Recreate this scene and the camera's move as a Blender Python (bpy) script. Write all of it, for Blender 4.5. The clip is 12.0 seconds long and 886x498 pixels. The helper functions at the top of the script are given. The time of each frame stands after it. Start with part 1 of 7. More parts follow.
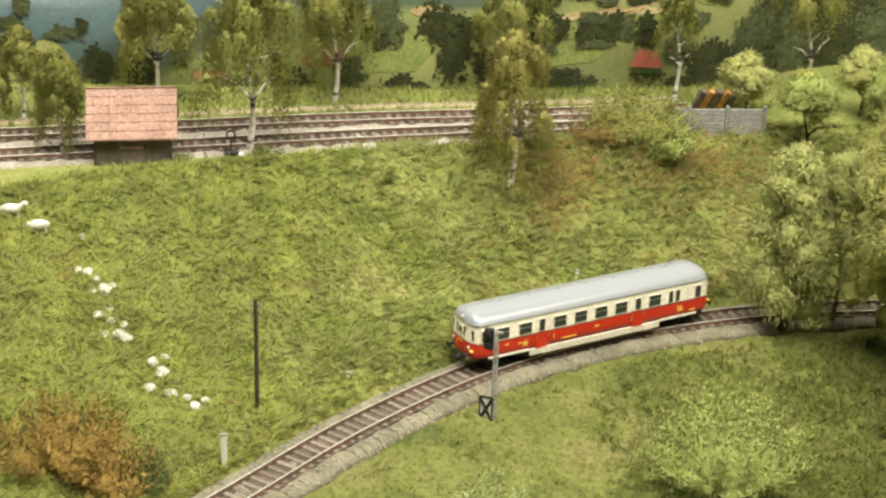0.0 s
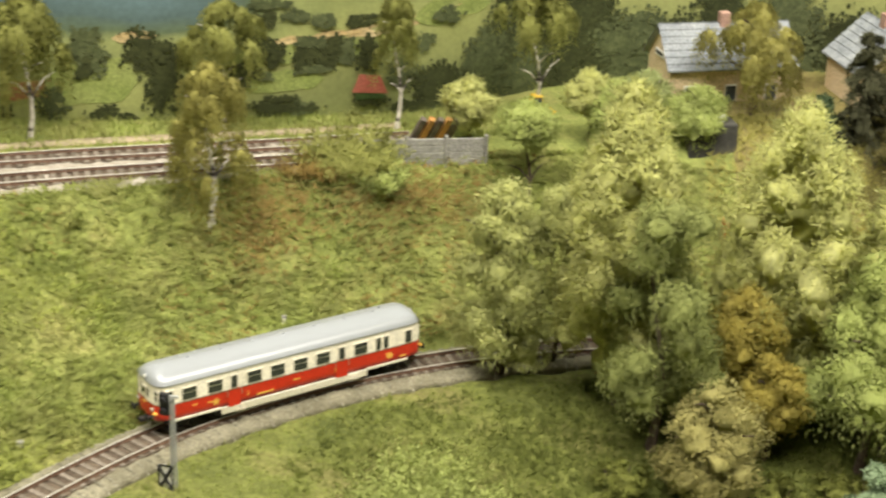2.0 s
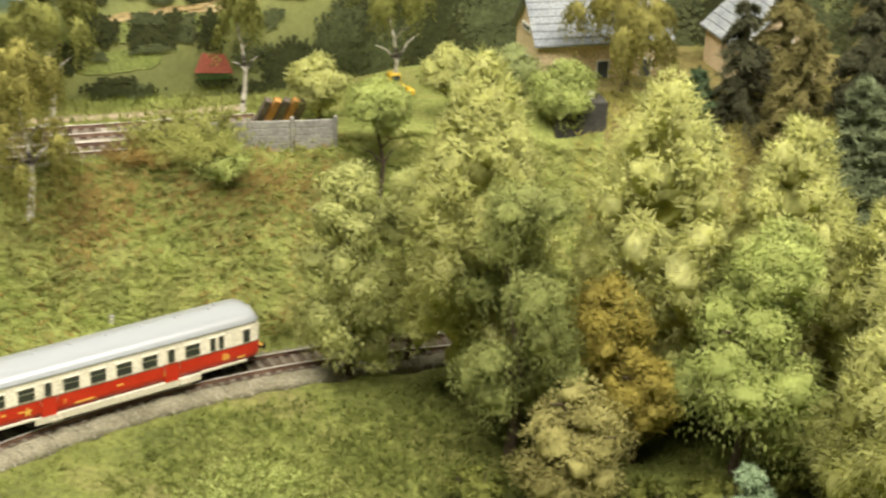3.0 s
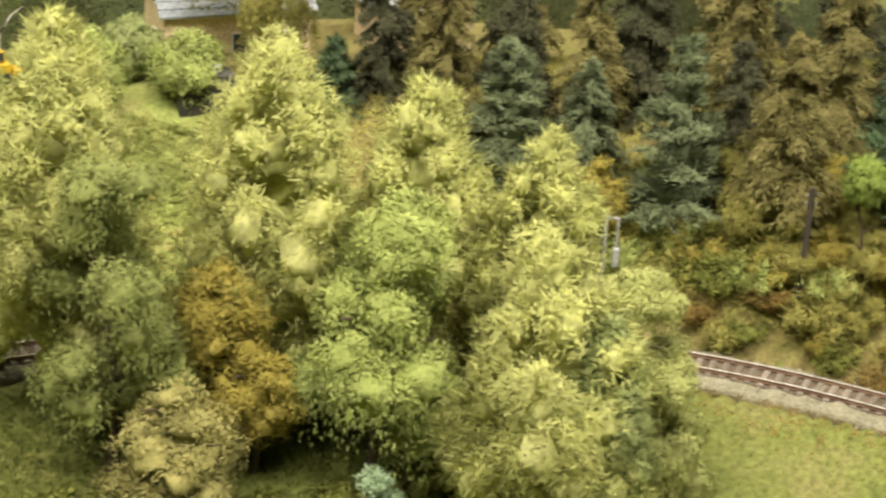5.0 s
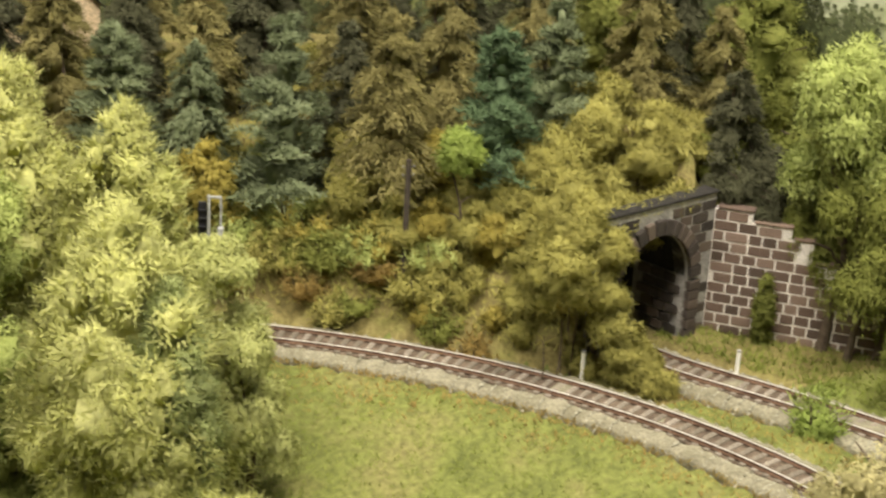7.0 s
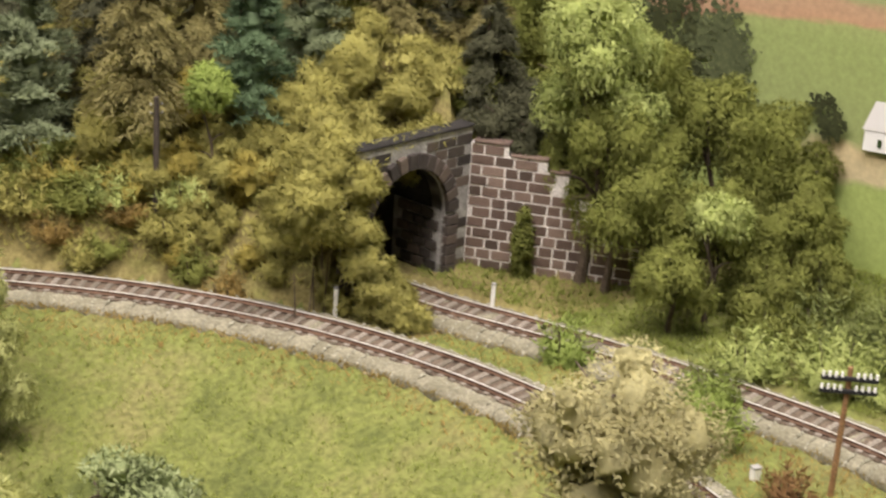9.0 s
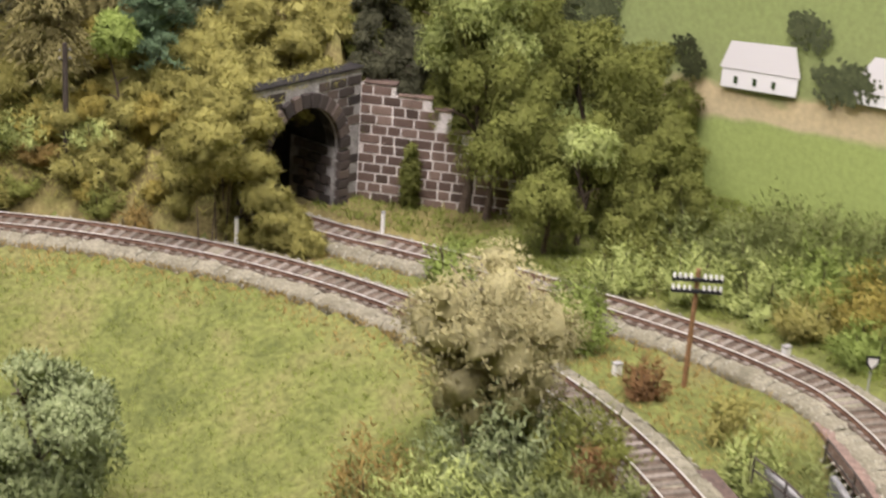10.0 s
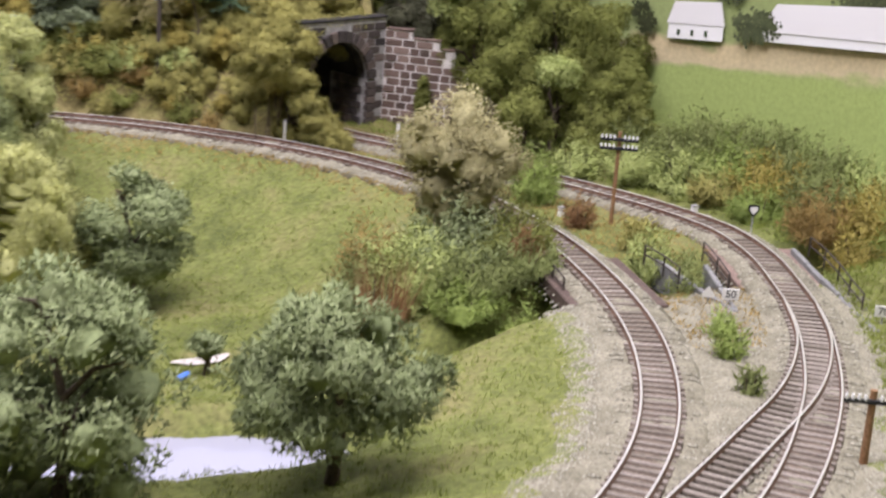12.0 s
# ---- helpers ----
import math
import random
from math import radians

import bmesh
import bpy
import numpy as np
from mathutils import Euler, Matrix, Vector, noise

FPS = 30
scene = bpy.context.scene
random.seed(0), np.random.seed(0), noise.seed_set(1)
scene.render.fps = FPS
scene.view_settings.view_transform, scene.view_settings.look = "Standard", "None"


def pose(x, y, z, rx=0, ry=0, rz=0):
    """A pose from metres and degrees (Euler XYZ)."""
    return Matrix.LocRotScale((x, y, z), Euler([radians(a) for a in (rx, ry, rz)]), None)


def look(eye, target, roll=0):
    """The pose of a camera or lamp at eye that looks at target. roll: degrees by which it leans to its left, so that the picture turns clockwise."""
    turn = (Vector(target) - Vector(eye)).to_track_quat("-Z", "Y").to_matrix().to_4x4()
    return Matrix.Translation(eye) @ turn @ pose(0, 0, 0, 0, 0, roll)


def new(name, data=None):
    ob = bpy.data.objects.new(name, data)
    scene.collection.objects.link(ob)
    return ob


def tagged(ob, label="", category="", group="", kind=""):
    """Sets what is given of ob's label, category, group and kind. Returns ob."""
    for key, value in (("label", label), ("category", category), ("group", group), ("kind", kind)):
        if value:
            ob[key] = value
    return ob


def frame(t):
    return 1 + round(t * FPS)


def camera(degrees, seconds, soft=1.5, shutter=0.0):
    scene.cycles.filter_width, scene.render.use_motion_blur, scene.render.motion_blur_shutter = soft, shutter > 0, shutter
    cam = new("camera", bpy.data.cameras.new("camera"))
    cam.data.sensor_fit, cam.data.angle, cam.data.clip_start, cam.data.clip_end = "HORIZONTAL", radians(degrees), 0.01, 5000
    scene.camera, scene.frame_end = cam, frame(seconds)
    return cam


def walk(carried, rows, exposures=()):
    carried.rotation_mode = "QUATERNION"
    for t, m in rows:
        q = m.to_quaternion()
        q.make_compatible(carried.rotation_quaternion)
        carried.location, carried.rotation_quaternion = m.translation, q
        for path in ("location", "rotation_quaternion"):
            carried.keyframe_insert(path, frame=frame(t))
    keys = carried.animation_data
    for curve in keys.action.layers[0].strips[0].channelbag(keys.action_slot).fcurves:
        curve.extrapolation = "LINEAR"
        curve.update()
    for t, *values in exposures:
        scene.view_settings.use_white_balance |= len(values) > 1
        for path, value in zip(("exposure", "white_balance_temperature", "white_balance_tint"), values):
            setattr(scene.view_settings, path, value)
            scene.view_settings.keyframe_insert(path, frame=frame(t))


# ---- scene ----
cam = camera(30.0, 12.0, soft=2.4, shutter=0.4)
PATH = [
    (0, (0.0000, -0.0000, 0.4860), (-0.0000, 0.9272, 0.1113), 1.53),
    (0.5, (0.0016, -0.0075, 0.4884), (0.0203, 0.9214, 0.1187), 1.69),
    (1, (0.0319, 0.0060, 0.5005), (0.0676, 0.9341, 0.1299), 1.84),
    (1.5, (0.0669, 0.0384, 0.5072), (0.1202, 0.9630, 0.1301), 1.96),
    (2, (0.1071, 0.0764, 0.5002), (0.1919, 0.9969, 0.1187), 2.03),
    (2.5, (0.1337, 0.1130, 0.4884), (0.2434, 1.0292, 0.1031), 2.12),
    (3, (0.1654, 0.1499, 0.4670), (0.2945, 1.0642, 0.0831), 2.11),
    (3.2, (0.1770, 0.1640, 0.4582), (0.3202, 1.0755, 0.0727), 2.28),
    (4.8, (0.2630, 0.2295, 0.4123), (0.5153, 1.1233, 0.0415), 2.86),
    (5, (0.2686, 0.2268, 0.4097), (0.5359, 1.1180, 0.0433), 3.00),
    (5.5, (0.2940, 0.2110, 0.3916), (0.6028, 1.0985, 0.0496), 3.17),
    (6, (0.3336, 0.1910, 0.3865), (0.6815, 1.0685, 0.0563), 3.34),
    (6.5, (0.3521, 0.1833, 0.3730), (0.7253, 1.0547, 0.0546), 3.38),
    (7, (0.3770, 0.1717, 0.3764), (0.7526, 1.0376, 0.0462), 3.28),
    (7.5, (0.3959, 0.1667, 0.3762), (0.7961, 1.0188, 0.0388), 3.55),
    (9.5, (0.4348, 0.1321, 0.3559), (0.9065, 0.9426, 0.0088), 3.84),
    (10, (0.4053, 0.0741, 0.3577), (0.9016, 0.8683, 0.0074), 3.93),
    (10.5, (0.3732, 0.0122, 0.3482), (0.8858, 0.8003, 0.0073), 4.21),
    (11, (0.3302, -0.0469, 0.3216), (0.8538, 0.7414, -0.0015), 4.45),
    (11.5, (0.3084, -0.1270, 0.3096), (0.8237, 0.6762, 0.0107), 4.51),
    (12, (0.2985, -0.2323, 0.2977), (0.7625, 0.6079, 0.0171), 4.30),
]
walk(cam, [(t, look(eye, target, roll)) for t, eye, target, roll in PATH], exposures=[(0, 0.0, 6500, 8), (3.2, 0.1, 6550, 9), (5.0, 0.2, 6700, 9), (7.6, 0.16, 6550, 13), (9.5, 0.1, 6050, 23), (12, 0.03, 5520, 29)])

# ---- world and light: a hall with ceiling panels above the layout ----
world = bpy.data.worlds.new("hall_air")
world.use_nodes = True
world.node_tree.nodes["Background"].inputs[0].default_value = (1.0, 0.96, 0.88, 1)
world.node_tree.nodes["Background"].inputs[1].default_value = 0.4
scene.world = world


def ceiling_lamp(name, x, y, z, sx, sy, power, target, colour=(1.0, 0.93, 0.80)):
    data = bpy.data.lights.new(name, "AREA")
    data.shape, data.size, data.size_y, data.energy, data.color = "RECTANGLE", sx, sy, power, colour
    lamp = new(name, data)
    lamp.matrix_world = look((x, y, z), target)
    return lamp


ceiling_lamp("hall_lamp", 0.0, 0.25, 1.85, 1.4, 0.5, 46, (0.2, 0.85, 0))
ceiling_lamp("hall_lamp", 0.95, 0.35, 1.85, 1.2, 0.5, 40, (0.7, 0.8, 0))
ceiling_lamp("hall_lamp", -0.5, 1.0, 1.85, 0.9, 0.5, 20, (0.1, 0.9, 0))
scene.view_settings.exposure = 0.0

# ---- small helpers ----
rng = np.random.default_rng(7)


def mat(name, build, rough=0.8, metal=0.0, spec=0.3):
    m = bpy.data.materials.new(name)
    m.use_nodes = True
    nt = m.node_tree
    bsdf = nt.nodes["Principled BSDF"]
    bsdf.inputs["Roughness"].default_value = rough
    bsdf.inputs["Metallic"].default_value = metal
    bsdf.inputs["Specular IOR Level"].default_value = spec
    if isinstance(build, tuple):
        bsdf.inputs["Base Color"].default_value = (*build, 1)
    else:
        build(nt, bsdf)
    return m


def node(nt, kind, **values):
    n = nt.nodes.new(kind)
    for key, value in values.items():
        n.inputs[key].default_value = value
    return n


def ramp(nt, fac, stops):
    n = nt.nodes.new("ShaderNodeValToRGB")
    while len(n.color_ramp.elements) < len(stops):
        n.color_ramp.elements.new(0.5)
    for e, (pos, col) in zip(n.color_ramp.elements, stops):
        e.position, e.color = pos, (*col, 1)
    nt.links.new(fac, n.inputs[0])
    return n.outputs[0]


def mix(nt, fac, a, b, how="MIX"):
    n = nt.nodes.new("ShaderNodeMix")
    n.data_type, n.blend_type = "RGBA", how
    for slot, v in ((0, fac), (6, a), (7, b)):
        if isinstance(v, (int, float)):
            n.inputs[slot].default_value = v
        elif isinstance(v, tuple):
            n.inputs[slot].default_value = (*v, 1)
        else:
            nt.links.new(v, n.inputs[slot])
    return n.outputs[2]


def noise_out(nt, scale, detail=4.0, rough=0.6):
    co = nt.nodes.new("ShaderNodeTexCoord")
    n = node(nt, "ShaderNodeTexNoise", Scale=scale, Detail=detail, Roughness=rough)
    nt.links.new(co.outputs["Object"], n.inputs["Vector"])
    return n.outputs[0]


def bump(nt, bsdf, height, distance, strength=0.6):
    n = node(nt, "ShaderNodeBump", Strength=strength, Distance=distance)
    nt.links.new(height, n.inputs["Height"])
    nt.links.new(n.outputs[0], bsdf.inputs["Normal"])


def mottled(name, a, b, scale, fine=None, rough=0.85, dist=0.0008, spec=0.2, metal=0.0, c=None):
    def build(nt, bsdf):
        big = noise_out(nt, scale)
        small = noise_out(nt, fine or scale * 9)
        stops = [(0.32, a), (0.68, b)] if c is None else [(0.3, a), (0.5, b), (0.7, c)]
        col = ramp(nt, big, stops)
        shade = ramp(nt, small, [(0.3, (0.6, 0.6, 0.6)), (0.7, (1.25, 1.25, 1.25))])
        nt.links.new(mix(nt, 1.0, col, shade, "MULTIPLY"), bsdf.inputs["Base Color"])
        bump(nt, bsdf, small, dist)
    return mat(name, build, rough, metal, spec)


def foliage(name, a, b, c, glow_through=0.36, patch=None, spread=0.4):
    """Fibres whose colour varies a little from one to the next and more from clump to clump; patch: a second hue in broad drifts."""
    def between(p, q, k):
        return tuple(u + (v - u) * k for u, v in zip(p, q))

    def build(nt, bsdf):
        geo = nt.nodes.new("ShaderNodeNewGeometry")
        col = ramp(nt, geo.outputs["Random Per Island"], [(0.0, between(b, a, spread)), (0.5, b), (1.0, between(b, c, spread))])
        if patch:
            drift = ramp(nt, noise_out(nt, 24, 5, 0.65), [(0.38, (0, 0, 0)), (0.66, (1, 1, 1))])
            col = mix(nt, drift, col, patch)
        clump = ramp(nt, noise_out(nt, 45, 2), [(0.35, (0.84, 0.84, 0.82)), (0.65, (1.12, 1.12, 1.08))])
        fleck = ramp(nt, noise_out(nt, 330, 3), [(0.3, (0.82, 0.84, 0.82)), (0.7, (1.16, 1.15, 1.12))])
        col = mix(nt, 1.0, mix(nt, 1.0, col, clump, "MULTIPLY"), fleck, "MULTIPLY")
        nt.links.new(col, bsdf.inputs["Base Color"])
        tl = nt.nodes.new("ShaderNodeBsdfTranslucent")
        nt.links.new(col, tl.inputs[0])
        ms = nt.nodes.new("ShaderNodeMixShader")
        ms.inputs[0].default_value = glow_through
        out = nt.nodes["Material Output"]
        nt.links.new(bsdf.outputs[0], ms.inputs[1])
        nt.links.new(tl.outputs[0], ms.inputs[2])
        nt.links.new(ms.outputs[0], out.inputs[0])
    return mat(name, build, 0.8, 0.0, 0.15)


def mesh_np(name, verts, faces, material=None, normals=None):
    """A mesh from an array of corners and one of faces with equal corner counts; normals: one per corner, for soft foliage."""
    verts, faces = np.asarray(verts, np.float32), np.asarray(faces, np.int32)
    me = bpy.data.meshes.new(name)
    me.vertices.add(len(verts))
    me.vertices.foreach_set("co", verts.ravel())
    k = faces.shape[1]
    me.loops.add(faces.size)
    me.loops.foreach_set("vertex_index", faces.ravel())
    me.polygons.add(len(faces))
    me.polygons.foreach_set("loop_start", np.arange(0, faces.size, k, dtype=np.int32))
    me.update(calc_edges=True)
    if normals is not None:
        me.polygons.foreach_set("use_smooth", np.ones(len(faces), bool))
        me.attributes.new("custom_normal", "FLOAT_VECTOR", "POINT").data.foreach_set("vector", np.asarray(normals, np.float32).ravel())
    if material:
        me.materials.append(material)
    return me


def part(name, data, material, parent, label=""):
    """One mesh object under a thing or a part; data: a bmesh or a mesh."""
    if isinstance(data, bmesh.types.BMesh):
        me = bpy.data.meshes.new(name)
        data.to_mesh(me)
        data.free()
    else:
        me = data
    if material and not me.materials:
        me.materials.append(material)
    ob = new(name, me)
    ob.parent = parent
    if label:
        tagged(ob, label)
    return ob


def thing(name, x, y, z, label, category, group="", turn=0.0):
    ob = new(name)
    ob.empty_display_size = 0.005
    ob.matrix_basis = pose(x, y, z, 0, 0, turn)
    return tagged(ob, label, category, group)


def single(name, data, material, label, category, m=None, group="", kind=""):
    ob = part(name, data, material, None)
    if m is not None:
        ob.matrix_basis = m
    return tagged(ob, label, category, group, kind)


def box(bm, x0, x1, y0, y1, z0, z1, bevel=0.0):
    m = Matrix.Translation(((x0 + x1) / 2, (y0 + y1) / 2, (z0 + z1) / 2)) @ Matrix.Diagonal((x1 - x0, y1 - y0, z1 - z0, 1))
    made = bmesh.ops.create_cube(bm, size=1, matrix=m)["verts"]
    if bevel:
        edges = list({e for v in made for e in v.link_edges})
        bmesh.ops.bevel(bm, geom=edges, offset=bevel, segments=1, affect="EDGES")
    return bm


def boxed(*args, bevel=0.0):
    return box(bmesh.new(), *args, bevel=bevel)


def rod(bm, a, b, r0, r1=None, n=7):
    a, b = Vector(a), Vector(b)
    q = (b - a).to_track_quat("Z", "Y").to_matrix().to_4x4()
    m = Matrix.Translation((a + b) / 2) @ q
    bmesh.ops.create_cone(bm, cap_ends=True, segments=n, radius1=r0, radius2=r0 if r1 is None else r1, depth=(b - a).length, matrix=m)
    return bm


def spline(points, step):
    """Points at even steps along a smooth curve through the given ones."""
    p = np.array(points, float)
    q = np.vstack([2 * p[0] - p[1], p, 2 * p[-1] - p[-2]])
    u = np.linspace(0, 1, 24, endpoint=False)[:, None]
    out = []
    for a, b, c, d in zip(q, q[1:], q[2:], q[3:]):
        out.append(0.5 * (2 * b + (c - a) * u + (2 * a - 5 * b + 4 * c - d) * u**2 + (3 * b - a - 3 * c + d) * u**3))
    out = np.vstack(out + [p[-1:]])
    s = np.r_[0, np.cumsum(np.linalg.norm(np.diff(out, axis=0), axis=1))]
    at = np.arange(0, s[-1], step)
    return np.stack([np.interp(at, s, out[:, k]) for k in range(p.shape[1])], 1)


# ---- plan ----
GAUGE = 0.0165
LINE_A = spline([(-0.458, 0.304, 0.006), (-0.328, 0.505, 0.008), (-0.19, 0.701, 0.010), (-0.117, 0.797, 0.011), (-0.046, 0.893, 0.012),
                 (0.039, 0.978, 0.013), (0.142, 1.039, 0.014), (0.256, 1.073, 0.015), (0.376, 1.081, 0.016), (0.494, 1.064, 0.017),
                 (0.606, 1.021, 0.018), (0.704, 0.952, 0.019), (0.781, 0.86, 0.020), (0.829, 0.751, 0.021), (0.839, 0.632, 0.022),
                 (0.817, 0.514, 0.023), (0.773, 0.403, 0.024), (0.706, 0.304, 0.025), (0.616, 0.224, 0.026), (0.513, 0.163, 0.027)], 0.0075)
LINE_B = spline([(0.778, 1.06, 0.019), (0.806, 0.975, 0.019), (0.8405, 0.902, 0.018), (0.881, 0.838, 0.018), (0.923, 0.758, 0.018),
                 (0.956, 0.68, 0.018), (0.969, 0.622, 0.018), (0.968, 0.588, 0.018), (0.956, 0.543, 0.018), (0.935, 0.498, 0.019),
                 (0.903, 0.438, 0.020), (0.863, 0.380, 0.022), (0.81, 0.316, 0.024), (0.735, 0.245, 0.025), (0.64, 0.175, 0.026)], 0.0075)
BRANCH = spline([(0.915, 0.459, 0.020), (0.872, 0.395, 0.022), (0.815, 0.337, 0.024), (0.745, 0.287, 0.025), (0.67, 0.236, 0.026)], 0.0075)
YARD = 0.113
YARD_1 = spline([(-0.75, 0.96, YARD + 0.005), (-0.3, 1.066, YARD + 0.005), (-0.077, 1.124, YARD + 0.005), (0.05, 1.152, YARD + 0.005), (0.13, 1.168, YARD + 0.005)], 0.0075)
YARD_2 = spline([(-0.75, 1.005, YARD + 0.005), (-0.3, 1.112, YARD + 0.005), (-0.077, 1.166, YARD + 0.005), (0.09, 1.196, YARD + 0.005), (0.19, 1.216, YARD + 0.005)], 0.0075)
CORNER = np.array([0.882, 0.945])   # where the tunnel front meets the wing wall
ALONG = np.array([0.342, -0.940])   # straight out of the tunnel front
ACROSS = np.array([-0.940, -0.342])  # along the tunnel front, from the wing wall across the track
WING = np.array([0.743, -0.669])    # along the wing wall, away from the tunnel front
WING_FRONT = np.array([-0.669, -0.743])  # the way the wing wall faces


def beside(line, x, y):
    """Signed distance to the left of a line, and the line's height there."""
    x, y = np.atleast_1d(x).astype(float), np.atleast_1d(y).astype(float)
    l = line[::2]
    best, height = np.empty(len(x)), np.empty(len(x))
    t = np.gradient(l[:, :2], axis=0)
    t /= np.linalg.norm(t, axis=1)[:, None]
    for k in range(0, len(x), 4000):
        dx, dy = x[k:k + 4000, None] - l[None, :, 0], y[k:k + 4000, None] - l[None, :, 1]
        i = (dx * dx + dy * dy).argmin(1)
        j = np.arange(len(i))
        far = np.hypot(dx[j, i], dy[j, i])
        side = np.sign(t[i, 0] * dy[j, i] - t[i, 1] * dx[j, i])
        best[k:k + 4000], height[k:k + 4000] = far * side, l[i, 2]
    return best, height


def smooth(u):
    u = np.clip(u, 0, 1)
    return u * u * (3 - 2 * u)


def relief(x, y, scale, seed=0.0):
    """Soft random relief from a few waves."""
    out = 0
    for k in range(5):
        a = 1.3 * k + seed
        out = out + np.sin((x * np.cos(a) + y * np.sin(a)) * scale * (1 + 0.37 * k) + 2.1 * k + seed) / (1 + 0.5 * k)
    return out / 3


POND = (0.540, 0.432, -0.022)


def pond_reach(x, y):
    """1 on the shore of the pond, less inside."""
    u, v = x - POND[0], y - POND[1]
    return np.hypot((u * 0.985 - v * 0.174) / 0.086, (u * 0.174 + v * 0.985) / 0.042)


def ground(x, y):
    """Height of the land."""
    x, y = np.atleast_1d(x).astype(float), np.atleast_1d(y).astype(float)
    sd, zt = beside(LINE_A, x, y)
    sb, zb = beside(LINE_B, x, y)
    top = np.interp(x, [-0.6, -0.25, -0.11, 0.012, 0.17, 0.3], [0.34, 0.245, 0.175, 0.145, 0.12, 0.11])
    bank = zt - 0.004 + (YARD - zt + 0.004) * np.clip((sd - 0.022) / (top - 0.022), 0, 1) ** np.interp(x, [-0.1, 0.15], [1.5, 1.0])
    hill = zt - 0.004 + 0.045 * smooth((sd - 0.024) / 0.03) + 0.065 * smooth((sd - 0.05) / 0.10)
    far = np.where(x < 0.32, bank, np.where(x > 0.42, hill, bank + (hill - bank) * smooth((x - 0.32) / 0.1)))
    # the cutting in front of the tunnel, and the land behind its wing wall
    a = (x - CORNER[0]) * ALONG[0] + (y - CORNER[1]) * ALONG[1]
    b = (x - CORNER[0]) * ACROSS[0] + (y - CORNER[1]) * ACROSS[1]
    plain = np.where(sb > 0.03, zb - 0.004 + 0.10 * np.clip(sb - 0.03, 0, 0.3), np.minimum(zt, zb) - 0.004)
    face = (x - CORNER[0]) * WING_FRONT[0] + (y - CORNER[1]) * WING_FRONT[1]
    run = (x - CORNER[0]) * WING[0] + (y - CORNER[1]) * WING[1]
    low = ((a > -0.012) & (face > -0.010)) | (run > 0.118)
    behind = (face <= -0.010) & (run > -0.02)
    wing = np.maximum(plain, np.interp(run, [0, 0.03, 0.065, 0.095, 0.118], [0.090, 0.084, 0.062, 0.036, 0.02]))
    far = np.where(low, plain, np.where(behind & (run < 0.118), wing, far))
    bore = (a <= -0.002) & (a > -0.18) & (np.abs(b - 0.051) < 0.045)
    far = np.where(bore & (x > 0.6), zb - 0.004, far)
    fall = np.interp(x, [0.35, 0.62], [0.22, 0.46]) * np.interp(y, [0.46, 0.60], [0.45, 1.0])
    near = zt - 0.004 - fall * np.clip(-sd - 0.03, 0, 0.12) - 0.08 * np.clip(-sd - 0.15, 0, 0.3)
    z = np.where(sd > 0, far, near)
    # the flat of the station yard
    sy, _ = beside(YARD_1, x, y)
    flat = (x < 0.36) & (y > 0.8) & (sd > 0.03)
    z = np.where(flat, np.maximum(z, zt - 0.004 + (YARD - zt + 0.004) * smooth((sy + 0.085) / 0.06)), z)
    # room for the ballast
    level = smooth((0.51 - y) / 0.03) * (x > 0.45) * (sd > -0.05) * (sb < 0.05)
    dip = 0.006 - 0.0052 * level
    z = z - dip * smooth((0.030 - np.abs(sd)) / 0.006)
    z = z - dip * smooth((0.030 - np.abs(sb)) / 0.006) * (np.abs(sd) > 0.03)
    # the brook under the two bridges
    c = np.abs((x - 0.84) * 0.10 - (y - 0.528) * 0.995)
    inside = (x > 0.62)
    ditch = smooth((0.034 - c) / 0.02) * inside * smooth((1.04 - x) / 0.03)
    z = z - ditch * np.clip(z + 0.034, 0, 0.07)
    # the basin of the pond
    z = z + (POND[2] - 0.004 - z) * smooth((1.2 - pond_reach(x, y)) / 0.3)
    rough = np.clip((np.abs(sd) - 0.03) / 0.03, 0, 1) * np.clip((np.abs(sb) - 0.024) / 0.02, 0, 1) * (z < YARD - 0.002)
    rough = rough * np.where((sd > 0) & (x < 0.42), 2.3, 1.0)
    return z + rough * (0.0022 * relief(x, y, 60) + 0.0012 * relief(x, y, 190, 2.0))


def gz(x, y):
    return float(ground(x, y)[0])

# ---- materials ----
M_SOIL = mottled("soil", (0.08, 0.095, 0.024), (0.155, 0.172, 0.045), 22, 300, dist=0.001, c=(0.19, 0.175, 0.065))
M_SCRUBSOIL = mottled("leaf_litter", (0.12, 0.10, 0.035), (0.22, 0.185, 0.07), 40, 400, dist=0.001, c=(0.18, 0.18, 0.05))
M_BANKSOIL = mottled("bank_turf", (0.17, 0.20, 0.055), (0.25, 0.28, 0.08), 26, 300, dist=0.001, c=(0.32, 0.31, 0.11))
M_BALLAST = mottled("ballast_bed", (0.168, 0.154, 0.104), (0.295, 0.273, 0.195), 60, 600, dist=0.0012)
M_YARD = mottled("yard_gravel", (0.30, 0.27, 0.22), (0.46, 0.42, 0.36), 30, 500)


def build_stone(nt, bsdf):
    geo = nt.nodes.new("ShaderNodeNewGeometry")
    nt.links.new(ramp(nt, geo.outputs["Random Per Island"], [(0, (0.125, 0.116, 0.080)), (0.5, (0.225, 0.212, 0.155)), (1, (0.355, 0.338, 0.260))]), bsdf.inputs["Base Color"])


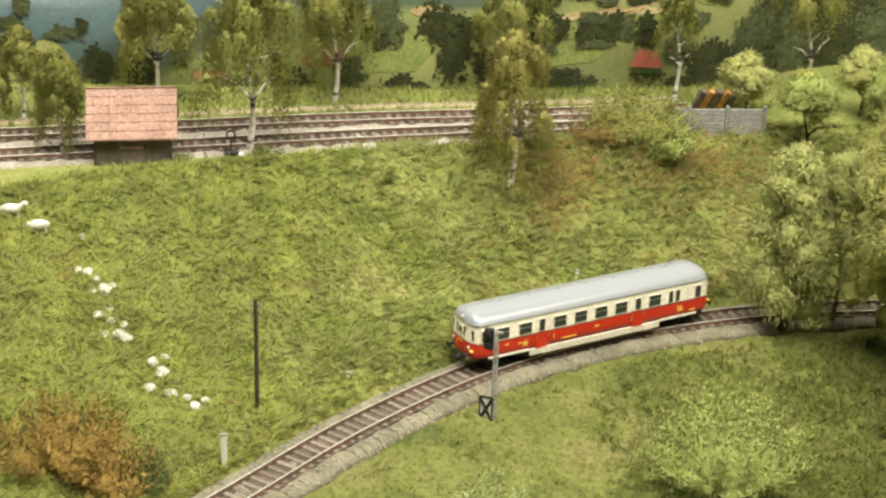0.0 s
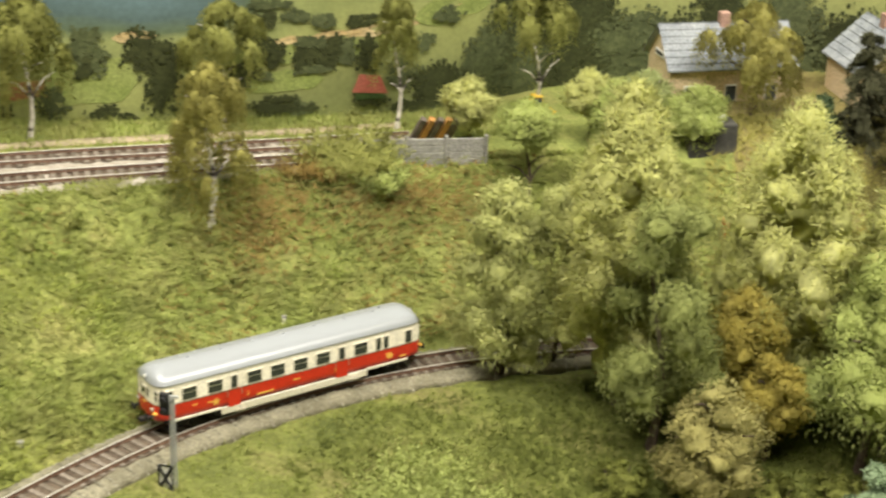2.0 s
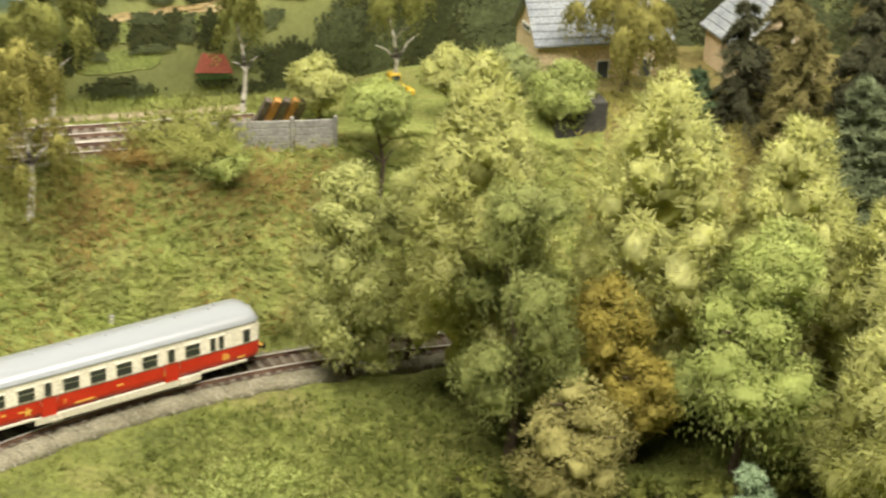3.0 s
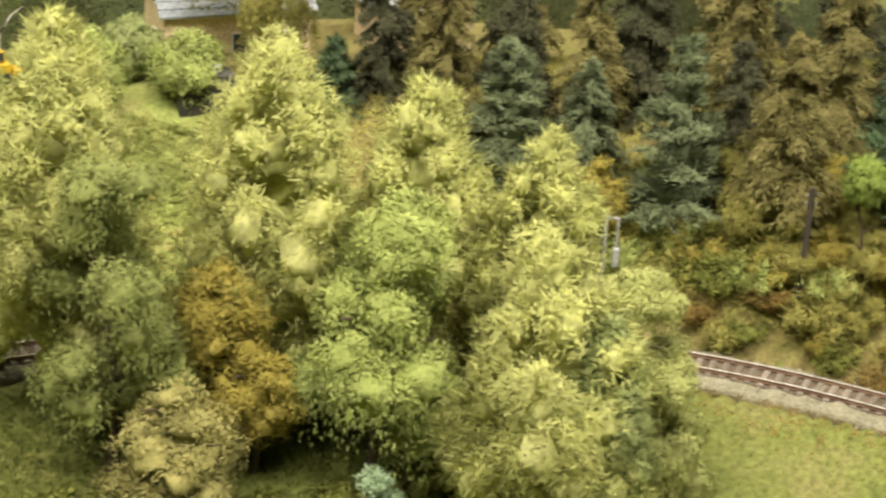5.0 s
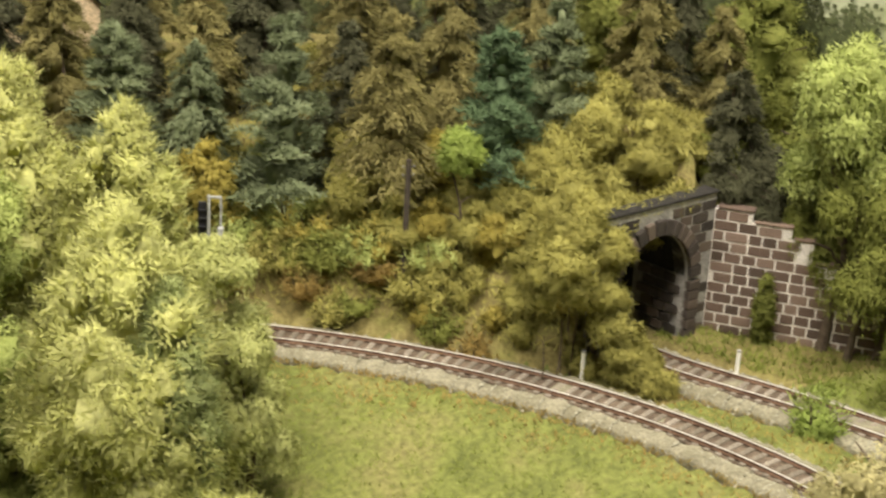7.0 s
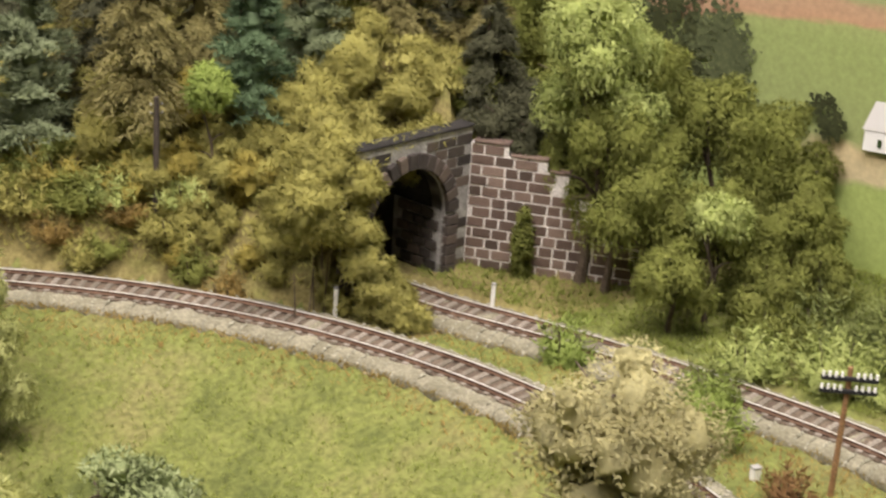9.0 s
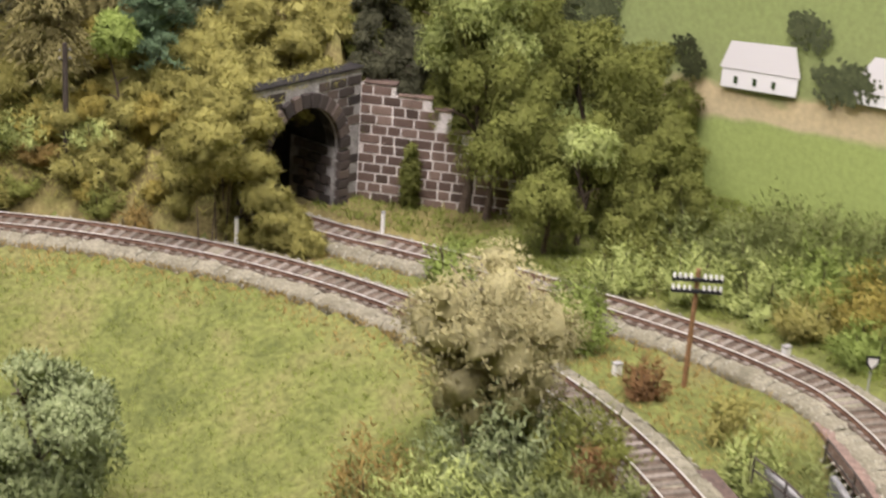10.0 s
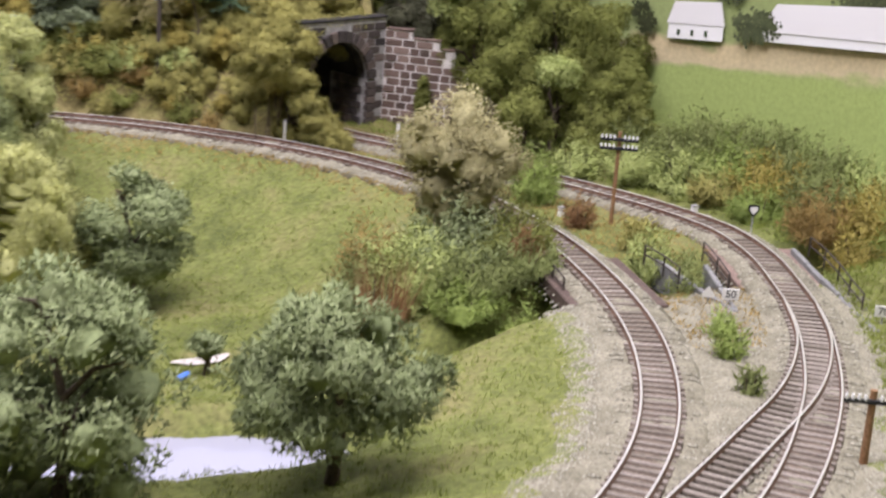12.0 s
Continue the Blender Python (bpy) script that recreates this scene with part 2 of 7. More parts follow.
M_STONE = mat("ballast_stone", build_stone, 0.9)
M_RAIL = mottled("rusty_rail", (0.10, 0.055, 0.035), (0.2, 0.12, 0.08), 90, 700, rough=0.6, dist=0.0002)
M_RAILTOP = mat("worn_rail_head", (0.72, 0.69, 0.64), 0.45, 0.75)


def build_sleeper(nt, bsdf):
    info = nt.nodes.new("ShaderNodeObjectInfo")
    col = ramp(nt, info.outputs["Random"], [(0, (0.14, 0.118, 0.09)), (1, (0.255, 0.22, 0.18))])
    grain = ramp(nt, noise_out(nt, 500), [(0.3, (0.6, 0.6, 0.6)), (0.7, (1.3, 1.3, 1.3))])
    nt.links.new(mix(nt, 1.0, col, grain, "MULTIPLY"), bsdf.inputs["Base Color"])


M_STAIN = mottled("rust_stained_gravel", (0.075, 0.055, 0.04), (0.17, 0.13, 0.095), 90, 700, dist=0.0008)
M_SLEEPER = mat("weathered_sleeper", build_sleeper, 0.85)
M_BARK = mottled("bark", (0.07, 0.05, 0.035), (0.14, 0.11, 0.08), 160, 900)


def build_birch(nt, bsdf):
    co = nt.nodes.new("ShaderNodeTexCoord")
    mp = nt.nodes.new("ShaderNodeMapping")
    mp.inputs["Scale"].default_value = (60, 60, 190)
    nt.links.new(co.outputs["Object"], mp.inputs[0])
    n = node(nt, "ShaderNodeTexNoise", Scale=1.0, Detail=3.0)
    nt.links.new(mp.outputs[0], n.inputs["Vector"])
    nt.links.new(ramp(nt, n.outputs[0], [(0.38, (0.05, 0.04, 0.035)), (0.5, (0.62, 0.58, 0.52)), (0.8, (0.8, 0.77, 0.7))]), bsdf.inputs["Base Color"])


M_BIRCH = mat("birch_bark", build_birch, 0.8)
F_BIRCH = foliage("birch_leaves", (0.229, 0.239, 0.072), (0.336, 0.345, 0.108), (0.480, 0.475, 0.199))
F_DRYBIRCH = foliage("olive_birch_leaves", (0.273, 0.255, 0.072), (0.392, 0.364, 0.116), (0.544, 0.505, 0.215))
F_BRIGHT = foliage("bright_feathery_leaves", (0.421, 0.437, 0.159), (0.576, 0.585, 0.237), (0.708, 0.695, 0.368), 0.42)
F_GREY = foliage("grey_green_leaves", (0.257, 0.299, 0.124), (0.389, 0.434, 0.191), (0.560, 0.598, 0.329), 0.35)
F_SILVER = foliage("pale_silver_green_leaves", (0.309, 0.333, 0.126), (0.465, 0.484, 0.197), (0.672, 0.669, 0.338), 0.4)
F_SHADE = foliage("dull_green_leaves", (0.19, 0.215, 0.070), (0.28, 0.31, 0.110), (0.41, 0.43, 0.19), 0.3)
F_MID = foliage("mid_green_leaves", (0.271, 0.319, 0.098), (0.398, 0.453, 0.152), (0.557, 0.594, 0.263), 0.3)
F_YELLOW = foliage("ochre_leaves", (0.262, 0.218, 0.048), (0.378, 0.316, 0.077), (0.505, 0.442, 0.150))
F_TAN = foliage("tan_leaves", (0.312, 0.284, 0.139), (0.423, 0.384, 0.198), (0.586, 0.549, 0.341))
F_OLIVE = foliage("tan_olive_leaves", (0.26, 0.24, 0.09), (0.36, 0.33, 0.13), (0.50, 0.46, 0.22), 0.3)
F_PALE = foliage("pale_mint_leaves", (0.212, 0.296, 0.176), (0.307, 0.403, 0.259), (0.442, 0.524, 0.380))
F_OAK = foliage("dark_oak_leaves", (0.143, 0.162, 0.042), (0.208, 0.227, 0.057), (0.340, 0.345, 0.111))
F_BLUE = foliage("blue_green_needles", (0.139, 0.167, 0.097), (0.212, 0.249, 0.144), (0.317, 0.353, 0.220))
F_TEAL = foliage("emerald_needles", (0.086, 0.135, 0.072), (0.127, 0.189, 0.102), (0.199, 0.269, 0.157))
F_SPRUCE = foliage("brown_green_needles", (0.174, 0.156, 0.063), (0.257, 0.228, 0.094), (0.410, 0.365, 0.172))
F_DARK = foliage("dark_needles", (0.075, 0.075, 0.046), (0.103, 0.105, 0.061), (0.184, 0.178, 0.113))
F_LIME = foliage("lime_leaves", (0.211, 0.280, 0.065), (0.287, 0.361, 0.090), (0.373, 0.435, 0.153))
F_RUST = foliage("rust_stems", (0.180, 0.096, 0.041), (0.246, 0.139, 0.061), (0.326, 0.214, 0.105))
F_FRONT = foliage("shaded_green_leaves", (0.177, 0.216, 0.096), (0.269, 0.315, 0.148), (0.445, 0.485, 0.292), 0.3)
F_REED = foliage("reed_leaves", (0.154, 0.182, 0.059), (0.223, 0.256, 0.086), (0.315, 0.343, 0.150))
G_MEADOW = foliage("meadow_grass", (0.153, 0.178, 0.040), (0.220, 0.249, 0.062), (0.302, 0.327, 0.106), 0.5, patch=(0.212, 0.254, 0.054))
G_BANK = foliage("bank_grass", (0.237, 0.267, 0.078), (0.321, 0.376, 0.105), (0.490, 0.505, 0.227), 0.5, patch=(0.392, 0.395, 0.158))
G_DRY = foliage("dry_grass", (0.269, 0.175, 0.053), (0.348, 0.248, 0.086), (0.419, 0.329, 0.134), 0.5)
G_HEATH = foliage("rusty_heath", (0.310, 0.211, 0.073), (0.396, 0.292, 0.112), (0.482, 0.396, 0.181), 0.5)
HEATH_SPOTS = [(0.070, 1.110), (0.082, 1.118), (0.108, 1.126), (0.145, 1.132), (0.191, 1.160), (0.212, 1.160), (0.177, 1.150)]
F_ORANGE = foliage("orange_leaves", (0.295, 0.197, 0.049), (0.394, 0.271, 0.082), (0.492, 0.369, 0.139))
# meadow grass made darker: the grove's shade is put into this colour
G_GROVE_SHADE = foliage("grove_shade_grass", (0.086, 0.103, 0.026), (0.133, 0.155, 0.039), (0.198, 0.215, 0.069), 0.5)
G_COARSE = foliage("coarse_grass_blades", (0.120, 0.142, 0.034), (0.181, 0.206, 0.052), (0.267, 0.284, 0.095), 0.5)
G_LUSH = foliage("lush_grass_blades", (0.332, 0.383, 0.092), (0.440, 0.482, 0.137), (0.549, 0.565, 0.224), 0.5)
G_SCRUB = foliage("ochre_scrub", (0.227, 0.213, 0.059), (0.344, 0.318, 0.095), (0.470, 0.441, 0.173), 0.3)

def gravelled(x, y, inset=0.0):
    """The gravel between the lines near the switch."""
    sa, sb = beside(LINE_A, x, y)[0], beside(LINE_B, x, y)[0]
    edge = 0.012 * relief(x, y, 60, 2.5)
    return (y < 0.50 + edge) & (sa > -0.046 + edge + inset) & (sb < 0.045 + edge - inset) & (x > 0.4)


# ---- terrain: one sheet under the whole layout ----
gx, gy = np.arange(-1.1, 1.5001, 0.0085), np.arange(-0.25, 1.5001, 0.0085)
mx, my = np.meshgrid(gx, gy)
hz = ground(mx.ravel(), my.ravel())
nx, ny = len(gx), len(gy)
ii = (np.arange(ny - 1)[:, None] * nx + np.arange(nx - 1)[None, :]).ravel()
land = mesh_np("ground", np.c_[mx.ravel(), my.ravel(), hz], np.c_[ii, ii + 1, ii + nx + 1, ii + nx], M_SOIL)
land.materials.append(M_BALLAST)
mid = np.c_[mx.ravel(), my.ravel()][ii] + 0.004
land.materials.append(M_BANKSOIL)
land.materials.append(M_SCRUBSOIL)
off = beside(LINE_A, mid[:, 0], mid[:, 1])[0]
kind_of = np.where((off > 0.02) & (mid[:, 0] < 0.42), 2, np.where((off > 0.024) & (mid[:, 1] > 0.86), 3, 0))
kind_of = np.where(gravelled(mid[:, 0], mid[:, 1], 0.011), 1, kind_of)
land.polygons.foreach_set("material_index", kind_of.astype(np.int32))
land.polygons.foreach_set("use_smooth", np.ones(len(land.polygons), bool))
single("ground", land, None, "grass-covered model landscape with banks and cuttings", "ground", kind="structure")


# ---- track ----
def lateral(line, off, up=0.0):
    t = np.gradient(line[:, :2], axis=0)
    t /= np.linalg.norm(t, axis=1)[:, None]
    return np.c_[line[:, 0] - t[:, 1] * off, line[:, 1] + t[:, 0] * off, line[:, 2] + up]


def ribbon(line, profile):
    """A profile of (sideways, up) swept along a line."""
    k, n = len(profile), len(line)
    v = np.stack([lateral(line, o, u) for o, u in profile], 1).reshape(-1, 3)
    i = (np.arange(n - 1)[:, None] * k + np.arange(k)[None, :]).ravel()
    j = (np.arange(n - 1)[:, None] * k + (np.arange(k)[None, :] + 1) % k).ravel()
    return v, np.c_[i, j, j + k, i + k]


SLEEPER = bmesh.new()
box(SLEEPER, -0.0122, 0.0122, -0.0017, 0.0017, -0.0042, -0.0022, bevel=0.0003)
SLEEPER_MESH = bpy.data.meshes.new("sleeper")
SLEEPER.to_mesh(SLEEPER_MESH)
SLEEPER.free()
SLEEPER_MESH.materials.append(M_SLEEPER)
SLEEPERS = []


def railway(line, label, bed_width=0.027, bed=None, sleepers=300, ballast=True):
    track = tagged(new("railway_track"), label, "track", "tracks")
    if ballast:
        w = bed_width
        v, f = ribbon(line, [(-w, -0.0085), (-w * 0.72, -0.0036), (0, -0.0033), (w * 0.72, -0.0036), (w, -0.0085)])
        v[:, 2] += 0.0006 * rng.standard_normal(len(v))
        part("ballast_bed", mesh_np("ballast_bed", v, f), bed or M_BALLAST, track)
        v, f = ribbon(line, [(-0.0125, -0.0040), (-0.0115, -0.0029), (0.0115, -0.0029), (0.0125, -0.0040)])
        part("stained_bed", mesh_np("stained_bed", v, f), M_STAIN, track, "rust-stained gravel between the rails")
    for off in (-GAUGE / 2 - 0.0006, GAUGE / 2 + 0.0006):
        rail = [(off - 0.0011, -0.0023), (off + 0.0011, -0.0023), (off + 0.0011, -0.0018), (off + 0.0003, -0.0015), (off + 0.0003, -0.0006),
                (off + 0.0006, -0.0004), (off + 0.0006, -0.0001), (off - 0.0006, -0.0001), (off - 0.0006, -0.0004), (off - 0.0003, -0.0006),
                (off - 0.0003, -0.0015), (off - 0.0011, -0.0018)]
        v, f = ribbon(line, rail)
        ob = part("rail", mesh_np("rail", v, f), M_RAIL, track)
        v, f = ribbon(line, [(off - 0.0006, -0.0001), (off + 0.0006, -0.0001), (off + 0.0005, 0.0001), (off - 0.0005, 0.0001)])
        part("rail_head", mesh_np("rail_head", v, f), M_RAILTOP, ob, "shiny worn rail head")
    SLEEPERS.append((track, line, sleepers))
    return track


railway(LINE_A, "single brown-railed track on pale gravel ballast", sleepers=300)
railway(LINE_B, "single track curving out of the stone tunnel", sleepers=300)
railway(BRANCH, "switch branch joining the two lines", ballast=False)
railway(YARD_1, "station yard track on grey gravel", 0.026, M_YARD, 200)
railway(YARD_2, "station yard siding behind the first track", 0.026, M_YARD, 200)


def pebbles(name, line, count, lo, hi, label):
    k = rng.integers(0, len(line), count)
    o = rng.uniform(lo, hi, count) * rng.choice([-1, 1], count)
    base = np.array([lateral(line, 0.0)[i] for i in k])
    t = np.gradient(line[:, :2], axis=0)
    t /= np.linalg.norm(t, axis=1)[:, None]
    p = base + np.c_[-t[k, 1] * o, t[k, 0] * o, np.zeros(count)]
    w = np.abs(o)
    p[:, 2] += np.where(w < 0.0195, -0.0032, -0.0036 - (w - 0.0195) * 0.65) + 0.0002
    corners = np.array([(1, 0, -0.3), (0, 1, -0.3), (-1, 0, -0.3), (0, -1, -0.3), (0.1, 0.1, 0.8)])
    tri = np.array([(0, 1, 4), (1, 2, 4), (2, 3, 4), (3, 0, 4)])
    s = rng.uniform(0.0005, 0.00105, (count, 1, 1)) * rng.uniform(0.7, 1.3, (count, 5, 3))
    a = rng.uniform(0, 6.28, count)
    rot = np.stack([np.cos(a), -np.sin(a), 0 * a, np.sin(a), np.cos(a), 0 * a, 0 * a, 0 * a, 1 + 0 * a], -1).reshape(-1, 3, 3)
    v = p[:, None] + np.einsum("nij,nkj->nki", rot, corners[None] * s)
    f = (np.arange(count)[:, None, None] * 5 + tri[None]).reshape(-1, 3)
    single(name, mesh_np(name, v.reshape(-1, 3), f, M_STONE), None, label, "gravel", kind="stuff")


pebbles("ballast_stones", LINE_A, 15000, 0.0135, 0.034, "loose pale ballast stones along the track")
pebbles("ballast_stones", LINE_B, 9000, 0.0135, 0.034, "loose pale ballast stones along the tunnel line")


# ---- fibres, of which grass and leaves are made ----
def unit(v):
    return v / (np.linalg.norm(v, axis=-1, keepdims=True) + 1e-9)


def ball(n):
    return unit(rng.standard_normal((n, 3)))


def fibres(p, d, length, width, n, loose=0.35):
    """Straight tapering fibres: rooted at p, pointing along d, lying in the surface whose normal is n."""
    k = len(p)
    side = unit(np.cross(d, n + loose * rng.standard_normal((k, 3)))) * np.asarray(width).reshape(-1, 1) / 2
    tip = p + d * np.asarray(length).reshape(-1, 1)
    return np.stack([p - side, p + side, tip], 1).reshape(-1, 3), np.arange(3 * k).reshape(-1, 3), np.repeat(unit(n), 3, 0)


def bent(p, d, turn, length, width, n, loose=0.35):
    """Fibres of two lengths that bend from d towards d + turn."""
    k = len(p)
    half = np.asarray(length).reshape(-1, 1) / 2
    side = unit(np.cross(d, n + loose * rng.standard_normal((k, 3)))) * np.asarray(width).reshape(-1, 1) / 2
    knee = p + d * half
    tip = knee + unit(d + turn) * half
    v = np.stack([p - side, p + side, knee - 0.75 * side, knee + 0.75 * side, tip], 1).reshape(-1, 3)
    f = np.arange(k)[:, None, None] * 5 + np.array([(0, 1, 3), (0, 3, 2), (2, 3, 4)])[None]
    return v, f.reshape(-1, 3), np.repeat(unit(n), 5, 0)


def joined(*some):
    vs, fs, ns, k = [], [], [], 0
    for v, f, n in some:
        vs.append(v)
        fs.append(f + k)
        ns.append(n)
        k += len(v)
    return np.vstack(vs), np.vstack(fs), np.vstack(ns)


# ---- grass ----
def tufts(name, x, y, size, material, label, blades=4, lean=0.8, lift=0.0, combed=0.0, fine=1.0):
    """Small tufts of pointed blades at the given places; combed: how far neighbours lie the same way, downhill first."""
    n = len(x)
    z = ground(x, y) + lift
    e = 0.004
    gxs, gys = (ground(x + e, y) - z + lift) / e, (ground(x, y + e) - z + lift) / e
    up = unit(np.c_[-np.clip(gxs, -1.2, 1.2), -np.clip(gys, -1.2, 1.2), np.ones(n)])
    swirl = 2.2 * relief(x, y, 55, 9.0) + 0.9 * relief(x, y, 170, 4.0) - 1.9
    swirl = np.where(rng.random(n) < combed, swirl + 0.35 * rng.standard_normal(n), rng.uniform(0, 6.283, n))
    m = n * blades
    base = np.repeat(np.c_[x, y, z], blades, 0)
    base[:, :2] += rng.normal(0, 0.0012, (m, 2))
    a = np.repeat(swirl, blades) + rng.normal(0, 0.75, m)
    h = np.repeat(size, blades) * rng.uniform(0.5, 1.3, m)
    out = rng.uniform(0.15, lean, m)
    d = unit(np.c_[np.cos(a) * out, np.sin(a) * out, np.ones(m)])
    long = h * np.sqrt(1 + out**2)
    nrm = np.repeat(up, blades, 0) + 0.12 * rng.standard_normal((m, 3)) + 0.12 * np.c_[np.cos(a), np.sin(a), 0 * a]
    v, f, nn = fibres(base, d, long, fine * np.clip(long * rng.uniform(0.14, 0.26, m), 0.0006, 0.0013), nrm)
    single(name, mesh_np(name, v, f, material, nn), None, label, "grass", kind="stuff")


def scatter(count, x0, x1, y0, y1, keep):
    x, y = rng.uniform(x0, x1, count), rng.uniform(y0, y1, count)
    k = keep(x, y)
    return x[k], y[k]


def clear(x, y, margin=0.0):
    sa, _ = beside(LINE_A, x, y)
    sb, _ = beside(LINE_B, x, y)
    return sa, sb, (np.abs(sa) > 0.031 + margin) & (np.abs(sb) > 0.031 + margin) & ~gravelled(x, y)


def on_meadow(x, y):
    sa, sb, ok = clear(x, y)
    return ok & (sa < -0.030 - 0.012 * relief(x, y, 55, 4.0) - 0.016 * smooth((x - 0.45) / 0.1) * rng.uniform(0.3, 1.2, len(x))) & (sa > -0.45) & (pond_reach(x, y) > 0.98)


def on_bank(x, y):
    sa, sb, ok = clear(x, y)
    return (sa > 0.024 + 0.004 * relief(x, y, 80, 1.0)) & (x < 0.42) & (sa < np.interp(x, [-0.6, -0.25, -0.11, 0.012, 0.17, 0.3], [0.34, 0.245, 0.175, 0.145, 0.12, 0.11]) + 0.004)


x, y = scatter(66000, -0.25, 0.9, 0.2, 1.08, on_meadow)
tufts("meadow_grass", x, y, rng.uniform(0.0012, 0.0026, len(x)), G_MEADOW, "short yellow-green meadow grass", 4)
x, y = scatter(190000, -0.62, 0.45, 0.5, 1.25, on_bank)
tufts("bank_grass", x, y, rng.uniform(0.002, 0.0056, len(x)) * (1.05 + 0.55 * relief(x, y, 70, 5.0)), G_BANK, "tousled pale green grass on the bank", 4, 2.4, combed=0.75)
x, y = scatter(26000, -0.62, 0.45, 0.5, 1.25, lambda x, y: on_bank(x, y) & (relief(x, y, 45, 3.0) + 0.35 * (x > 0.03) > 0.25))
tufts("dry_grass", x, y, rng.uniform(0.002, 0.005, len(x)), G_DRY, "dry straw-coloured tufts among the grass", 4, 2.2, combed=0.6)
x, y = scatter(28000, 0.40, 0.92, 0.85, 1.25, lambda x, y: (lambda s: (s[0] > 0.027) & (s[1] < 0.0) | (s[0] > 0.1))(clear(x, y)) & (ground(x, y) > 0.022))
tufts("hill_scrub", x, y, rng.uniform(0.002, 0.006, len(x)), G_SCRUB, "ochre scrub and dry weeds on the wooded slope", 4, 1.4)
x, y = scatter(30000, 0.84, 1.15, 0.3, 0.95, lambda x, y: (lambda s: (s[1] > 0.030))(clear(x, y)))
tufts("verge_grass", x, y, rng.uniform(0.0015, 0.004, len(x)), G_MEADOW, "green verge beside the tunnel line", 4, 1.0)
x, y = scatter(9000, 0.80, 1.0, 0.4, 0.95, lambda x, y: (lambda s: (s[0] > 0.026) & (s[1] < -0.026))(clear(x, y)))
tufts("dry_grass", x, y, rng.uniform(0.0012, 0.003, len(x)), G_DRY, "thin dry grass between the two lines", 3, 1.0)
x, y = scatter(34000, -0.75, 0.5, 1.0, 1.3, lambda x, y: (ground(x, y) > YARD - 0.004) & (np.abs(beside(YARD_2, x, y)[0] - 0.06) < 0.035))
tufts("verge_grass", x, y, rng.uniform(0.002, 0.006, len(x)), G_BANK, "rough green verge behind the station yard", 4, 1.0)

x, y = scatter(60000, 0.45, 1.05, 0.1, 0.52, gravelled)
xe, ye = scatter(140000, 0.45, 1.05, 0.1, 0.52, lambda x, y: gravelled(x, y, -0.004 * rng.random(len(x))) & ~gravelled(x, y, 0.016))
x, y = np.r_[x, xe], np.r_[y, ye]
pz = ground(x, y)
n = len(x)
corners = np.array([(1, 0, -0.4), (0, 1, -0.4), (-1, 0, -0.4), (0, -1, -0.4), (0.1, 0.1, 0.8)])
v = np.c_[x, y, pz][:, None] + corners[None] * rng.uniform(0.0004, 0.0009, (n, 1, 1)) * rng.uniform(0.6, 1.4, (n, 5, 3))
f = (np.arange(n)[:, None, None] * 5 + np.array([(0, 1, 4), (1, 2, 4), (2, 3, 4), (3, 0, 4)])[None]).reshape(-1, 3)
single("gravel_bed", mesh_np("gravel_bed", v.reshape(-1, 3), f, M_STONE), None, "grey-brown gravel between the two lines", "gravel", kind="stuff")
x, y = scatter(70000, 0.3, 0.90, 0.5, 1.08, lambda x, y: (lambda a: (a < -0.027) & (a > -0.030 - 0.026 * rng.random(len(x)) ** 1.5 * (1 + 0.8 * relief(x, y, 50, 1.0))))(beside(LINE_A, x, y)[0]))
tufts("dry_grass", x, y, rng.uniform(0.0012, 0.003, len(x)), G_DRY, "dry tan grass along the ballast edge", 3, 1.2)
# patch of darker tufts that paints the shade beneath the grove trees
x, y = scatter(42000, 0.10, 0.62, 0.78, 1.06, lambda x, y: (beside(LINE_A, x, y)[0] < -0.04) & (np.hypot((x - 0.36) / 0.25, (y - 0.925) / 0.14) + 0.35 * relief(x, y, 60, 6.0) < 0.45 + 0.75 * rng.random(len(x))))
tufts("grove_grass", x, y, rng.uniform(0.0015, 0.004, len(x)), G_GROVE_SHADE, "grass under the grove trees, darkened in colour for their shade", 4, 1.2)

spot = np.array(HEATH_SPOTS)[rng.integers(0, len(HEATH_SPOTS), 2300)]
x, y = spot[:, 0] + rng.normal(0, 0.013, len(spot)), spot[:, 1] + rng.normal(0, 0.007, len(spot))
k = on_bank(x, y)
tufts("heath_grass", x[k], y[k], rng.uniform(0.002, 0.0055, k.sum()), G_HEATH, "rusty heath tufts on the upper bank", 4, 1.6)
x, y = scatter(60000, -0.5, 0.02, 0.72, 1.10, lambda x, y: on_bank(x, y) & (relief(x, y, 48, 8.0) + 1.2 * smooth((-0.02 - x) / 0.12) - 0.3 > 0.9 * rng.random(len(x))))
tufts("lush_grass", x, y, rng.uniform(0.002, 0.006, len(x)), G_LUSH, "lush bright green grass lumps on the pasture", 4, 1.8, combed=0.3)
v, f = ribbon(YARD_2, [(0.030, -0.0062), (0.0305, -0.0033), (0.040, -0.0033), (0.0405, -0.0062)])
single("sandy_path", mesh_np("sandy_path", v, f, mottled("pale_sand", (0.36, 0.29, 0.19), (0.48, 0.40, 0.28), 60, 500)), None, "narrow sandy path behind the station yard", "path", kind="structure")
x, y = scatter(26000, -0.2, 0.62, 0.55, 1.06, lambda x, y: on_meadow(x, y) & (relief(x, y, 75, 7.0) + 0.5 * relief(x, y, 160, 3.0) > 0.15 + 0.5 * rng.random(len(x))))
tufts("coarse_grass", x, y, rng.uniform(0.0018, 0.0042, len(x)), G_COARSE, "coarse darker tufts in the meadow", 4, 1.4)


